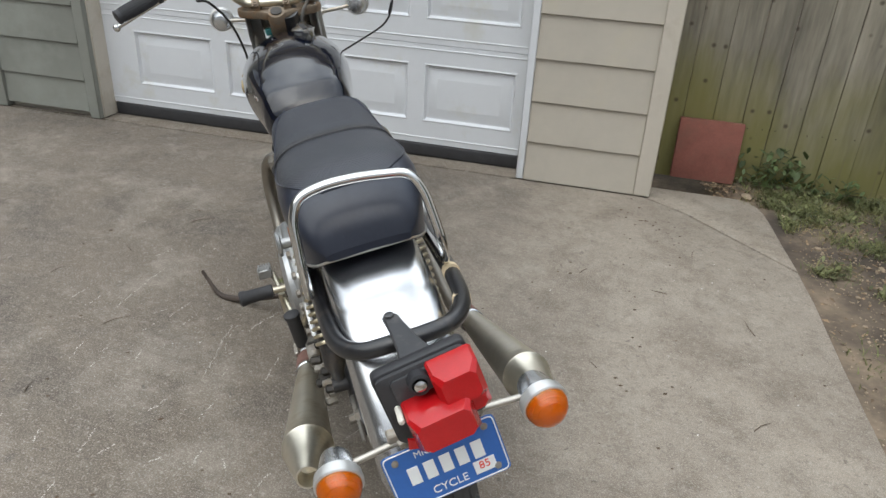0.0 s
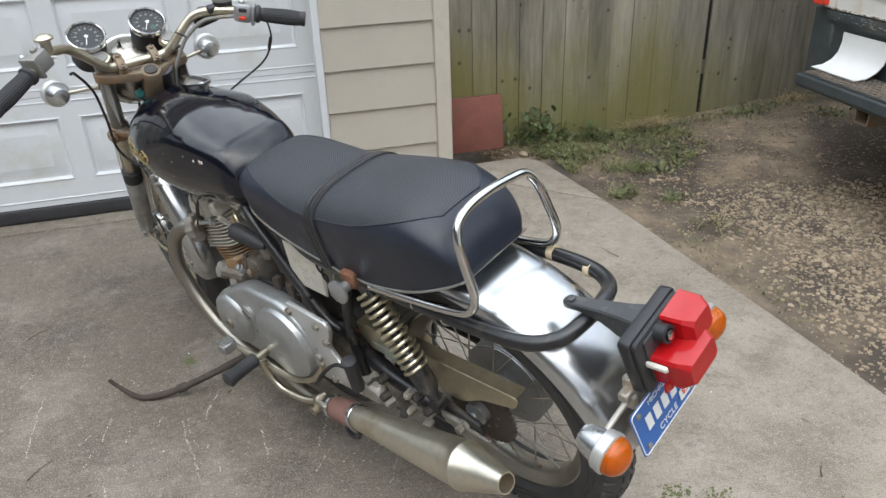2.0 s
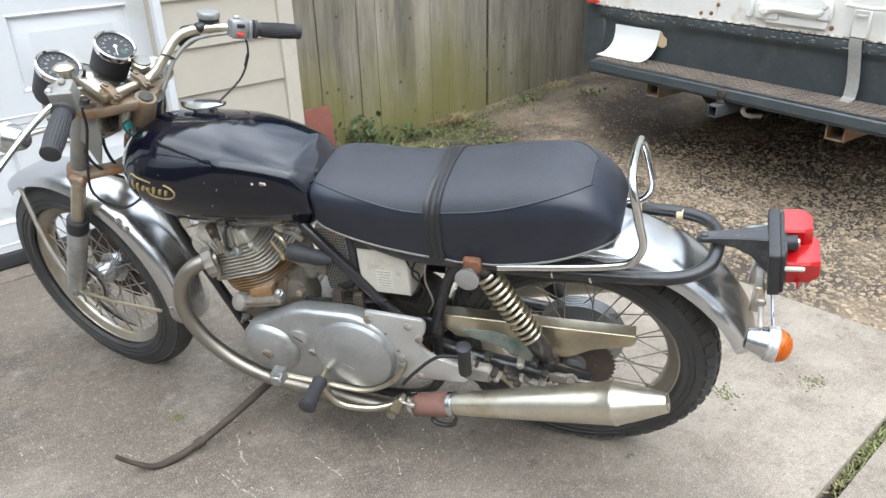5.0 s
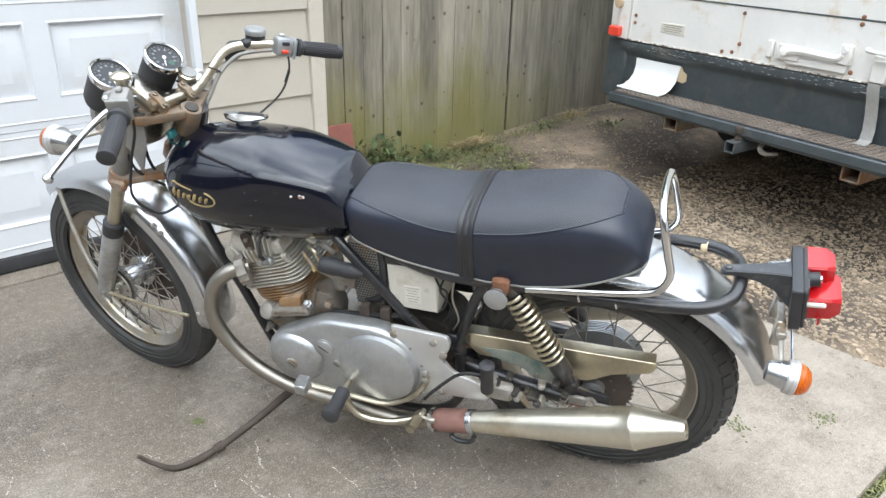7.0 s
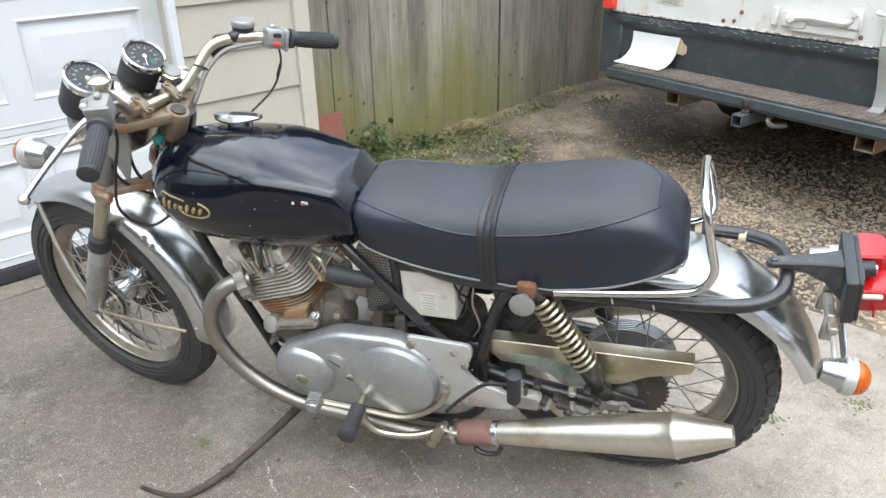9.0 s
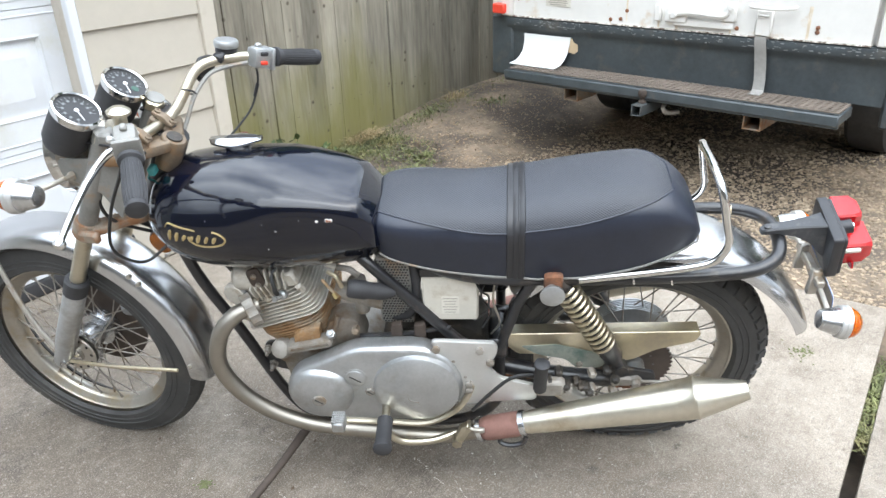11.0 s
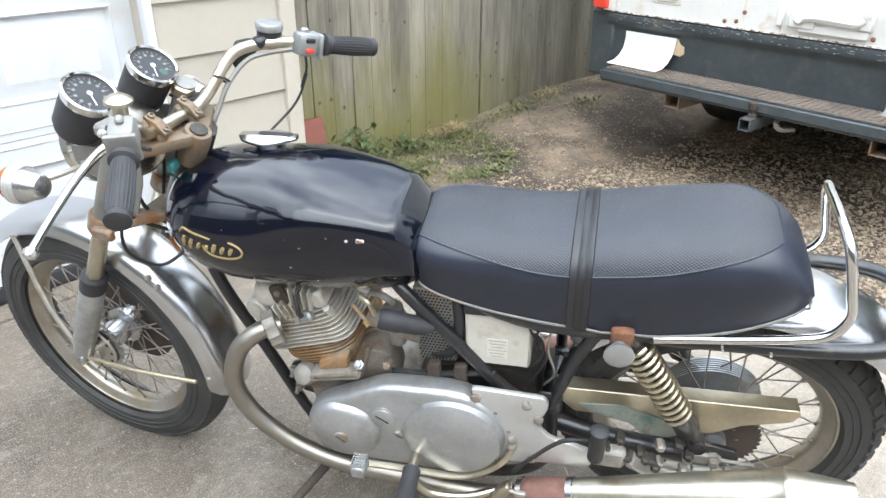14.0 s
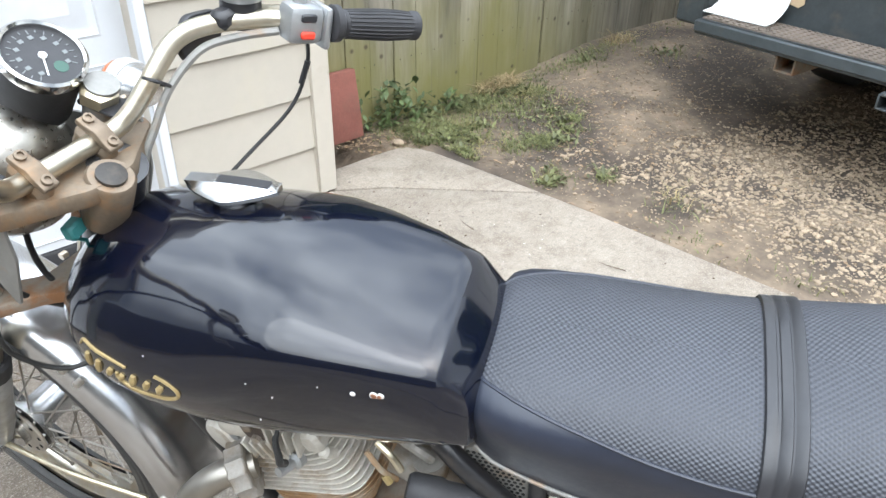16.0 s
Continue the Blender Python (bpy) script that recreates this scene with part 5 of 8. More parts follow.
# levers
lv = Shape()
lv.tube([(-0.238, 0.972, 1.040), (-0.265, 0.985, 1.028), (-0.31, 0.988, 1.008), (-0.37, 0.982, 0.980), (-0.425, 0.972, 0.955)], [0.009, 0.0075, 0.0065, 0.006, 0.006], 10, BARS)
lv.lathe([(0.004, -0.009), (0.009, -0.006), (0.011, 0), (0.009, 0.006), (0.004, 0.009)], (-0.428, 0.971, 0.953), (-0.8, 0, -0.5), 12, BARS)
lvo = lv.part("clutch_lever", CHROME, bike, "bright alloy clutch lever")
Shape().box(-0.232, 0.982, 1.058, 0.04, 0.035, 0.022, 0.006, BARS).part("lever_perch", HEADGREY, lvo)
chk = Shape().tube([(-0.236, 0.968, 1.098), (-0.262, 0.975, 1.108), (-0.296, 0.982, 1.120)], 0.0032, 8)
chk.lathe([(0.003, -0.006), (0.006, -0.003), (0.0068, 0.001), (0.005, 0.005), (0.001, 0.007)], (-0.300, 0.983, 1.122), (-0.9, 0.1, 0.3), 12)
chk.part("choke_lever", ALLOY, bike, "small ball-ended choke lever")
boss = Shape()
boss.lathe([(0.012, -0.03), (0.012, -0.004), (0.021, -0.001), (0.021, 0.004), (0.013, 0.010), (0.004, 0.012)], (-0.222, 0.962, 1.098), (0, -0.1, 1), 20, BARS)
boss.part("mirror_boss", CHROME_AGED, hb)
mc = Shape()
mc.lathe([(0.0235, 0), (0.0245, 0.004), (0.0245, 0.034)], (0.218, 1.000, 1.052), (0.05, -0.12, 1), 24, BARS)
mc.box(0.205, 1.000, 1.068, 0.06, 0.026, 0.022, 0.006, BARS)
mc.prism(fillet([(0.150, 1.020), (0.215, 1.030), (0.215, 1.066), (0.165, 1.074), (0.142, 1.050)], 0.010), 1.030, 1.042, "xz", 0.003, BARS)
mco = mc.part("master_cylinder", BLACK_PLASTIC, bike, "black brake fluid reservoir with a dull metal lid")
Shape().lathe([(0.0265, 0.033), (0.0275, 0.036), (0.0275, 0.044), (0.025, 0.048), (0.012, 0.049)], (0.218, 1.000, 1.052), (0.05, -0.12, 1), 28, BARS).part("lid", CAST, mco)
bl = Shape()
bl.tube([(0.232, 0.990, 1.060), (0.27, 1.0, 1.05), (0.33, 0.992, 1.03), (0.40, 0.965, 0.995)], [0.010, 0.008, 0.007, 0.0065], 10, BARS)
bl.part("brake_lever", CHROME_AGED, bike)

# gauges
for s, body in ((-1, "speedometer"), (1, "tachometer")):
    ax = Vector((0, -0.60, 0.80))
    c = Vector((-0.018 + s * 0.080, 1.160, 1.043))
    gz = Shape()
    gz.lathe([(0.020, -0.104), (0.039, -0.096), (0.0445, -0.082), (0.0460, -0.002)], c, ax, 32, BARS)
    gob = gz.part("gauge", RUBBER, bike, "round instrument in a black rubber cup with a chrome bezel")
    Shape().lathe([(0.0465, -0.013), (0.0482, -0.004), (0.0482, 0.003), (0.0450, 0.0055), (0.0422, 0.003), (0.0422, -0.003)], c, ax, 40, BARS, caps=False).part("bezel", CHROME, gob)
    Shape().lathe([(0.0424, -0.004), (0.0424, -0.003)], c, ax, 32, BARS).part("dial", DIAL, gob)
    q = BARS @ Matrix.Translation(c + ax * -0.0026) @ ax.to_track_quat("Z", "Y").to_matrix().to_4x4() @ Matrix.Scale(1.16, 4)
    tk = Shape()
    for k in range(19):
        a = radians(225 - 15 * k)
        ln = 0.005 if k % 2 == 0 else 0.003
        tk.box(0, 0.0315 - ln / 2, 0.0005, 0.0010, ln, 0.0012, 0, q @ Matrix.Rotation(a - math.pi / 2, 4, "Z"))
    for k in range(10):
        a = radians(225 - 30 * k)
        tk.box(0.0225 * math.cos(a), 0.0225 * math.sin(a), 0.0005, 0.0050, 0.0042, 0.0012, 0, q)
    tk.part("dial_print", DIAL_GREY, gob)
    nd = Shape()
    nd.box(0, 0.011, 0.0012, 0.0016, 0.026, 0.0006, 0, q @ Matrix.Rotation(radians(160 if s < 0 else 150), 4, "Z"))
    nd.lathe([(0.004, 0), (0.004, 0.0025)], (0, 0, 0), (0, 0, 1), 12, q)
    nd.part("needle", PLATE_WHITE, gob)
    if s > 0:
        Shape().lathe([(0.007, 0), (0.007, 0.0006)], (0.006, -0.018, 0.0004), (0, 0, 1), 14, q).part("warning_lamp", material("green_lens", (0.03, 0.085, 0.06), 0.3), gob)
    br = Shape()
    br.prism(fillet([(s * 0.093 - 0.022, 1.085), (s * 0.093 + 0.022, 1.085), (s * 0.093 + 0.012, 1.16), (s * 0.093 - 0.012, 1.16)], 0.008), 0.973, 0.978, "xy", 0.001, BARS, 1)
    br.part("gauge_bracket", BLACK_PLASTIC, gob)

# headlight
hl = Shape()
hax = Vector((0, 1, -0.10)).normalized()
hc = Vector((0, 1.272, 0.905))
hl.lathe([(0.012, -0.125), (0.05, -0.115), (0.075, -0.095), (0.088, -0.06), (0.092, -0.01)], hc, hax, 36, UPPER)
hlo = hl.part("headlight", SHELL, bike, "round headlight with a pitted chrome shell and rim")
Shape().lathe([(0.092, -0.012), (0.097, -0.006), (0.097, 0.012), (0.088, 0.022), (0.084, 0.020)], hc, hax, 44, UPPER, caps=False).part("headlight_rim", CHROME, hlo)
Shape().lathe([(0.085, 0.018), (0.06, 0.030), (0.03, 0.036), (0.005, 0.038)], hc, hax, 40, UPPER).part("headlight_glass", PLATE_WHITE, hlo)
for s in (-1, 1):
    ear = Shape()
    ear.prism(fillet([(1.09, 0.885), (1.13, 0.80), (1.16, 0.86), (1.245, 0.895), (1.245, 0.935), (1.13, 0.945), (1.08, 0.96)], 0.012), s * 0.103 - 0.002, s * 0.103 + 0.002, "yz", 0.0006, UPPER, 1)
    ear.part("headlight_bracket", HEADGREY, hlo)
for x in (-0.02, 0.025):
    sw_ = Shape()
    sw_.lathe([(0.009, 0), (0.009, 0.010), (0.004, 0.012), (0.003, 0.028), (0.004, 0.032)], hc + Vector((x, -0.07, 0.075)), (0, -0.5, 0.86), 10, UPPER)
    sw_.part("toggle_switch", BLACK_PLASTIC, hlo)


def indicator(c, ax, stalk, m, parent=bike):
    """A round flasher: alloy cup, chrome ring, amber lens, on a stalk."""
    c, ax = Vector(c), Vector(ax).normalized()
    s = Shape()
    s.lathe([(0.012, -0.052), (0.020, -0.050), (0.0235, -0.044), (0.033, -0.006), (0.0335, 0.0)], c, ax, 28, m)
    ob = s.part("indicator", LAMP_SHELL, parent, "round flasher lamp with an alloy shell and amber lens")
    Shape().lathe([(0.0335, -0.013), (0.0352, -0.011), (0.0355, -0.003), (0.0368, -0.002), (0.0368, 0.006), (0.0345, 0.008)], c, ax, 32, m).part("ring", ALLOY, ob)
    Shape().lathe([(0.0315, 0.002), (0.026, 0.006), (0.028, 0.009), (0.021, 0.012), (0.023, 0.015), (0.016, 0.018), (0.017, 0.021), (0.009, 0.024), (0.002, 0.025)], c, ax, 24, m).part("inner_lens", AMBER_CORE, ob, "ribbed inner lens")
    Shape().lathe([(0.0335, 0.006), (0.0330, 0.014), (0.029, 0.024), (0.021, 0.032), (0.010, 0.036), (0.002, 0.037)], c, ax, 32, m).part("lens", AMBER, ob, "amber lens")
    st_ = Shape().tube([c + ax * -0.022, stalk], 0.0055, 10, m)
    st_.lathe([(0.010, 0), (0.010, 0.010)], stalk, (c - Vector(stalk)), 6, m)
    st_.part("stalk", STAY, ob)
    return ob


indicator((-0.208, 1.272, 0.902), (-0.10, 1, 0.0), Vector((-0.105, 1.215, 0.90)), UPPER)
indicator((0.222, 1.240, 0.912), (0.10, 1, 0.0), Vector((0.105, 1.215, 0.90)), UPPER)
indicator((-0.158, -0.400, 0.584), (-0.06, -1, -0.10), Vector((-0.052, -0.378, 0.602)), Matrix())
indicator((0.163, -0.396, 0.600), (0.06, -1, -0.10), Vector((0.055, -0.378, 0.612)), Matrix())

# tail lamp, bracket and plate
tb = Shape()
rows = []
for y, z, w, h in ((-0.236, 0.727, 0.006, 0.010), (-0.240, 0.728, 0.0105, 0.012), (-0.248, 0.730, 0.013, 0.013), (-0.27, 0.732, 0.0135, 0.014), (-0.31, 0.736, 0.0165, 0.026), (-0.345, 0.739, 0.021, 0.046), (-0.372, 0.742, 0.027, 0.078), (-0.388, 0.743, 0.031, 0.092)):
    dx = -0.018 * (1 - min(1.0, (-0.236 - y) / 0.15))
    rows.append([(dx - w, y, z - 0.003), (dx - w + 0.003, y, z), (dx + w - 0.003, y, z), (dx + w, y, z - 0.003), (dx + w * 0.9, y, z - h), (dx - w * 0.9, y, z - h)])
tb.loft(rows)
tbo = tb.part("tail_bracket", SATIN_BLACK, bike, "black alloy tail lamp bracket")
Shape().lathe([(0.008, 0), (0.008, 0.004), (0.005, 0.006)], (-0.018, -0.250, 0.7302), (0, 0.08, 0.99), 12).part("bolt", SATIN_BLACK, tbo)
TAILM = Matrix.Translation((0.005, -0.396, 0.690)) @ Matrix.Rotation(radians(-8), 4, "Y") @ Matrix.Rotation(radians(-8), 4, "X") @ Matrix.Diagonal((0.95, 1, 0.88, 1))
pl = Shape()
pl.prism(fillet([(-0.076, -0.068), (0.072, -0.068), (0.072, 0.068), (-0.076, 0.068)], 0.012), -0.004, 0.018, "xz", 0.003, TAILM)
plo = pl.part("tail_housing", BLACK_PLASTIC, bike, "black rectangular tail lamp back plate")
Shape().prism(fillet([(-0.072, -0.064), (0.068, -0.064), (0.068, 0.064), (-0.072, 0.064)], 0.012), -0.012, -0.004, "xz", 0.002, TAILM).part("gasket", RUBBER, plo)
inner = Shape().prism(fillet([(-0.052, -0.055), (0.060, -0.055), (0.060, 0.055), (-0.052, 0.055)], 0.008), -0.016, -0.011, "xz", 0.001, TAILM)
inner.part("reflector", SATIN_BLACK, plo)
bulb = Shape().lathe([(0.017, 0.0), (0.017, 0.022), (0.012, 0.023), (0.012, 0.010)], (-0.012, -0.014, 0.042), (0, -1, 0.1), 20, TAILM)
bulb.part("bulb_socket", BLACK_PLASTIC, plo)
Shape().lathe([(0.009, 0.02), (0.009, 0.026), (0.004, 0.027)], (-0.012, -0.014, 0.042), (0, -1, 0.1), 16, TAILM).part("socket_ring", CHROME, plo)
lens = Shape()


def lens_block(xa, xb, za, zb, ya, yb, slope):
    """A moulded lens with chamfered corners and a sloping rim round its face."""
    rows = []
    for y, grow, cut in ((ya, 0.0, 0.004), (ya + (yb - ya) * 0.70, -0.001, 0.005), (yb, -slope * 0.8, 0.008)):
        x0, x1, z0, z1 = xa - grow, xb + grow, za - grow, zb + grow
        rows.append([(x0 + cut, y, z0), (x1 - cut, y, z0), (x1, y, z0 + cut), (x1, y, z1 - cut), (x1 - cut, y, z1), (x0 + cut, y, z1), (x0, y, z1 - cut), (x0, y, z0 + cut)])
    lens.loft(rows, TAILM)


lens_block(0.004, 0.076, -0.006, 0.062, -0.012, -0.064, 0.012)
lens_block(-0.050, 0.048, -0.052, 0.016, -0.016, -0.078, 0.012)
lens_block(0.030, 0.076, -0.036, 0.004, -0.012, -0.050, 0.010)
lens.part("tail_lens", REDLENS, plo, "broken red tail lamp lens held by tape", smooth=25)
shard = Shape()
shard.prism([(-0.064, -0.052), (-0.045, -0.060), (-0.030, -0.050), (-0.036, -0.036), (-0.050, -0.040), (-0.060, -0.034)], -0.040, -0.036, "xz", 0, TAILM)
shard.part("lens_shard", REDLENS, plo)
shard = Shape()
shard.prism([(-0.030, -0.012), (-0.012, -0.004), (0.006, -0.010), (0.004, 0.002), (-0.02, 0.002)], -0.050, -0.046, "xz", 0, TAILM)
shard.part("lens_shard", REDLENS, plo)
Shape().box(-0.056, -0.030, 0.006, 0.009, 0.038, 0.012, 0.003, TAILM).part("bulb", LABEL, plo)
PLATEM = Matrix.Translation((-0.001, -0.410, 0.558)) @ Matrix.Rotation(radians(-6), 4, "Y") @ Matrix.Rotation(radians(-12), 4, "X")
lic = Shape().prism(fillet([(-0.089, -0.051), (0.089, -0.051), (0.089, 0.051), (-0.089, 0.051)], 0.010), 0.0, 0.0012, "xz", 0.0004, PLATEM, 1)
lico = lic.part("licence_plate", PLATE_BLUE, bike, "blue enamel cycle licence plate with a white border")
Shape().prism(fillet([(-0.088, -0.050), (0.088, -0.050), (0.088, 0.050), (-0.088, 0.050)], 0.010), 0.0013, 0.0022, "xz", 0.0002, PLATEM, 1).part("plate_back", CAST_DIRTY, lico, "bare grey back of the plate")
edge = fillet([(-0.086, -0.048), (0.086, -0.048), (0.086, 0.048), (-0.086, 0.048)], 0.009)
Shape().tube([(x, -0.0006, z) for x, z in edge], 0.0011, 5, PLATEM, 1, closed=True).part("plate_border", PLATE_WHITE, lico)
bars = Shape()
for k in range(5):
    bars.box(-0.050 + 0.025 * k, -0.0010, 0.004, 0.017, 0.0012, 0.030, 0.0003, PLATEM)
bars.part("plate_bar", PLATE_WHITE, lico, "plain white bars")
TEXTM = Matrix.Rotation(radians(90), 4, "X")
text_part("CYCLE", 0.019, PLATE_WHITE, lico, PLATEM @ Matrix.Translation((-0.005, -0.0012, -0.033)) @ TEXTM)
Shape().box(0.052, -0.0016, -0.026, 0.034, 0.0010, 0.022, 0.0002, PLATEM).part("sticker", PLATE_WHITE, lico, "white year sticker")
text_part("MICHIGAN", 0.015, PLATE_WHITE, lico, PLATEM @ Matrix.Translation((-0.004, -0.0012, 0.036)) @ TEXTM)
text_part("85", 0.018, RED_TAPE, lico, PLATEM @ Matrix.Translation((0.052, -0.0026, -0.024)) @ TEXTM)
for x, z in ((-0.070, 0.036), (0.070, 0.036), (-0.070, -0.036), (0.070, -0.036)):
    Shape().lathe([(0.0055, 0), (0.0055, 0.003), (0.003, 0.004)], (x, -0.0002, z), (0, -1, 0), 10, PLATEM).part("plate_bolt", CAST_DIRTY, lico)
hang = Shape()
hang.box(-0.045, -0.372, 0.600, 0.016, 0.022, 0.070, 0.003)
hang.box(0.045, -0.372, 0.600, 0.016, 0.022, 0.070, 0.003)
hang.box(0.0, -0.375, 0.612, 0.15, 0.018, 0.018, 0.003)
hang.part("plate_bracket", STAY, bike, "dull steel plate and flasher bracket")

# shocks
for s in (-1, 1):
    flank = LEFT if s < 0 else SHIFT
    t0, t1 = Vector((s * 0.102, 0.208, 0.640)), Vector((s * 0.104, 0.048, 0.375))
    d = (t1 - t0).normalized()
    L = (t1 - t0).length
    sh = Shape()
    sh.lathe([(0.014, 0.0), (0.016, 0.02), (0.016, 0.05), (0.011, 0.055), (0.011, L * 0.55), (0.022, L * 0.62), (0.024, L * 0.66), (0.024, L * 0.86), (0.014, L * 0.92), (0.014, L)], t0, d, 18)
    sh.lathe([(0.016, -0.016), (0.016, 0.016)], t1, (1, 0, 0), 14)
    so = sh.part("shock_absorber", FRAME_BLACK, bike, "rear shock absorber with a bare coil spring", place=flank)
    sp = Shape()
    sd = d.orthogonal().normalized()
    u2 = d.cross(sd)
    turns, n = 12.5, 200
    sp.tube([t0 + d * (0.026 + (L * 0.72 - 0.026) * k / n) + (sd * math.cos(2 * math.pi * turns * k / n) + u2 * math.sin(2 * math.pi * turns * k / n)) * 0.0265 for k in range(n + 1)], 0.0043, 7, sub=1)
    sp.part("spring", CHROME_GOLD, so, "tarnished coil spring", place=flank)
    cp = Shape()
    cp.lathe([(0.012, -0.045), (0.012, 0.010), (0.026, 0.012), (0.027, 0.018), (0.022, 0.021)], t0 + Vector((s * 0.036, 0.018, -0.004)), (s, 0, 0), 24)
    cp.part("cap", CAST, so, "round pale grip knob on the shock mount", place=flank)
    mt = Shape().box(s * 0.118, 0.222, 0.650, 0.022, 0.040, 0.040, 0.005)
    mt.part("shock_mount", RUST, so, "rusty shock mount", place=flank)

# exhaust
for s in (-1, 1):
    flank = LEFT if s < 0 else RIGHT
    hp = Shape()
    hp.tube([(s * 0.085, 0.895, 0.556), (s * 0.112, 0.938, 0.550), (s * 0.134, 0.976, 0.514), (s * 0.144, 0.996, 0.445), (s * 0.145, 0.988, 0.380), (s * 0.145, 0.950, 0.312), (s * 0.145, 0.885, 0.254), (s * 0.145, 0.79, 0.214), (s * 0.145, 0.66, 0.194), (s * 0.145, 0.53, 0.180), (s * 0.147, 0.46, 0.180), (s * 0.152, 0.385, 0.206)], 0.0195, 16)
    ho = hp.part("header_pipe", HEADER, bike, "browned chrome exhaust header pipe", place=flank)
    fl = Shape()
    pr = []
    for k in range(24):
        r = 0.041 if k % 2 else 0.036
        pr.append((r * math.cos(2 * math.pi * k / 24), r * math.sin(2 * math.pi * k / 24)))
    mq = Matrix.Translation((s * 0.088, 0.905, 0.548)) @ Vector((s * 0.03, 0.05, -0.012)).to_track_quat("Z", "Y").to_matrix().to_4x4()
    fl.prism(pr, -0.006, 0.020, "xy", 0.002, mq, 1)
    fl.part("exhaust_nut", CAST_DIRTY, ho, "finned exhaust nut", place=flank)
    a, b = Vector((s * 0.156, 0.385, 0.214)), Vector((s * 0.204, -0.212, 0.408))
    d = (b - a).normalized()
    L = (b - a).length
    mf = Shape()
    mf.lathe([(0.0265, 0.100), (0.0275, 0.12), (0.0320, 0.20), (0.0395, 0.34), (0.0465, L - 0.150), (0.0480, L - 0.116), (0.0496, L - 0.114), (0.0496, L - 0.110), (0.0475, L - 0.108), (0.0345, L - 0.05), (0.0215, L - 0.002), (0.0210, L), (0.0180, L), (0.0180, L - 0.05), (0.002, L - 0.052)], a, d, 40)
    mo = mf.part("muffler", MUFFLER, bike, "tapered reverse-cone muffler, tarnished", place=flank)
    Shape().lathe([(0.0215, 0.0), (0.0235, 0.005), (0.0290, 0.016), (0.0305, 0.024), (0.0308, 0.100), (0.0295, 0.106)], a, d, 32).part("muffler_sleeve", SLEEVE, mo, "dull red-brown muffler neck", place=flank)
    Shape().lathe([(0.0280, 0.104), (0.0310, 0.105), (0.0312, 0.117), (0.0290, 0.119)], a, d, 32, caps=False).part("clamp", STAINLESS, mo, place=flank)
    Shape().lathe([(0.0270, -0.004), (0.0300, -0.003), (0.0312, 0.009), (0.0285, 0.010)], a, d, 28, caps=False).part("clamp", STAINLESS, mo, place=flank)
    wc = Shape().box(0, 0, 0, 0.012, 0.026, 0.014, 0.003, Matrix.Translation(a + Vector((s * 0.026, 0, 0.026))))
    wc.lathe([(0.005, 0), (0.005, 0.012)], a + Vector((s * 0.026, 0.010, 0.030)), (0, 1, 0.3), 6)
    wc.part("clamp_screw", STAY, mo, place=flank)
    hk = Shape().tube([a + d * 0.055 + Vector((s * 0.0, 0, -0.035)), a + d * 0.055 + Vector((s * 0.008, 0.0, -0.050)), a + d * 0.075 + Vector((s * 0.014, -0.005, -0.058)), a + d * 0.10 + Vector((s * 0.014, -0.010, -0.056)), a + d * 0.11 + Vector((s * 0.010, -0.010, -0.040))], 0.0065, 8)
    hk.part("centre_stand_foot", FRAME_BLACK, bike, place=flank)

# engine
eng = Shape()
eng.prism(fillet([(0.87, 0.26), (0.885, 0.36), (0.84, 0.43), (0.74, 0.43), (0.67, 0.41), (0.60, 0.35), (0.45, 0.34), (0.42, 0.28), (0.48, 0.22), (0.62, 0.19), (0.80, 0.185)], 0.03), -0.095, 0.115, "yz", 0.012)
eng.prism(fillet([(0.895, 0.415), (0.70, 0.43), (0.695, 0.395), (0.72, 0.36), (0.87, 0.36), (0.90, 0.39)], 0.012), -0.110, 0.110, "yz", 0.006)
eo = eng.part("crankcase", CAST_DIRTY, bike, "dirty cast aluminium crankcase")
tilt = Matrix.Translation((0, 0.805, 0.430)) @ Matrix.Rotation(radians(-20), 4, "X")
brl = Shape()
brl.box(0, 0, 0.045, 0.19, 0.10, 0.105, 0.01, tilt)
brl_o = brl.part("cylinder_barrel", BARREL, bike, "oil-stained finned cylinder barrel")
for k in range(10):
    grow = min(1.0, 0.45 + 0.09 * k)
    w, dd = 0.205 + 0.045 * grow, 0.120 + 0.068 * grow
    Shape().prism(fillet([(-w / 2, -dd / 2), (w / 2, -dd / 2), (w / 2, dd / 2), (-w / 2, dd / 2)], 0.070, 8), 0.008 + 0.0090 * k, 0.0106 + 0.0090 * k, "xy", 0.0007, tilt, 1).part("fin", BARREL, brl_o)
hd = Shape()
hd.box(0, -0.005, 0.135, 0.20, 0.14, 0.09, 0.015, tilt)
head_fins = []
for k in range(9):
    w, dd = 0.256 - 0.0025 * k, 0.212 - 0.005 * k
    head_fins.append(Shape().prism(fillet([(-w / 2, -dd / 2), (w / 2, -dd / 2), (w / 2, dd / 2), (-w / 2, dd / 2)], 0.045, 6), 0.100 + 0.0094 * k, 0.1028 + 0.0094 * k, "xy", 0.0007, tilt, 1))
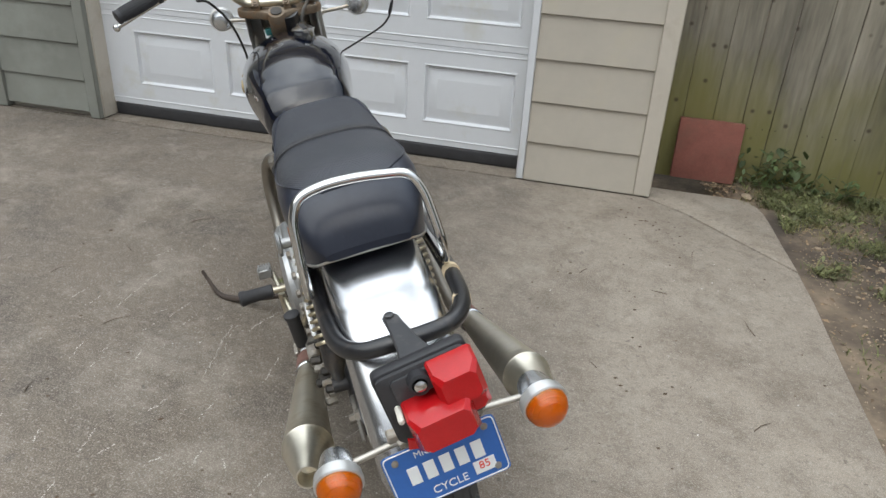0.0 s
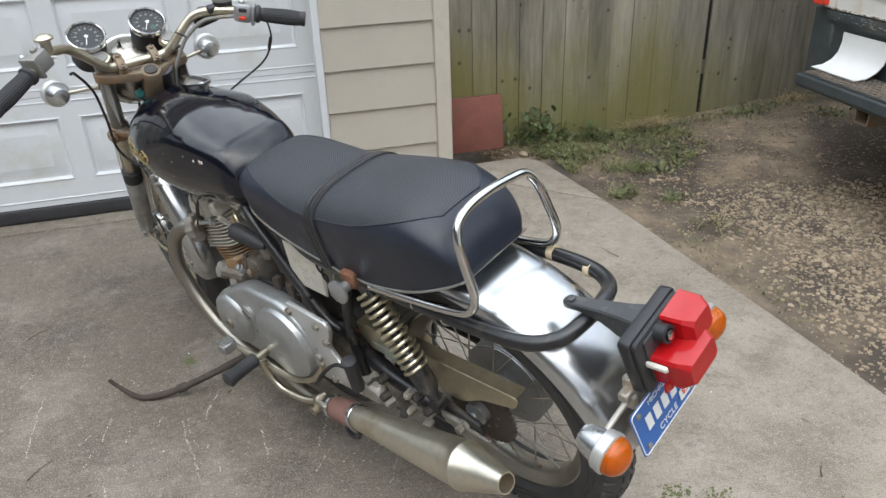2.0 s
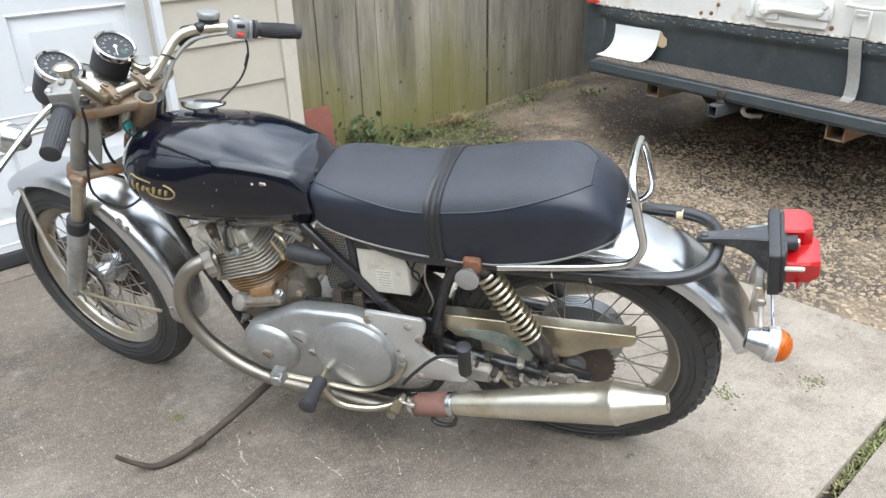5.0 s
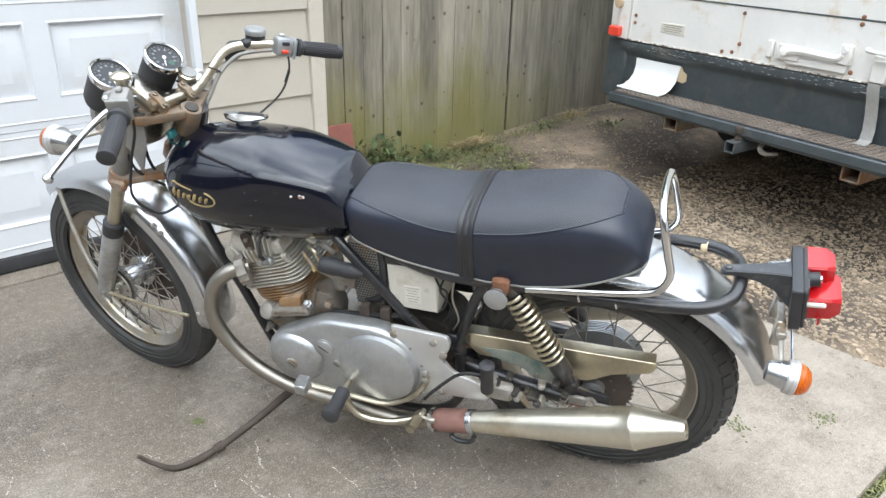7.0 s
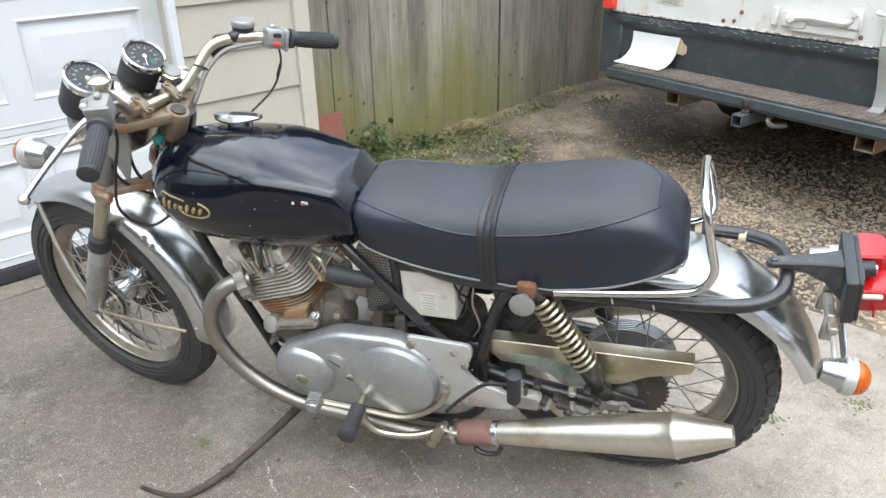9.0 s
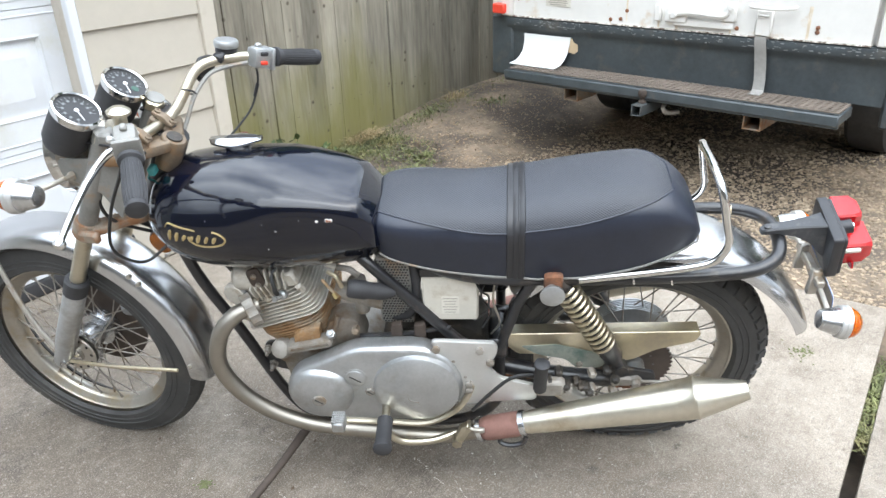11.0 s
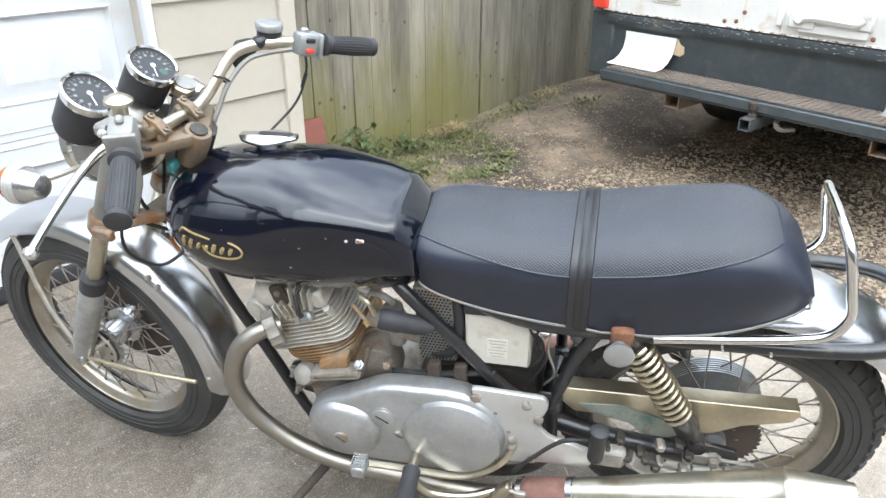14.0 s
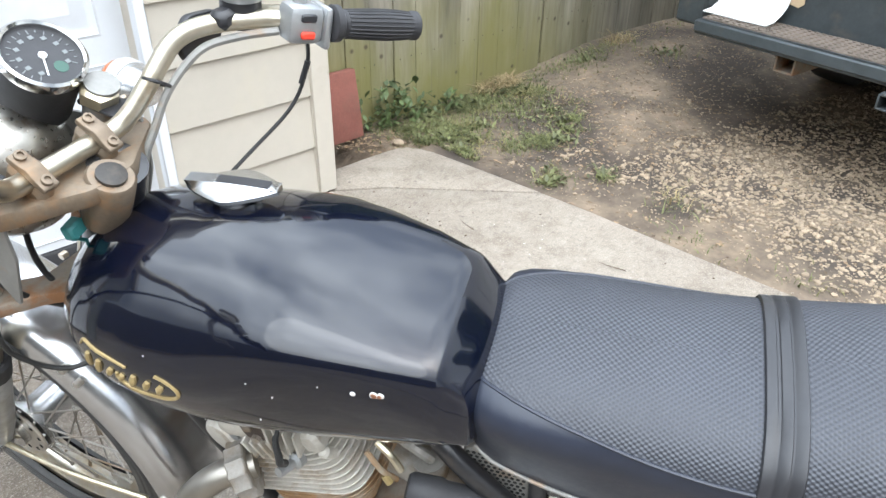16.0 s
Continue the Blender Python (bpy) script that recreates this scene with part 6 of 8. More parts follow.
for s in (-1, 1):
    hd.prism(fillet([(-0.070, 0.165), (0.080, 0.165), (0.086, 0.200), (0.05, 0.222), (-0.05, 0.222), (-0.075, 0.200)], 0.018), s * 0.072 - 0.030, s * 0.072 + 0.030, "yz", 0.008, tilt)
    hd.lathe([(0.028, 0), (0.028, 0.035), (0.02, 0.04)], (s * 0.083, 0.065, 0.135), (0, 1, -0.1), 18, tilt)
    for k in range(5):
        hd.box(s * 0.104, -0.03 + 0.014 * k, 0.196, 0.045, 0.004, 0.038, 0.001, tilt)
    hd.lathe([(0.030, 0), (0.030, 0.010), (0.026, 0.016), (0.010, 0.018)], (s * 0.098, 0.076, 0.200), (s, 0.25, 0.1), 24, tilt)
    hd.box(s * 0.090, -0.075, 0.205, 0.06, 0.03, 0.04, 0.006, tilt)
ho2 = hd.part("cylinder_head", HEAD_ALLOY, bike, "finned aluminium cylinder head with rocker boxes")
for fin in head_fins:
    fin.part("fin", HEAD_ALLOY, ho2)
PLUG = Matrix.Translation((-0.004, -0.048, 0.024))      # the plug sits behind the exhaust port
bt = Shape()
for y, z in ((-0.055, 0.200), (0.055, 0.205), (0.0, 0.212)):
    Shape().lathe([(0.011, 0), (0.011, 0.010), (0.006, 0.012)], (-0.104, y, z), (-1, 0, 0), 6, tilt).part("head_bolt", CAST, ho2)
bt.lathe([(0.010, 0), (0.012, 0.012), (0.007, 0.016), (0.007, 0.04)], (-0.112, 0.012, 0.165), (-0.9, 0.2, 0.45), 10, tilt)
bt.part("spark_plug", CAST, ho2, place=PLUG)
plug = Shape().tube([tilt @ Vector((-0.135, 0.014, 0.186)), tilt @ Vector((-0.142, 0.006, 0.206)), tilt @ Vector((-0.11, -0.01, 0.240)), (-0.03, 0.75, 0.675)], [0.0055, 0.005, 0.0034, 0.0031], 8)
plug.part("spark_plug_lead", CABLE, ho2, place=PLUG)
for s in (-1, 1):
    rc = Shape().lathe([(0.036, -0.03), (0.036, 0.012), (0.034, 0.016), (0.032, 0.030), (0.025, 0.040), (0.012, 0.046), (0.002, 0.047)], (s * 0.080, 0.908, 0.628), (s * 0.30, 0.92, 0.10), 24)
    rco = rc.part("rocker_cover", HEAD_ALLOY, ho2, "rounded alloy rocker cover")
    Shape().prism(fillet([(0.905, 0.672), (0.875, 0.684), (0.862, 0.640), (0.880, 0.618), (0.898, 0.630)], 0.010), s * 0.116 - 0.003, s * 0.116 + 0.003, "yz", 0.001, seg=1).part("spindle_plate", STAND_BROWN, ho2, "dark oval spindle plate")
    for y, z in ((0.886, 0.660), (0.880, 0.634)):
        Shape().lathe([(0.007, 0), (0.007, 0.006), (0.004, 0.008)], (s * 0.119, y, z), (s, 0, 0), 6).part("head_bolt", CAST_DIRTY, ho2)
    for y, z in ((0.855, 0.668), (0.842, 0.664), (0.829, 0.661), (0.816, 0.659)):
        Shape().prism([(y - 0.0022, z - 0.028), (y + 0.0022, z - 0.028), (y + 0.0012, z + 0.020), (y - 0.0012, z + 0.020)], s * 0.119 - 0.012, s * 0.119 + 0.006, "yz", 0.0005, seg=1).part("fin", HEAD_ALLOY, ho2)
    for y, z in ((0.790, 0.625), (0.870, 0.585)):
        Shape().lathe([(0.008, -0.03), (0.0085, 0.004), (0.005, 0.007)], (s * 0.112, y, z), (s * 0.5, 0.1, 0.85), 12).part("stud_boss", HEAD_ALLOY, ho2)
neck = Shape().prism(fillet([(0.772, 0.400), (0.738, 0.500), (0.712, 0.512), (0.668, 0.506), (0.652, 0.450), (0.664, 0.400)], 0.014), -0.086, -0.020, "yz", 0.008)
neck.tube([(-0.084, 0.738, 0.432), (-0.086, 0.726, 0.470), (-0.082, 0.712, 0.520)], [0.009, 0.007, 0.006], 10)
neck.part("crankcase_neck", ENGINE_GRIME, eo, "cast neck beside the cylinder", place=LEFT)
Shape().lathe([(0.010, -0.01), (0.010, 0.012), (0.006, 0.015)], (-0.096, 0.672, 0.488), (-1, 0, 0.3), 6).part("bolt", CAST_DIRTY, eo, place=LEFT)
lug = Shape().lathe([(0.024, -0.03), (0.026, 0.0), (0.022, 0.012), (0.010, 0.018)], (-0.086, 0.862, 0.418), (-0.8, 0.2, 0.5), 18)
lug.part("crankcase_lug", CAST_DIRTY, eo, place=LEFT)
gb = Shape().prism(fillet([(0.625, 0.33), (0.625, 0.425), (0.54, 0.450), (0.43, 0.455), (0.365, 0.42), (0.36, 0.30), (0.50, 0.26)], 0.03), -0.060, 0.085, "yz", 0.012)
gb.lathe([(0.030, 0), (0.030, 0.02), (0.024, 0.026)], (-0.02, 0.50, 0.452), (0, 0, 1), 18)
gbo = gb.part("gearbox", GREASE, bike, "greasy black gearbox shell")
Shape().tube([(-0.088, 0.665, 0.462), (-0.088, 0.56, 0.470), (-0.086, 0.45, 0.486)], 0.006, 8).part("engine_steady", FRAME_BLACK, bike, "thin black engine steady rod", place=LEFT)
for y in (0.575, 0.520):
    Shape().prism(fillet([(y + 0.014, 0.440), (y + 0.014, 0.500), (y - 0.012, 0.505), (y - 0.012, 0.440)], 0.005), -0.098, -0.080, "yz", 0.002).part("gearbox_bracket", STAND_BROWN, gbo, "rusty gearbox clamp bracket", place=LEFT)
for pts, r, mt in (([(-0.105, 0.735, 0.640), (-0.112, 0.715, 0.615), (-0.105, 0.700, 0.585)], 0.0040, BARREL), ([(-0.100, 0.720, 0.660), (-0.108, 0.700, 0.650), (-0.108, 0.690, 0.620)], 0.005, CHROME_GOLD),
                   ([(-0.112, 0.712, 0.604), (-0.116, 0.704, 0.594)], 0.0055, GOLD), ([(-0.085, 0.700, 0.660), (-0.100, 0.670, 0.668), (-0.100, 0.650, 0.650)], 0.007, CAST_DIRTY), ([(-0.080, 0.740, 0.690), (-0.095, 0.720, 0.684), (-0.090, 0.705, 0.668)], 0.009, HEAD_ALLOY)):
    Shape().tube(pts, r, 8, sub=3).part("carburettor_fitting", mt, bike, "small stained carburettor fitting")
mtp = Shape().prism(fillet([(0.855, 0.400), (0.925, 0.395), (0.940, 0.345), (0.915, 0.300), (0.870, 0.290), (0.850, 0.33)], 0.012), -0.072, -0.062, "yz", 0.002)
mto = mtp.part("front_engine_mount", FRAME_BLACK, bike, "black front engine mounting plate")
Shape().prism(fillet([(0.855, 0.400), (0.925, 0.395), (0.940, 0.345), (0.915, 0.300), (0.870, 0.290), (0.850, 0.33)], 0.012), 0.062, 0.072, "yz", 0.002).part("front_engine_mount", FRAME_BLACK, bike, "black front engine mounting plate")
for y, z in ((0.918, 0.318), (0.920, 0.375)):
    Shape().lathe([(0.013, 0), (0.013, 0.004), (0.009, 0.005), (0.009, 0.014), (0.005, 0.016), (0.005, 0.026)], (-0.072, y, z), (-1, 0, 0), 6).part("bolt", CAST_DIRTY, mto)
pad = Shape().prism(fillet([(0.842, 0.438), (0.737, 0.461), (0.730, 0.454), (0.734, 0.441), (0.838, 0.418), (0.845, 0.424)], 0.004), -0.106, -0.070, "yz", 0.002)
pado = pad.part("barrel_flange", CAST_DIRTY, eo, place=LEFT)
Shape().prism(fillet([(0.834, 0.434), (0.742, 0.454), (0.739, 0.447), (0.834, 0.426)], 0.003), -0.1072, -0.105, "yz", 0.0008, seg=1).part("flange_panel", ENGINE_GRIME, pado, "stained panel on the flange", place=LEFT)
Shape().prism(fillet([(0.826, 0.440), (0.762, 0.455), (0.760, 0.484), (0.774, 0.488), (0.824, 0.464)], 0.003), -0.090, -0.060, "yz", 0.002).part("barrel_base", BARREL, brl_o, "oil-stained block at the barrel's base", place=LEFT)
Shape().lathe([(0.011, -0.012), (0.011, 0.004), (0.0075, 0.005), (0.0075, 0.014), (0.004, 0.015)], (-0.096, 0.733, 0.474), (-0.6, 0.1, 0.8), 6).part("base_nut", CAST, pado, place=LEFT)
hose = Shape().tube([(-0.095, 0.525, 0.70), (-0.100, 0.520, 0.62), (-0.100, 0.530, 0.55), (-0.095, 0.56, 0.52), (-0.085, 0.60, 0.515)], 0.011, 10)
hose.part("breather_hose", RUBBER, bike, "black rubber breather hose")
for k, pts in enumerate(([(-0.10, 0.36, 0.64), (-0.112, 0.372, 0.60), (-0.105, 0.35, 0.55), (-0.11, 0.37, 0.50)], [(-0.09, 0.34, 0.64), (-0.105, 0.345, 0.58), (-0.11, 0.33, 0.52), (-0.10, 0.35, 0.47)], [(-0.11, 0.385, 0.645), (-0.118, 0.37, 0.62), (-0.112, 0.355, 0.60), (-0.118, 0.36, 0.56), (-0.105, 0.39, 0.52)])):
    Shape().tube(pts, 0.0026, 6).part("wire", CABLE if k != 1 else STAY, bike, "loose wiring behind the box")
# carburettor and filter
cb = Shape()
cb.tube([(-0.075, 0.715, 0.585), (-0.08, 0.655, 0.575), (-0.085, 0.60, 0.565)], [0.020, 0.026, 0.026], 16)
cb.lathe([(0.020, -0.02), (0.022, 0.05)], (-0.085, 0.655, 0.575), (0, 0.1, 1), 16)
cb.lathe([(0.018, 0), (0.018, 0.03)], (-0.085, 0.655, 0.530), (0, 0, 1), 14)
cb.part("carburettor", CAST_DIRTY, bike)
rbt = Shape().lathe([(0.017, 0), (0.021, 0.006), (0.022, 0.040), (0.0195, 0.046), (0.0195, 0.074), (0.016, 0.090), (0.008, 0.108)], (-0.108, 0.675, 0.622), (0.12, -0.9, -0.22), 18)
rbt.part("intake_boot", RUBBER, bike, "black rubber boot", place=LEFT)
af = Shape().prism(fillet([(0.61, 0.50), (0.61, 0.70), (0.53, 0.70), (0.53, 0.50)], 0.01), -0.10, 0.10, "yz", 0.006)
afo = af.part("air_filter", HEADGREY, bike, "perforated air filter box")
hol = Shape()
for i in range(24):
    for j in range(10):
        hol.lathe([(0.0024, 0), (0.0024, 0.0008)], (-0.1003, 0.537 + 0.0070 * j + (0.0035 if i % 2 else 0), 0.508 + 0.0080 * i), (-1, 0, 0), 6)
hol.part("perforation", DARK_GAP, afo)
# tool tray / battery box
bx = Shape()
bx.box(-0.022, 0.448, 0.568, 0.12, 0.128, 0.128, 0.005)
bxo = bx.part("battery_box", CREAM_BOX, bike, "cream painted metal box with a printed label", place=LEFT)
Shape().box(-0.023, 0.448, 0.644, 0.124, 0.134, 0.024, 0.003).part("box_lid", FRAME_BLACK, bxo, place=LEFT)
Shape().box(-0.0825, 0.449, 0.551, 0.0012, 0.040, 0.050, 0.0003).part("label_sticker", LABEL, bxo, "white printed label, too small to read", place=LEFT)
for k in range(6):
    Shape().box(-0.0834, 0.449, 0.571 - 0.0080 * k, 0.0006, 0.034 - 0.005 * (k % 3), 0.0015, 0).part("label_line", LABEL_INK, bxo, place=LEFT)
oil = Shape().box(0.08, 0.43, 0.56, 0.075, 0.19, 0.20, 0.02, seg=3)
oil.part("oil_tank", FRAME_BLACK, bike)

# primary case
pc = Shape()


def hull(circles, k=24):
    pts = []
    for cy, cz, r in circles:
        pts += [(cy + r * math.cos(2 * math.pi * i / k), cz + r * math.sin(2 * math.pi * i / k)) for i in range(k)]
    pts = sorted(set((round(a, 5), round(b, 5)) for a, b in pts))

    def half_hull(p):
        h = []
        for q in p:
            while len(h) > 1 and (h[-1][0] - h[-2][0]) * (q[1] - h[-2][1]) - (h[-1][1] - h[-2][1]) * (q[0] - h[-2][0]) <= 0:
                h.pop()
            h.append(q)
        return h[:-1]

    return half_hull(pts) + half_hull(pts[::-1])


pc.prism(hull([(0.763, 0.322, 0.088), (0.543, 0.350, 0.122), (0.645, 0.362, 0.107)]), -0.146, -0.090, "yz", 0.016, seg=3)
pco = pc.part("primary_cover", CAST, bike, "long oval cast alloy primary chain cover", place=LEFT)
dm = Shape()
dm.lathe([(0.079, 0), (0.074, 0.012), (0.062, 0.020), (0.02, 0.023)], (-0.142, 0.764, 0.328), (-1, 0, 0), 36)
dm.lathe([(0.105, 0), (0.101, 0.015), (0.088, 0.024), (0.03, 0.027)], (-0.142, 0.532, 0.350), (-1, 0, 0), 44)
dm.part("cover_dome", CAST, pco, place=LEFT)
for y, z, r in ((0.768, 0.322, 0.017), (0.677, 0.381, 0.024), (0.645, 0.336, 0.012)):
    x = -0.163 if y > 0.7 else -0.146
    cps = Shape()
    cps.lathe([(r * 1.18, -0.002), (r * 1.18, 0.001), (r, 0.002), (r, 0.005), (r * 0.85, 0.007)], (x, y, z), (-1, 0, 0), 24 if r > 0.015 else 6)
    co = cps.part("cover_cap", CAST if r > 0.022 else CAST_DIRTY, pco, place=LEFT)
    Shape().box(x - 0.0072, y, z, 0.0012, r * 1.35, 0.0032, 0.0004, Matrix.Translation((x, y, z)) @ Matrix.Rotation(0.6, 4, "X") @ Matrix.Translation((-x, -y, -z))).part("slot", DARK_GAP, co, place=LEFT)
tick = Shape().tube([(-0.1675, 0.540 + 0.024 * math.cos(a), 0.330 + 0.018 * math.sin(a)) for a in [2 * math.pi * k / 20 for k in range(21)]], 0.0013, 5, sub=1)
tick.tube([(-0.168, 0.553, 0.336), (-0.168, 0.547, 0.326), (-0.168, 0.527, 0.322)], 0.0018, 5, sub=2)
tick.part("cast_mark", CAST_DIRTY, pco, place=LEFT)
for k in range(13):
    a = 2 * math.pi * k / 13
    Shape().lathe([(0.006, 0), (0.006, 0.003), (0.003, 0.004)], (-0.1325, 0.535 + 0.122 * math.cos(a), 0.345 + 0.120 * math.sin(a)), (-1, 0, 0), 8).part("cover_screw", CAST_DIRTY, pco, place=LEFT) if math.cos(a) < -0.2 else None
zp = Shape()
zp.prism(fillet([(0.496, 0.488), (0.350, 0.482), (0.340, 0.468), (0.343, 0.445), (0.362, 0.405), (0.335, 0.370), (0.250, 0.344), (0.245, 0.297), (0.35, 0.290), (0.42, 0.280), (0.46, 0.30), (0.47, 0.42)], 0.014), -0.136, -0.122, "yz", 0.004)
zpo = zp.part("engine_plate", ALLOY, bike, "polished alloy engine mounting plate", place=LEFT)
for y, z in ((0.482, 0.466), (0.382, 0.462), (0.358, 0.425), (0.408, 0.355), (0.408, 0.335), (0.366, 0.305)):
    Shape().lathe([(0.010, 0), (0.010, 0.008), (0.006, 0.010)], (-0.136, y, z), (-1, 0, 0), 6).part("bolt", CAST_DIRTY, zpo, place=LEFT)
cg = Shape()
cgp = [(0.332, 0.444), (-0.131, 0.454), (-0.138, 0.446), (-0.128, 0.421), (-0.040, 0.396), (0.014, 0.362), (0.038, 0.358), (0.10, 0.374), (0.18, 0.380), (0.29, 0.380), (0.325, 0.415)]
cg.prism(fillet(cgp, 0.01), -0.063, -0.060, "yz", 0.001, seg=1)
cg.loft([[(-0.062, y, z), (-0.030, y, z + 0.002), (-0.030, y, z + 0.0045), (-0.062, y, z + 0.003)] for y, z in ((0.330, 0.442), (0.1, 0.447), (-0.133, 0.452))])
cgo = cg.part("chain_guard", CHROME_GOLD, bike, "tarnished brassy chain guard", place=LEFT)
Shape().prism(fillet([(0.285, 0.408), (0.245, 0.382), (0.215, 0.374), (0.175, 0.366), (0.150, 0.340), (0.095, 0.336), (0.074, 0.350), (0.105, 0.388), (0.20, 0.414)], 0.010), -0.0655, -0.0635, "yz", 0.0006, seg=1).part("guard_bracket", COPPER_GREEN, cgo, "corroded greenish bracket", place=LEFT)
Shape().lathe([(0.008, 0), (0.008, 0.006), (0.004, 0.008)], (-0.0655, 0.14, 0.352), (-1, 0, 0), 6).part("bolt", CAST_DIRTY, cgo, place=LEFT)

# foot controls
gl = Shape()
gl.tube([(-0.130, 0.400, 0.345), (-0.142, 0.414, 0.312), (-0.152, 0.448, 0.272), (-0.165, 0.516, 0.247), (-0.182, 0.609, 0.270), (-0.197, 0.714, 0.291)], 0.0080, 8)
glo = gl.part("gear_lever", CHROME_AGED, bike, "tarnished gear lever", place=LEFT)
pd = Shape().box(-0.217, 0.714, 0.304, 0.040, 0.030, 0.030, 0.004)
for i in range(5):
    for j in range(6):
        pd.box(-0.231 + 0.0075 * i, 0.702 + 0.0052 * j, 0.321, 0.0045, 0.003, 0.004, 0)
pd.part("shift_pedal_rubber", CAST, glo, "knurled pale shift pad", place=LEFT)
ctl = Shape()
ctl.tube([(-0.150, 0.44, 0.196), (-0.168, 0.50, 0.186), (-0.180, 0.575, 0.196), (-0.184, 0.608, 0.238), (-0.186, 0.610, 0.285)], 0.0095, 10)
ctl.tube([(-0.15, 0.608, 0.300), (-0.205, 0.606, 0.303)], 0.010, 10)
ctl.lathe([(0.013, -0.02), (0.013, 0.02)], (-0.168, 0.440, 0.192), (1, 0, 0), 6)
ctl.prism(fillet([(0.452, 0.185), (0.428, 0.185), (0.402, 0.240), (0.412, 0.252), (0.430, 0.240)], 0.006), -0.180, -0.160, "yz", 0.003)
ctl.lathe([(0.007, -0.014), (0.007, 0.014)], (-0.170, 0.410, 0.242), (1, 0, 0), 8)
cto = ctl.part("footrest_hanger", CHROME_AGED, bike, "chromed footrest hanger", place=LEFT)
fp = Shape()
fp.lathe([(0.015, 0), (0.0190, 0.004), (0.0180, 0.02), (0.0190, 0.074), (0.0215, 0.079), (0.0215, 0.090), (0.015, 0.094)], (-0.204, 0.606, 0.303), (-1, -0.03, 0.0), 18)
fp.part("footpeg_rubber", RUBBER, cto, "black rubber footpeg", place=LEFT)
rp = Shape()
rp.lathe([(0.013, 0), (0.0155, 0.004), (0.0155, 0.080), (0.018, 0.084), (0.018, 0.092), (0.012, 0.096)], (-0.160, 0.243, 0.358), (-0.08, -0.02, 1), 18)
rpo = rp.part("pillion_peg", RUBBER, bike, "folded black rubber pillion peg", place=LEFT)
Shape().box(-0.140, 0.218, 0.350, 0.03, 0.07, 0.05, 0.008).part("peg_bracket", CAST_DIRTY, rpo, place=LEFT)
Shape().tube([(-0.155, 0.255, 0.402), (-0.162, 0.31, 0.398), (-0.170, 0.37, 0.340), (-0.172, 0.40, 0.300)], 0.0045, 8).part("kick_cable", CABLE, bike, place=LEFT)
for k in range(18):
    misc = Shape()
    y, z = rnd.uniform(0.03, 0.27), rnd.uniform(0.30, 0.39)
    misc.lathe([(0.010, 0), (0.010, 0.02), (0.006, 0.024)], (-0.10 - rnd.uniform(0, 0.03), y, z), (-1, rnd.uniform(-.2, .2), 0), 6)
    misc.part("linkage_bolt", GREASE if k % 3 else CAST_DIRTY, bike, "greasy brackets and bolts", place=LEFT)

# side stand: in the bike's frame the ground lies lower on the left
stn = Shape()
stn.tube([(-0.085, 0.845, 0.125), (-0.20, 0.905, 0.100), (-0.30, 0.965, 0.080), (-0.36, 1.012, 0.073), (-0.395, 1.045, 0.082), (-0.418, 1.085, 0.120), (-0.430, 1.105, 0.150)], [0.012, 0.0105, 0.010, 0.0105, 0.008, 0.006, 0.0055], 10)
stn.lathe([(0.014, -0.012), (0.014, 0.012)], (-0.295, 0.962, 0.081), (0.8, -0.5, 0.1), 10)
stn.part("side_stand", STAND_BROWN, bike, "rusty bent side stand", place=LEFT)

# cables
cab = Shape()
cab.tube([(0.285, 0.93, 1.02), (0.291, 0.926, 0.965), (0.286, 0.935, 0.920), (0.255, 0.955, 0.875), (0.18, 1.0, 0.835), (0.09, 1.05, 0.79), (0.05, 1.08, 0.74)], 0.0028, 7)
cbo = cab.part("throttle_cable", CABLE, bike)
Shape().tube([(0.2885, 0.930, 0.935), (0.277, 0.941, 0.905)], 0.0045, 8).part("cable_adjuster", BLACK_PLASTIC, cbo)
Shape().tube([(0.106 + 0.013 * math.cos(a), 1.040 + 0.015 * math.sin(a), 1.015 - 0.010 * math.cos(a)) for a in [2 * math.pi * k / 16 for k in range(17)]], 0.0022, 6, BARS, 1).part("cable_tie", BLACK_PLASTIC, hb)
cab = Shape()
cab.tube([(-0.225, 0.975, 1.05), (-0.20, 1.03, 1.03), (-0.165, 1.08, 0.96), (-0.150, 1.14, 0.86), (-0.150, 1.17, 0.76), (-0.12, 1.13, 0.70), (-0.07, 1.08, 0.72)], 0.0036, 8)
cab.tube([(-0.05, 1.16, 0.97), (-0.10, 1.18, 0.90), (-0.09, 1.19, 0.80), (-0.04, 1.12, 0.72)], 0.004, 8)
cab.tube([(0.03, 1.17, 0.95), (-0.02, 1.20, 0.86), (-0.05, 1.17, 0.78), (-0.02, 1.10, 0.70)], 0.004, 8)
cab.tube([(0.07, 1.17, 0.95), (0.06, 1.18, 0.84), (0.0, 1.17, 0.76), (-0.05, 1.12, 0.72)], 0.0035, 8)
cab.part("clutch_cable", CABLE, bike, "loose black control cables")
cab = Shape()
cab.tube([(0.226, 0.952, 1.048), (0.190, 0.984, 1.048), (0.155, 1.012, 1.040), (0.112, 1.030, 1.006), (0.085, 1.040, 0.965), (0.068, 1.050, 0.93), (0.06, 1.065, 0.87)], 0.005, 8, BARS)
cab.part("brake_hose", HEADGREY, bike)

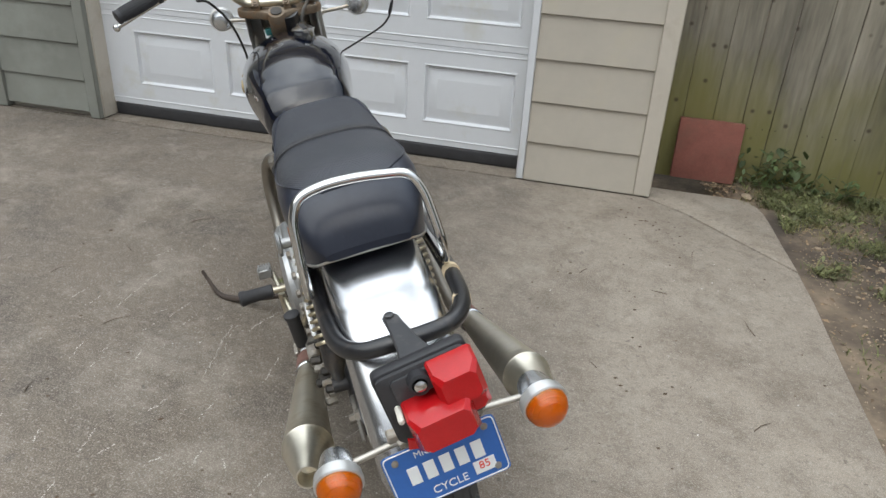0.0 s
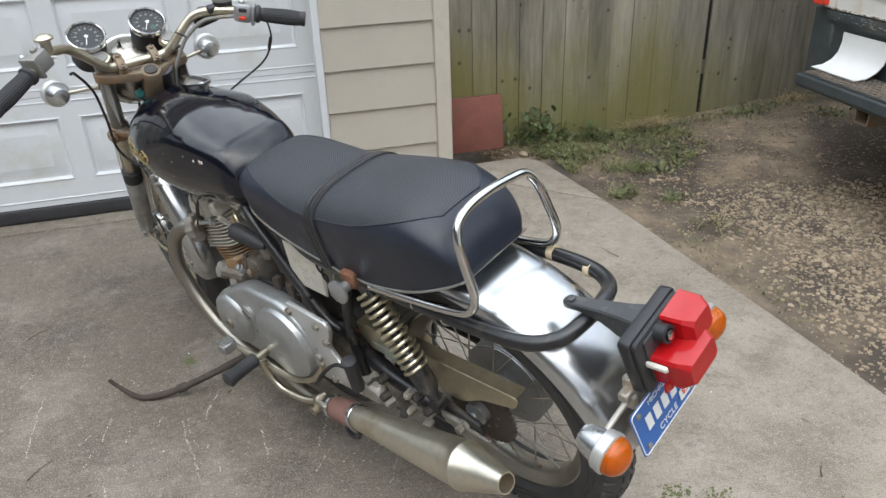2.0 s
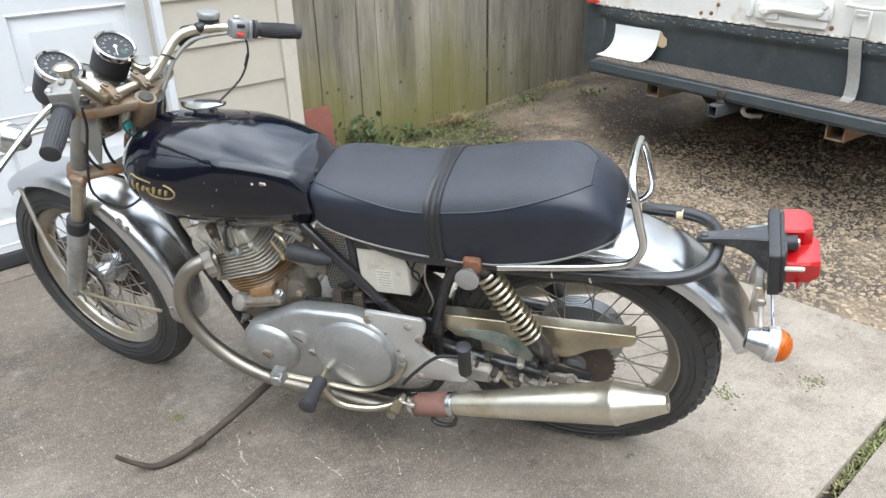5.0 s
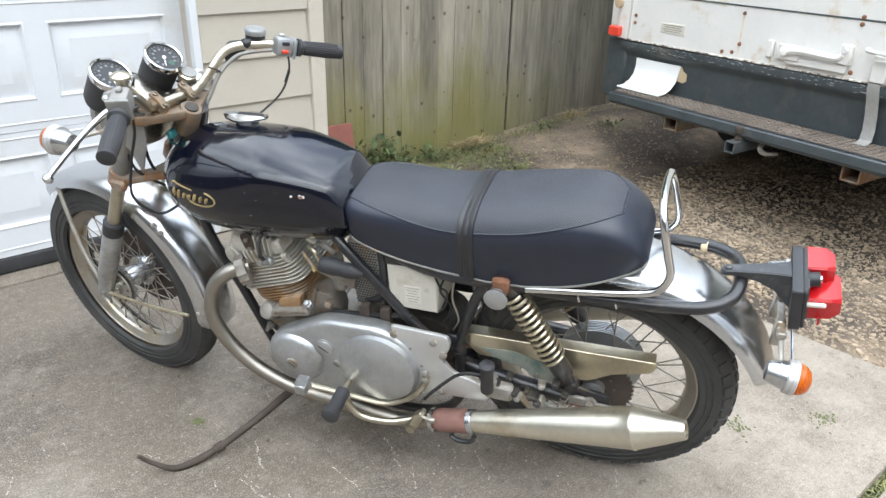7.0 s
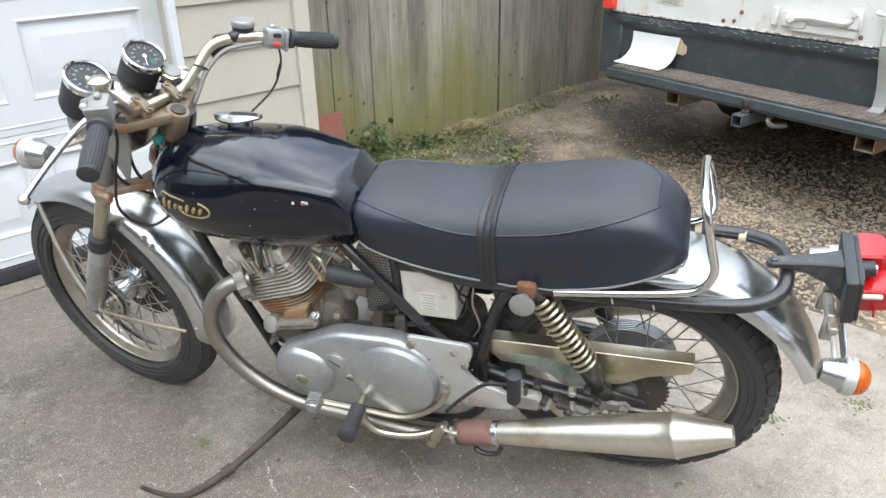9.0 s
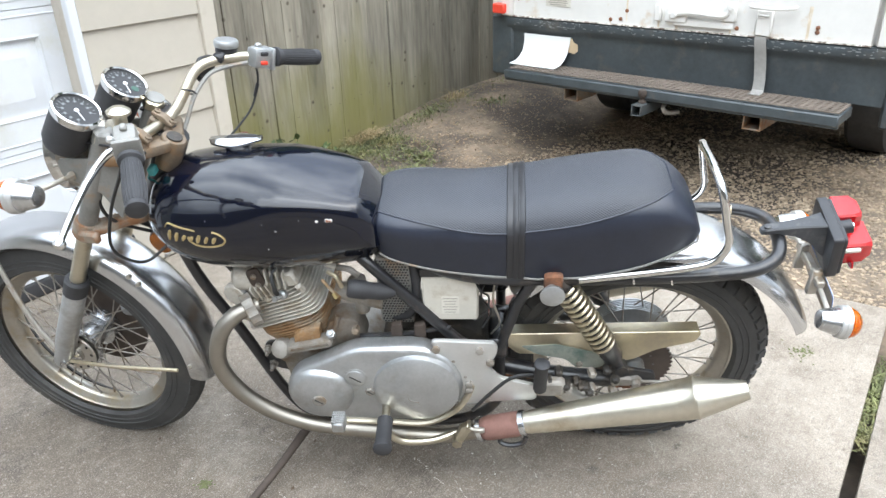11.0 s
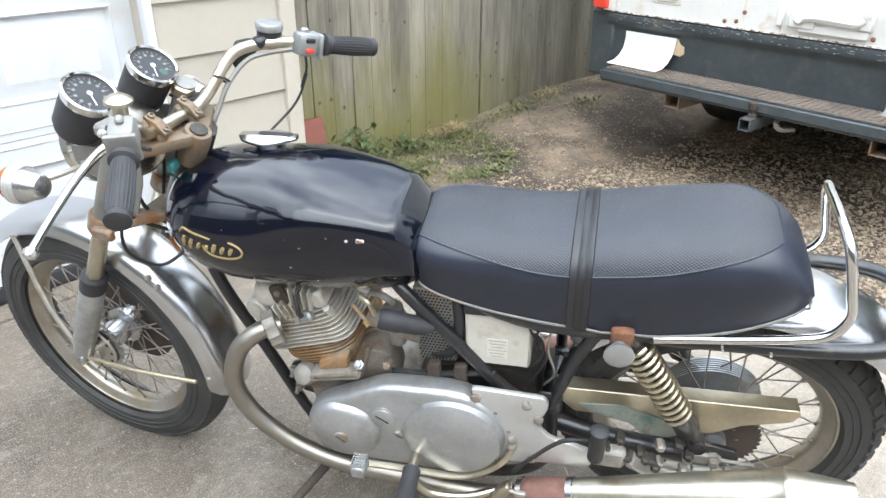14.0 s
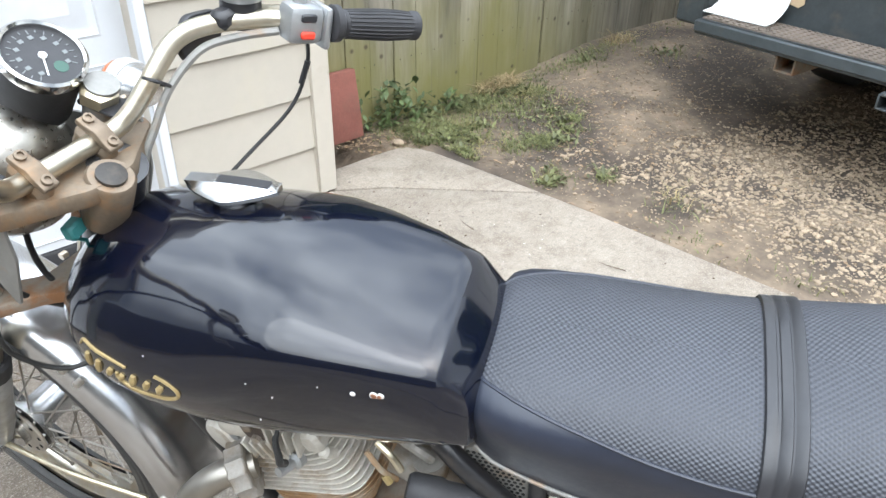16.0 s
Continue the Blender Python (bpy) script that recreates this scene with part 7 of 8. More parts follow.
# ---------------------------------------------------------------- parked truck
truck = thing("truck", TRK, "rear of a white box truck with a dark steel step bumper", "truck")
b = Shape()
b.box(0.905, 0.10, 0.468, 1.81, 0.22, 0.05, 0.006)
b.box(0.905, 0.012, 0.462, 1.81, 0.022, 0.062, 0.005)
bumper = b.part("step_bumper", TRUCK_DARK, truck, "dark steel step bumper, scuffed")
t = Shape()
t.box(0.905, 0.125, 0.496, 1.79, 0.19, 0.010, 0.003)
for i in range(56):
    for j in range(6):
        t.box(0.03 + 0.0318 * i, 0.045 + 0.031 * j, 0.503, 0.017, 0.012, 0.006, 0.002)
t.part("step_tread", STEP_TREAD, bumper, "worn studded tread plate")
k = Shape()
k.prism([(0.235, 0.497), (0.232, 0.66), (0.226, 0.685), (0.212, 0.698), (0.206, 0.712), (0.204, 0.735), (0.206, 0.748), (0.214, 0.754), (0.26, 0.756), (0.29, 0.74), (0.29, 0.497)], -0.145, 1.955, "yz", 0)
kpo = k.part("kick_panel", TRUCK_DARK, truck, "dark painted rear sill panel with a chipped rolled lip", smooth=40)
Shape().box(0.85, 0.2115, 0.7600, 1.96, 0.016, 0.007, 0.001).part("door_foot", EDGE_RUST, kpo, "rust-eaten bottom edge")
cu = Shape()
for q in range(170):
    x = rnd.uniform(-0.1, 1.9)
    w_, z = rnd.uniform(0.003, 0.022), rnd.choice((0.716, 0.722, 0.736, 0.744, 0.748)) + rnd.uniform(-0.005, 0.004)
    cu.box(x, 0.2045, z, w_, 0.0016, rnd.uniform(0.0015, 0.004), 0)
cuo = cu.part("paint_scuff", SCUFF, kpo, "pale scuffs on the lip")
tagged(cuo, kind="stuff")
for x in (-0.19, 2.0):
    Shape().box(x, 0.30, 0.58, 0.16, 0.16, 0.36, 0.012).part("corner_post", TRUCK_DARK, truck)
body = Shape()
body.box(0.905, 2.6, 1.75, 2.40, 4.7, 2.0, 0.015)
body.part("cargo_box", TRUCK_WHITE, truck, "white painted cargo box")
ch_ = Shape()
for x in (0.35, 1.45):
    ch_.box(x, 2.65, 0.58, 0.10, 4.6, 0.16, 0.005)
ch_.box(0.9, 2.6, 0.72, 2.2, 4.4, 0.06, 0)
ch_.part("chassis", TRUCK_DARK, truck)
rd = Shape()
rd.box(0.85, 0.225, 1.72, 1.96, 0.025, 1.93, 0.004)
door = rd.part("roll_door", TRUCK_WHITE, truck, "white roll-up rear door with rivets and rust streaks")
for z in (1.02, 1.30, 1.58):
    Shape().box(0.85, 0.2108, z, 1.96, 0.003, 0.008, 0.001).part("door_joint", TRUCK_DARK, door)
for x, zs_ in ((0.645, (0.835, 0.985)), (0.55, (0.785,)), (0.61, (0.79,)), (-0.06, (0.86, 0.90)), (1.235, (0.79, 1.0, 1.03)), (1.60, (0.80, 0.82))):
    for z in zs_:
        Shape().lathe([(0.011, 0), (0.009, 0.005), (0.004, 0.007)], (x, 0.2125, z), (0, -1, 0), 10).part("rivet", RUST, door)
Shape().box(-0.135, 0.235, 1.71, 0.09, 0.07, 1.9, 0.006).part("rear_post", TRUCK_WHITE, truck)
Shape().box(1.92, 0.235, 1.71, 0.14, 0.07, 1.9, 0.006).part("rear_post", TRUCK_WHITE, truck)
for x, z0, z1, w_ in ((0.645, 0.78, 0.98, 0.010), (1.56, 0.765, 0.91, 0.016), (0.93, 0.765, 0.80, 0.020), (1.205, 0.765, 0.83, 0.012), (0.83, 0.765, 0.80, 0.012), (0.55, 0.765, 0.79, 0.006)):
    Shape().prism([(x - w_ * 0.35, z0), (x + w_ * 0.3, z0), (x + w_ / 2, z1), (x - w_ / 2, z1)], 0.2110, 0.2125, "xz", 0).part("rust_run", RUST_RUN, door, "faint rust run")
Shape().box(-0.185, 0.20, 0.80, 0.085, 0.06, 0.055, 0.006).part("red_reflector", RED_TAPE, truck, "red reflector at the corner post")
Shape().lathe([(0.035, 0), (0.03, 0.012), (0.01, 0.016)], (-0.185, 0.20, 0.96), (0, -1, 0), 20).part("marker_lamp", CARD, truck)
lt = Shape()
lt.box(0.93, 0.195, 0.835, 0.12, 0.02, 0.075, 0.006)
lt.tube([(0.90, 0.188, 0.838), (1.00, 0.185, 0.852), (1.16, 0.185, 0.845), (1.20, 0.185, 0.865)], [0.020, 0.018, 0.016, 0.014], 8)
lt.box(1.205, 0.195, 0.865, 0.055, 0.025, 0.09, 0.006)
lt.box(1.07, 0.198, 0.80, 0.30, 0.012, 0.035, 0.004)
lt.box(0.83, 0.198, 0.84, 0.03, 0.02, 0.08, 0.004)
lt.lathe([(0.017, 0), (0.014, 0.012)], (0.925, 0.172, 0.838), (0, -1, 0), 12)
lt.lathe([(0.014, 0), (0.012, 0.012)], (1.205, 0.184, 0.885), (0, -1, 0), 12)
lt.part("door_latch", TRUCK_WHITE, door, "white painted latch with rust stains")
gh = Shape()
gh.box(1.365, 0.200, 0.825, 0.075, 0.016, 0.12, 0.006)
gh.tube([(1.345, 0.188, 0.86), (1.36, 0.175, 0.862), (1.385, 0.188, 0.86)], 0.005, 6)
gh.tube([(1.30, 0.195, 0.905), (1.31, 0.17, 0.90), (1.40, 0.165, 0.895), (1.49, 0.17, 0.90), (1.50, 0.195, 0.905)], 0.009, 8)
gh.part("grab_handle", TRUCK_WHITE, door)
sp = Shape()
sp.box(0.215, 0.2105, 0.857, 0.165, 0.004, 0.052, 0.001)
spo = sp.part("maker_plate", LABEL, door, "small faded plate, writing unreadable")
li = Shape()
for k in range(4):
    li.box(0.215, 0.208, 0.874 - 0.011 * k, 0.13 - 0.02 * (k % 2), 0.001, 0.004, 0)
li.part("plate_line", LABEL_INK, spo)
web = Shape()
rows = []
for y, z in ((0.190, 0.765), (0.186, 0.74), (0.195, 0.70), (0.205, 0.62), (0.205, 0.56), (0.19, 0.515), (0.165, 0.503), (0.13, 0.503)):
    rows.append([(1.335 + (0.765 - z) * 0.10, y, z), (1.390 + (0.765 - z) * 0.10, y, z)])
web.sheet(rows, 0.003)
web.part("pull_strap", STRAP_GREY, truck, "grey webbing pull strap hanging from the door")
for x in (0.425, 1.43):
    tb_ = Shape()
    wv, hv, th = 0.088, 0.078, 0.008
    for cx, cz, sx, sz in ((x, 0.438, wv, th), (x, 0.438 - hv, wv, th), (x - wv / 2 + th / 2, 0.399, th, hv), (x + wv / 2 - th / 2, 0.399, th, hv)):
        tb_.box(cx, 0.345, cz, sx, 0.60, sz + 0.001, 0.0015)
    tb_.part("square_tube", YOKE_RUST, truck, "rusty square receiver tube under the bumper")
hi = Shape()
for cx, cz, sx, sz in ((0.885, 0.418, 0.056, 0.007), (0.885, 0.368, 0.056, 0.007), (0.8605, 0.393, 0.007, 0.056), (0.9095, 0.393, 0.007, 0.056)):
    hi.box(cx, 0.07, cz, sx, 0.28, sz, 0.0015)
hio = hi.part("hitch", TRUCK_DARK, truck, "tow hitch with a dark ball")
Shape().lathe([(0.020, 0), (0.020, 0.012), (0.012, 0.016), (0.012, 0.030), (0.022, 0.036), (0.0255, 0.050), (0.022, 0.066), (0.010, 0.073)], (0.885, -0.005, 0.420), (0, 0, 1), 18).part("tow_ball", STAND_BROWN, hio)
Shape().tube([(0.97, 0.10, 0.43), (0.98, 0.04, 0.40), (1.0, 0.05, 0.375), (1.04, 0.10, 0.375)], 0.012, 8).part("chain_hook", CAST_DIRTY, hio)
for x in (0.10, 1.72):
    w = Shape()
    w.lathe([(0.20, -0.12), (0.33, -0.12), (0.365, -0.09), (0.372, 0.0), (0.365, 0.09), (0.33, 0.12), (0.20, 0.12)], (x, 1.35, 0.352), (1, 0, 0), 40)
    wo = w.part("wheel", TYRE, truck)
    Shape().lathe([(0.20, -0.10), (0.19, 0.0), (0.20, 0.10)], (x, 1.35, 0.352), (1, 0, 0), 28).part("wheel_rim", TRUCK_DARK, wo)
    # paper pad tucked behind the step
pp = Shape()
rows = []
for z, y in ((0.665, 0.222), (0.62, 0.222), (0.57, 0.215), (0.535, 0.19), (0.512, 0.15), (0.506, 0.09)):
    dx = (0.665 - z) * 0.42
    rows.append([(-0.02 - 0.16 * max(0, 0.60 - z), y, z), (0.14 - dx * 0.1, y - 0.003, z), (0.30 - dx * 0.35, y, z)])
pp.sheet(rows, 0.004)
pad = pp.part("paper_pad", PAPER, None, "curled white paper pad on brown card backing", smooth=60)
pad.matrix_world = TRK
tagged(pad, category="paper")
cd = Shape()
cd.prism([(-0.01, 0.655), (0.29, 0.650), (0.305, 0.662), (0.318, 0.640), (0.345, 0.628), (0.348, 0.592), (0.325, 0.575), (0.30, 0.580), (0.02, 0.60)], 0.2235, 0.2265, "xz", 0.0005, seg=1)
cd.part("card_backing", CARD, pad)

# ---------------------------------------------------------------- paver, plants, gravel
pav = Shape().box(0, 0, 0.15, 0.305, 0.045, 0.30, 0.006, seg=2)
pv = pav.part("paving_slab", PAVER)
pv.matrix_world = FAC @ pose(0.252, 0.347, -0.012, -9, 0, -0.5)
tagged(pv, "square red concrete paver leaning against the fence", "paver")


rg = np.random.default_rng(7)


def scatter(count, spots):
    """Places of the garage's plan drawn from soft round spots (x, y, rx, ry, weight)."""
    w = np.array([s[4] for s in spots], float)
    pick = rg.choice(len(spots), count, p=w / w.sum())
    out = []
    for i in pick:
        x, y, rx, ry, _ = spots[i]
        out.append((x + rg.normal() * rx, y + rg.normal() * ry))
    return out


def free(x, y):
    """On bare ground: not under the slab, the fence or the garage."""
    edge_x = 0.55 + 0.045 * max(0.0, -y)
    if y > 0.05:
        return 0.33 < x + 0.3 * y and y < 0.405 and x > 0.30 - 0.6 * (y - 0.1)
    return x > edge_x + 0.015


def stones(name, count, spots, r0, r1, mat, label):
    s_v, s_f = [], []
    ico = [(0, 0, 1), (0.894, 0, 0.447), (0.276, 0.851, 0.447), (-0.724, 0.526, 0.447), (-0.724, -0.526, 0.447), (0.276, -0.851, 0.447), (0.724, 0.526, -0.447), (-0.276, 0.851, -0.447), (-0.894, 0, -0.447), (-0.276, -0.851, -0.447), (0.724, -0.526, -0.447), (0, 0, -1)]
    tri = [(0, 1, 2), (0, 2, 3), (0, 3, 4), (0, 4, 5), (0, 5, 1), (1, 6, 2), (2, 7, 3), (3, 8, 4), (4, 9, 5), (5, 10, 1), (6, 7, 2), (7, 8, 3), (8, 9, 4), (9, 10, 5), (10, 6, 1), (11, 7, 6), (11, 8, 7), (11, 9, 8), (11, 10, 9), (11, 6, 10)]
    for x, y in (scatter(count, spots) if spots else count):
        if not free(x, y):
            continue
        r = r0 + (r1 - r0) * rg.random() ** 2.5
        sx, sy, sz = r * rg.uniform(0.7, 1.3), r * rg.uniform(0.6, 1.0), r * rg.uniform(0.35, 0.7)
        a = rg.uniform(0, 6.28)
        z = terrain(x, y)
        k = len(s_v)
        for px, py, pz in ico:
            j = rg.uniform(0.8, 1.15)
            qx, qy = px * sx * j, py * sy * j
            s_v.append((x + qx * math.cos(a) - qy * math.sin(a), y + qx * math.sin(a) + qy * math.cos(a), z + sz * 0.3 + pz * sz * j))
        s_f += [(p + k, q + k, t_ + k) for p, q, t_ in tri]
    s = Shape()
    s.v, s.f = s_v, s_f
    ob = s.part(name, mat, smooth=0, fix=False)
    ob.matrix_world = FAC
    return tagged(ob, label, "gravel", kind="stuff")


def island_tint(mat, lo, hi):
    """Lets each loose piece of a joined mesh take its own shade."""
    nt = mat.node_tree
    b = nt.nodes["Principled BSDF"]
    src = b.inputs["Base Color"].links[0].from_socket
    geo = nt.nodes.new("ShaderNodeNewGeometry")
    r = nt.nodes.new("ShaderNodeMapRange")
    r.inputs["To Min"].default_value, r.inputs["To Max"].default_value = lo, hi
    nt.links.new(geo.outputs["Random Per Island"], r.inputs["Value"])
    v = nt.nodes.new("ShaderNodeVectorMath")
    v.operation = "SCALE"
    nt.links.new(src, v.inputs[0])
    nt.links.new(r.outputs["Result"], v.inputs["Scale"])
    nt.links.new(v.outputs["Vector"], b.inputs["Base Color"])


for mt_, lo_, hi_ in ((GRAVEL, 0.70, 1.12), (LEAF, 0.6, 1.5), (WEED, 0.5, 1.5), (GRASS, 0.6, 1.4), (DRYGRASS, 0.6, 1.3)):
    island_tint(mt_, lo_, hi_)

def gravelled(x, y):
    """How thickly loose gravel lies: a drift with a ragged edge and bare wheel ruts."""
    n = noise.noise((x * 2.2, y * 2.2, 7)) + 0.5 * noise.noise((x * 6, y * 6, 2))
    edge = min((x - 0.93 + 0.22 * max(0.0, -y - 1.0)) * 5, (-0.62 - y - 0.28 * max(0.0, x - 1.5)) * 4)
    rut = max(0.0, 1 - abs((x - 1.95) - 0.25 * (y + 1.0)) / 0.16) * max(0.0, min(1.0, (y + 1.6) * 2))
    return max(0.02, min(1.0 - 0.4 * max(0.0, min(1.0, x - 1.6)), 0.45 + edge + 0.5 * n - 0.8 * rut))


loose = [(rg.uniform(0.6, 3.4), rg.uniform(-3.3, -0.35)) for _ in range(34000)]
loose = [p for p in loose if rg.random() < gravelled(p[0], p[1])]
for cx_, cy_, r_, n_ in ((0.925, -0.395, 0.035, 22), (1.02, -0.42, 0.05, 14), (1.60, 0.14, 0.06, 10), (1.5, -0.1, 0.3, 60), (2.1, 0.0, 0.5, 50), (1.0, -0.1, 0.25, 25)):
    loose += [(cx_ + rg.normal() * r_, cy_ + rg.normal() * r_ * 0.7) for _ in range(n_)]
stones("gravel", loose, None, 0.0045, 0.0145, GRAVEL, "pale tan gravel pressed into the soil")
stones("grit", 13000, [(1.4, -1.8, 0.5, 0.6, 3), (1.3, -0.4, 0.6, 0.5, 1.6), (2.4, -0.3, 0.9, 0.5, 1.8), (1.2, -2.4, 0.6, 0.8, 1)], 0.002, 0.007, GRAVEL, "scattered small grit on bare soil")


def blades(name, count, spots, h0, h1, mat, label, category, lie=0.5):
    v, f = [], []
    for x, y in scatter(count, spots):
        if not free(x, y) and name != "joint_grass":
            continue
        z = terrain(x, y) - 0.004 if name != "joint_grass" else -0.03
        a, h = rg.uniform(0, 6.28), rg.uniform(h0, h1)
        w = rg.uniform(0.0012, 0.003)
        l = h * rg.uniform(0.1, lie * 2)
        dx, dy = math.cos(a), math.sin(a)
        k = len(v)
        for t_, ww in ((0, 1), (0.5, 0.8), (1, 0.12)):
            px, py, pz = x + dx * l * t_ * t_, y + dy * l * t_ * t_, z + h * (t_ - 0.25 * t_ * t_ * min(1.6, lie * 2))
            v += [(px - dy * w * ww, py + dx * w * ww, pz), (px + dy * w * ww, py - dx * w * ww, pz)]
        f += [(k, k + 1, k + 3, k + 2), (k + 2, k + 3, k + 5, k + 4)]
    s = Shape()
    s.v, s.f = v, f
    ob = s.part(name, mat, smooth=0, fix=False)
    ob.matrix_world = FAC
    return tagged(ob, label, category, kind="stuff")


def leaves(name, plants, mat, label):
    """Low weeds: rosettes and stems of pointed leaves."""
    v, f = [], []
    for x, y, n, size, high in plants:
        z0 = terrain(x, y)
        for i in range(n):
            a = rg.uniform(0, 6.28)
            up_ = rg.uniform(0.1, 0.9)
            zb_ = z0 + high * rg.random() ** 1.3
            bx_, by_ = x + rg.normal() * 0.02 * (1 + high * 6), y + rg.normal() * 0.02 * (1 + high * 6)
            L = size * rg.uniform(0.6, 1.3)
            w = L * rg.uniform(0.16, 0.28)
            dx, dy = math.cos(a), math.sin(a)
            k = len(v)
            for t_, ww, sag in ((0.0, 0.15, 0.0), (0.35, 1.0, 0.02), (0.7, 0.8, -0.02), (1.0, 0.05, -0.10)):
                px, py, pz = bx_ + dx * L * t_ * (1 - 0.4 * up_), by_ + dy * L * t_ * (1 - 0.4 * up_), zb_ + L * (t_ * up_ + sag)
                v += [(px - dy * w * ww, py + dx * w * ww, pz + w * 0.25), (px, py, pz), (px + dy * w * ww, py - dx * w * ww, pz + w * 0.25)]
            for q in range(3):
                o = k + 3 * q
                f += [(o, o + 1, o + 4, o + 3), (o + 1, o + 2, o + 5, o + 4)]
    s = Shape()
    s.v, s.f = v, f
    ob = s.part(name, mat, smooth=60, fix=False)
    ob.matrix_world = FAC
    return tagged(ob, label, "weeds", kind="stuff")


tall = [(0.60 + rg.normal() * 0.09, 0.345 + rg.normal() * 0.025, 17, 0.046, 0.19) for _ in range(9)] + [(0.85 + rg.normal() * 0.14, 0.335 + rg.normal() * 0.03, 11, 0.042, 0.09) for _ in range(8)]
lowp, tufts = [], []
for _ in range(75):
    cx_, cy_ = rg.uniform(0.45, 1.45), 0.375 - 0.65 * rg.random() ** 1.4
    if cx_ > 1.0 and cy_ < 0.12 and rg.random() < 0.6:
        continue
    r_ = rg.uniform(0.02, 0.06)
    tufts.append((cx_, cy_, r_, r_, rg.uniform(0.4, 1.6)))
    if rg.random() < 0.55:
        lowp += [(cx_ + rg.normal() * r_, cy_ + rg.normal() * r_, 7, rg.uniform(0.016, 0.034), 0.014) for _ in range(int(rg.integers(2, 6)))]
for cx_, cy_, r_ in ((0.71, -0.49, 0.045), (0.68, -0.52, 0.03), (0.89, -0.63, 0.03), (0.67, 0.02, 0.05), (0.74, -0.04, 0.04), (1.02, -0.27, 0.05), (1.16, -0.24, 0.04), (2.30, 0.02, 0.08), (2.0, 0.31, 0.12), (1.85, 0.26, 0.08)):
    lowp += [(cx_ + rg.normal() * r_ * 0.6, cy_ + rg.normal() * r_ * 0.6, 8, rg.uniform(0.022, 0.042), 0.018) for _ in range(4)]
    tufts.append((cx_, cy_, r_ * 1.3, r_, 1.2))
lowp = [p for p in lowp if free(p[0], p[1])]
tufts += [(0.70, -1.10, 0.04, 0.06, 0.7), (0.86, -0.98, 0.05, 0.06, 0.6), (0.98, -0.92, 0.05, 0.04, 0.4), (0.74, -1.55, 0.05, 0.15, 0.6), (2.0, 0.31, 0.20, 0.06, 5), (1.60, 0.34, 0.12, 0.04, 2), (2.9, 0.32, 0.5, 0.05, 2), (0.86, 0.18, 0.26, 0.13, 9), (1.12, 0.25, 0.22, 0.10, 5)]
leaves("tall_weeds", tall, LEAF, "leafy dark green weeds growing at the foot of the fence")
leaves("low_weeds", lowp, WEED, "low yellow-green weeds scattered over bare soil")
blades("grass", 9500, tufts, 0.012, 0.052, GRASS, "sparse trodden grass in clumps along the fence", "grass", 0.8)
blades("dry_grass", 650, [(1.36, 0.375, 0.05, 0.022, 2.2), (1.24, 0.35, 0.05, 0.025, 0.8), (2.30, 0.33, 0.06, 0.03, 0.5), (0.92, -0.95, 0.05, 0.05, 0.05)], 0.03, 0.11, DRYGRASS, "tuft of dry straw-coloured grass by the fence", "grass", 1.1)
blades("joint_grass", 420, [(0.02, -2.685, 0.09, 0.012, 2), (-0.12, -2.685, 0.03, 0.012, 0.4), (0.22, -2.685, 0.05, 0.012, 0.8)], 0.015, 0.05, GRASS, "grass growing in the joint between two slabs", "grass", 0.9)
stn_ = Shape().lathe([(0.004, -0.012), (0.022, -0.006), (0.026, 0.004), (0.018, 0.014), (0.006, 0.018)], (0, 0, 0), (0, 0, 1), 9)
sto = stn_.part("stone", GRAVEL)
sto.matrix_world = pose(1.962, 1.478, 0.006, 10, 5, 0)
tagged(sto, "small yellowish stone on bare ground", "stone")

DEBRIS = material("dry_leaf_debris", (0.20, 0.14, 0.085), 0.9, vary=0.4, scale=20)
island_tint(DEBRIS, 0.35, 1.6)
db = Shape()
for x, y in scatter(5200, [(1.2, -0.2, 0.6, 0.35, 2), (2.2, -0.2, 0.8, 0.4, 2.4), (1.6, -0.9, 0.6, 0.4, 1.5), (3.0, -0.6, 0.8, 0.6, 1.5), (0.35, 0.25, 0.16, 0.08, 0.7), (1.3, -1.8, 0.4, 0.6, 0.6)]):
    if not free(x, y):
        continue
    z, a, L = terrain(x, y), rg.uniform(0, 6.28), rg.uniform(0.004, 0.017)
    c, q, w = math.cos(a) * L, math.sin(a) * L, rg.uniform(0.2, 0.6)
    db.add([(x - c, y - q, z + 0.001), (x + q * w, y - c * w, z + rg.uniform(0.001, 0.006)), (x + c, y + q, z + rg.uniform(0.001, 0.006)), (x - q * w, y + c * w, z + 0.002)], [(0, 1, 2, 3)])
dbo = db.part("leaf_debris", DEBRIS, smooth=0, fix=False)
dbo.matrix_world = FAC
tagged(dbo, "dry leaf and bark debris on the soil", "leaf litter", kind="stuff")

# plain dark wall added out of view, closing the yard behind the camera
nb = Shape().box(0, 0, 2.2, 0.2, 26, 4.4, 0)
nbo = nb.part("wall_neighbour", WALL_PLAIN)
nbo.matrix_world = pose(-8.5, 1, 0, 0, 0, -8)
tagged(nbo, "plain dark wall added out of view behind the camera", "wall", kind="structure")

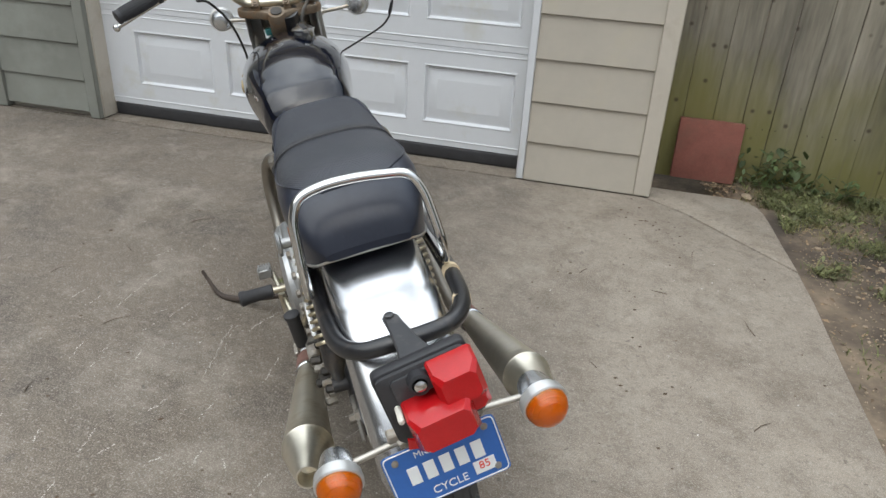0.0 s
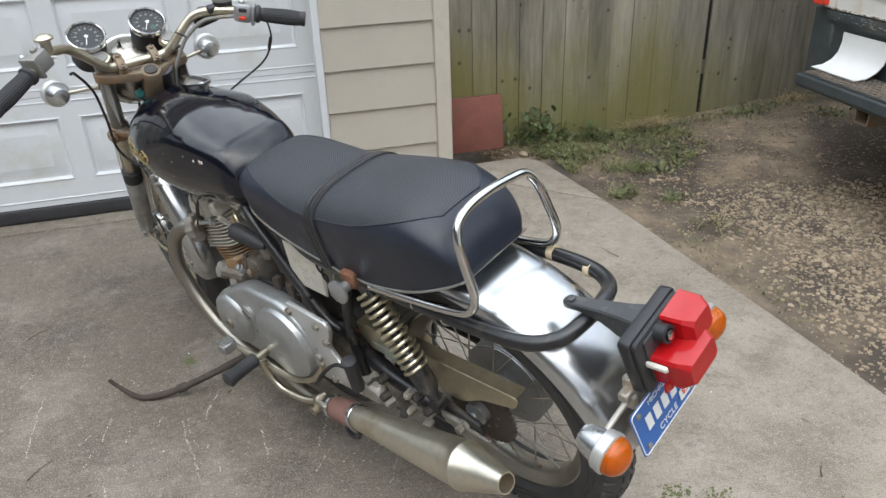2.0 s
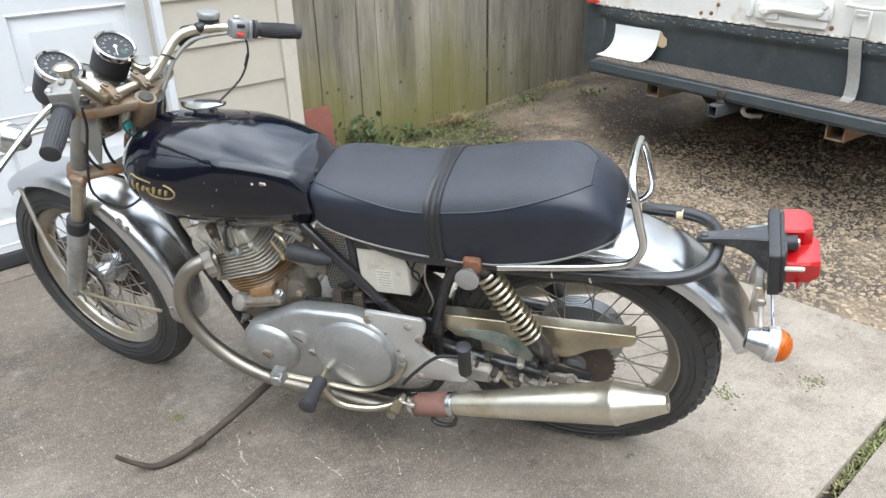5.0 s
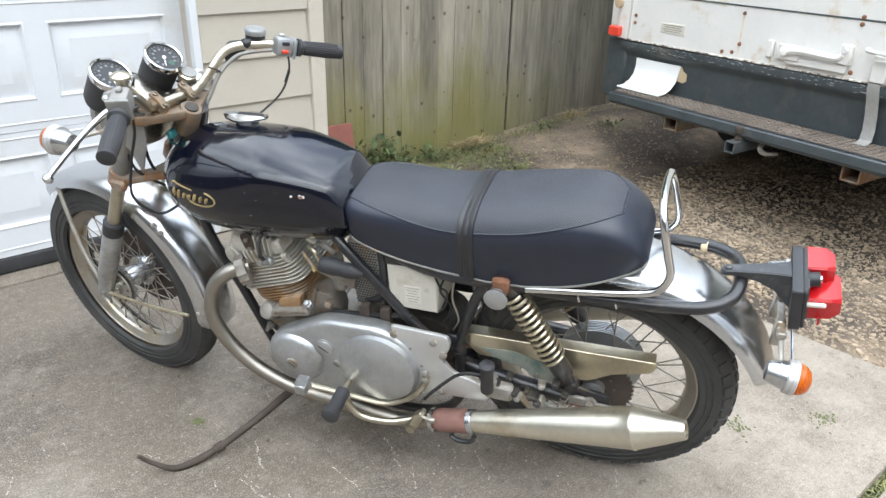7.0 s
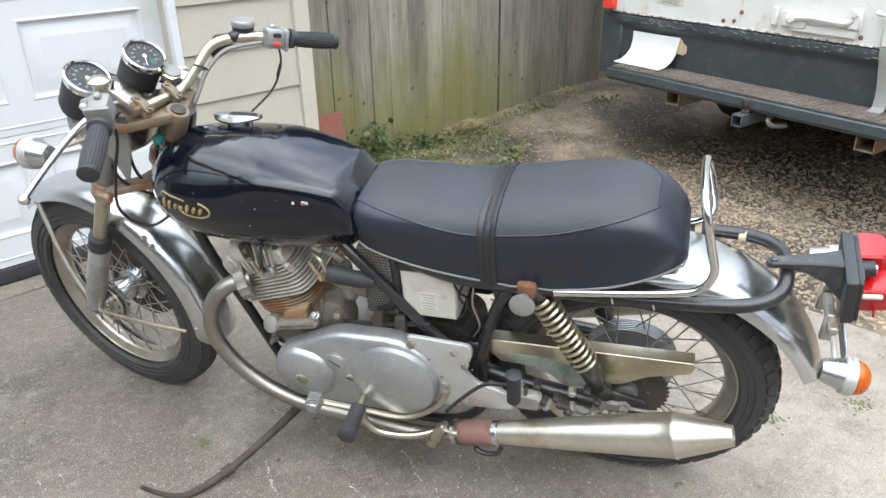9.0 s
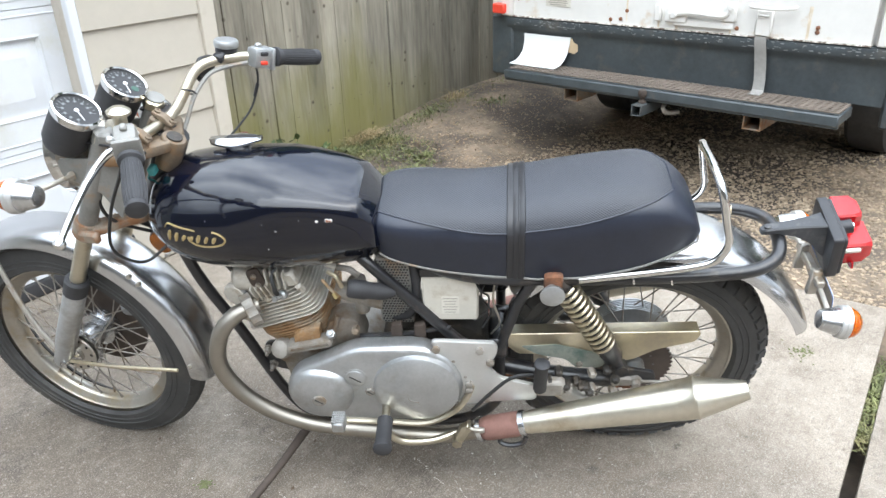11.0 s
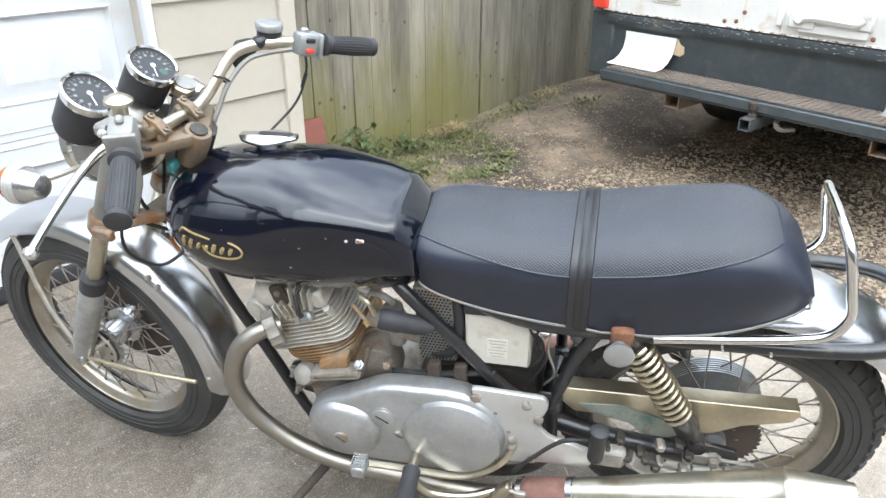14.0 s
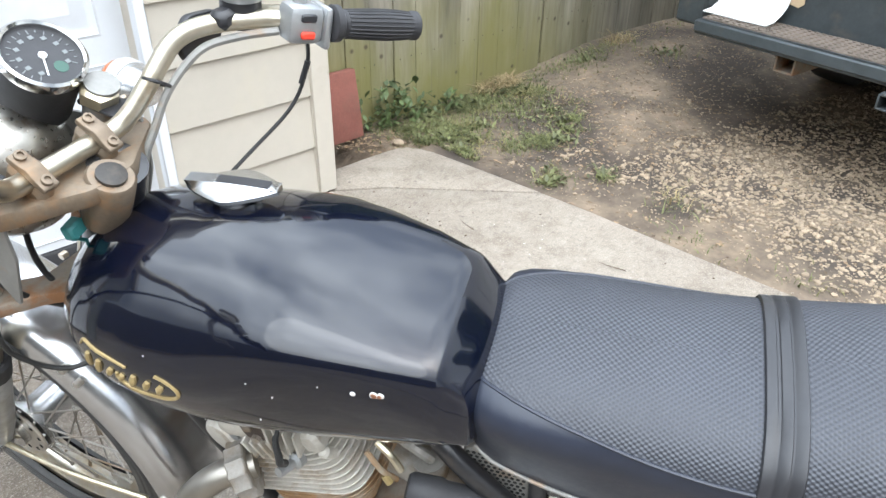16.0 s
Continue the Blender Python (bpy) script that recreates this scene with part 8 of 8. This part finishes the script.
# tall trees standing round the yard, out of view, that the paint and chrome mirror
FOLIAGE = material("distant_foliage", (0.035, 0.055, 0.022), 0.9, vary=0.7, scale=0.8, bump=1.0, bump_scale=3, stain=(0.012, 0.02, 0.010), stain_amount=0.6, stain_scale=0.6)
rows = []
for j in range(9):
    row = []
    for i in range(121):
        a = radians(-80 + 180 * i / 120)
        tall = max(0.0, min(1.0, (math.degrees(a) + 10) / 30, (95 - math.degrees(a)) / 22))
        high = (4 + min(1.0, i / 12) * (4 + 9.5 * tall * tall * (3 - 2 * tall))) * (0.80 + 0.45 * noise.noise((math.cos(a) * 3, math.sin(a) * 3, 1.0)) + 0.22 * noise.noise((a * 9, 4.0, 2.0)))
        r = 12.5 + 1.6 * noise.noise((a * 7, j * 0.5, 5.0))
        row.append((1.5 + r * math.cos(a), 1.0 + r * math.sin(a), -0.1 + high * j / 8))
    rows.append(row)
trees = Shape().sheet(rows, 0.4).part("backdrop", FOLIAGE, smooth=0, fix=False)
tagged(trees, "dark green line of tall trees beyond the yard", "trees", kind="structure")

# chalky scrape marks round the stand and behind the rear wheel
SCRAPE = material("chalky_scrape", (0.50, 0.465, 0.41), 0.95, vary=0.25, scale=40, stain=(0.34, 0.30, 0.26), stain_amount=0.45, stain_scale=60)
sc_ = Shape()
marks = [(-0.62, 1.27, -0.75, 1.02), (-0.62, 0.92, -0.67, 0.87), (-0.53, 1.01, -0.6, 0.91), (-0.52, 0.92, -0.56, 0.87), (-0.43, 0.91, -0.46, 0.88), (-0.4, 0.85, -0.5, 0.61), (-0.25, 0.9, -0.35, 0.79),
         (-0.27, 0.65, -0.33, 0.52), (-0.19, 0.44, -0.27, 0.4), (-0.07, 0.3, -0.17, 0.23), (-0.42, 0.62, -0.44, 0.58), (-0.49, 1.43, -0.51, 1.38)]
for k in range(60):
    x, y = rg.normal() * 0.34 - 0.50, rg.normal() * 0.40 + 0.60
    a, L = radians(62 + rg.normal() * 28), rg.uniform(0.015, 0.10)
    marks.append((x, y, x + math.cos(a) * L, y + math.sin(a) * L))
for x0, y0, x1, y1 in marks:
    L = math.hypot(x1 - x0, y1 - y0)
    n = max(2, int(L / 0.007))
    ux, uy = (x1 - x0) / L, (y1 - y0) / L
    off = 0.0
    for k in range(n):
        off += rg.normal() * 0.0018
        if rg.random() < 0.35:
            continue
        w, h = rg.uniform(0.0008, 0.0030), L / n * rg.uniform(0.35, 0.7)
        cx, cy = x0 + ux * L * (k + 0.5) / n - uy * off, y0 + uy * L * (k + 0.5) / n + ux * off
        sk = rg.normal() * 0.35
        vx, vy = ux - uy * sk, uy + ux * sk
        sc_.add([(cx - vx * h, cy - vy * h, 0.0006), (cx - uy * w, cy + ux * w, 0.0009), (cx + vx * h, cy + vy * h, 0.0006), (cx + uy * w, cy - ux * w, 0.0009)], [(0, 3, 2, 1)])
sco = sc_.part("scrape_marks", SCRAPE, smooth=0, fix=False)
tagged(sco, "chalky pale scrape marks on the concrete", "scrape marks", kind="stuff")

# litter on the slab: twigs, leaf crumbs, pale crumbs of stone
TWIG = material("dry_twig", (0.10, 0.07, 0.045), 0.9, vary=0.4, scale=30)
MOSS = material("moss_crumb", (0.13, 0.14, 0.06), 0.9, vary=0.4, scale=40)
lt = Shape()
for x, y, a, L in ((-0.79, 0.93, 20, 0.085), (-0.95, 0.62, 75, 0.05), (-0.75, 1.42, 110, 0.06), (-0.55, 1.63, 10, 0.10), (-1.0, 1.3, 40, 0.05), (-0.45, -0.35, 60, 0.05), (0.95, 0.05, 15, 0.07), (1.10, 0.75, 140, 0.06), (0.85, 0.95, 30, 0.05), (0.65, 0.40, 100, 0.04), (-1.15, 0.2, 150, 0.06), (1.25, 0.45, 75, 0.09), (0.55, -0.55, 20, 0.05), (1.35, 0.98, 50, 0.08)):
    c, q = math.cos(radians(a)), math.sin(radians(a))
    lt.tube([(x, y, 0.003), (x + c * L * 0.5 - q * L * 0.06, y + q * L * 0.5 + c * L * 0.06, 0.005), (x + c * L, y + q * L, 0.003)], [0.0014, 0.0012, 0.0006], 5, sub=2)
lto = lt.part("twigs", TWIG)
tagged(lto, "dry twigs scattered on the concrete", "twigs", kind="stuff")
for nm, mt_, count, spots, r0, r1, lab, cat in (
        ("moss_crumbs", MOSS, 260, ((-0.24, 1.10, 0.010), (0.27, -0.31, 0.018), (0.31, -0.40, 0.022), (0.45, -0.65, 0.022)), 0.002, 0.005, "green moss crumbs on the concrete", "moss"),
        ("leaf_crumbs", TWIG, 150, ((-0.6, 0.9, 0.55), (0.9, 0.6, 0.4), (1.35, 1.25, 0.12)), 0.0015, 0.006, "brown leaf crumbs on the concrete", "leaf litter"),
        ("stone_crumbs", CHIP_WHITE, 40, ((1.0, 0.4, 0.35), (1.32, 0.75, 0.1), (-0.5, 0.5, 0.5)), 0.0012, 0.0032, "pale crumbs of stone on the concrete", "grit")):
    cr = Shape()
    for k in range(count):
        sx_, sy_, sr_ = spots[k % len(spots)]
        x, y, r = sx_ + rg.normal() * sr_, sy_ + rg.normal() * sr_, rg.uniform(r0, r1)
        if (FAC.inverted() @ Vector((x, y, 0))).y > -0.01:
            continue
        a = rg.uniform(0, 3.1)
        c, q = math.cos(a) * r * rg.uniform(1, 2), math.sin(a) * r
        cr.add([(x + c, y + q, 0.001), (x - q, y + c * 0.6, 0.001), (x - c, y - q, 0.001), (x + q, y - c * 0.6, 0.001), (x, y, r * 0.7)], [(0, 1, 4), (1, 2, 4), (2, 3, 4), (3, 0, 4)])
    cro = cr.part(nm, mt_, smooth=0, fix=False)
    tagged(cro, lab, cat, kind="stuff")
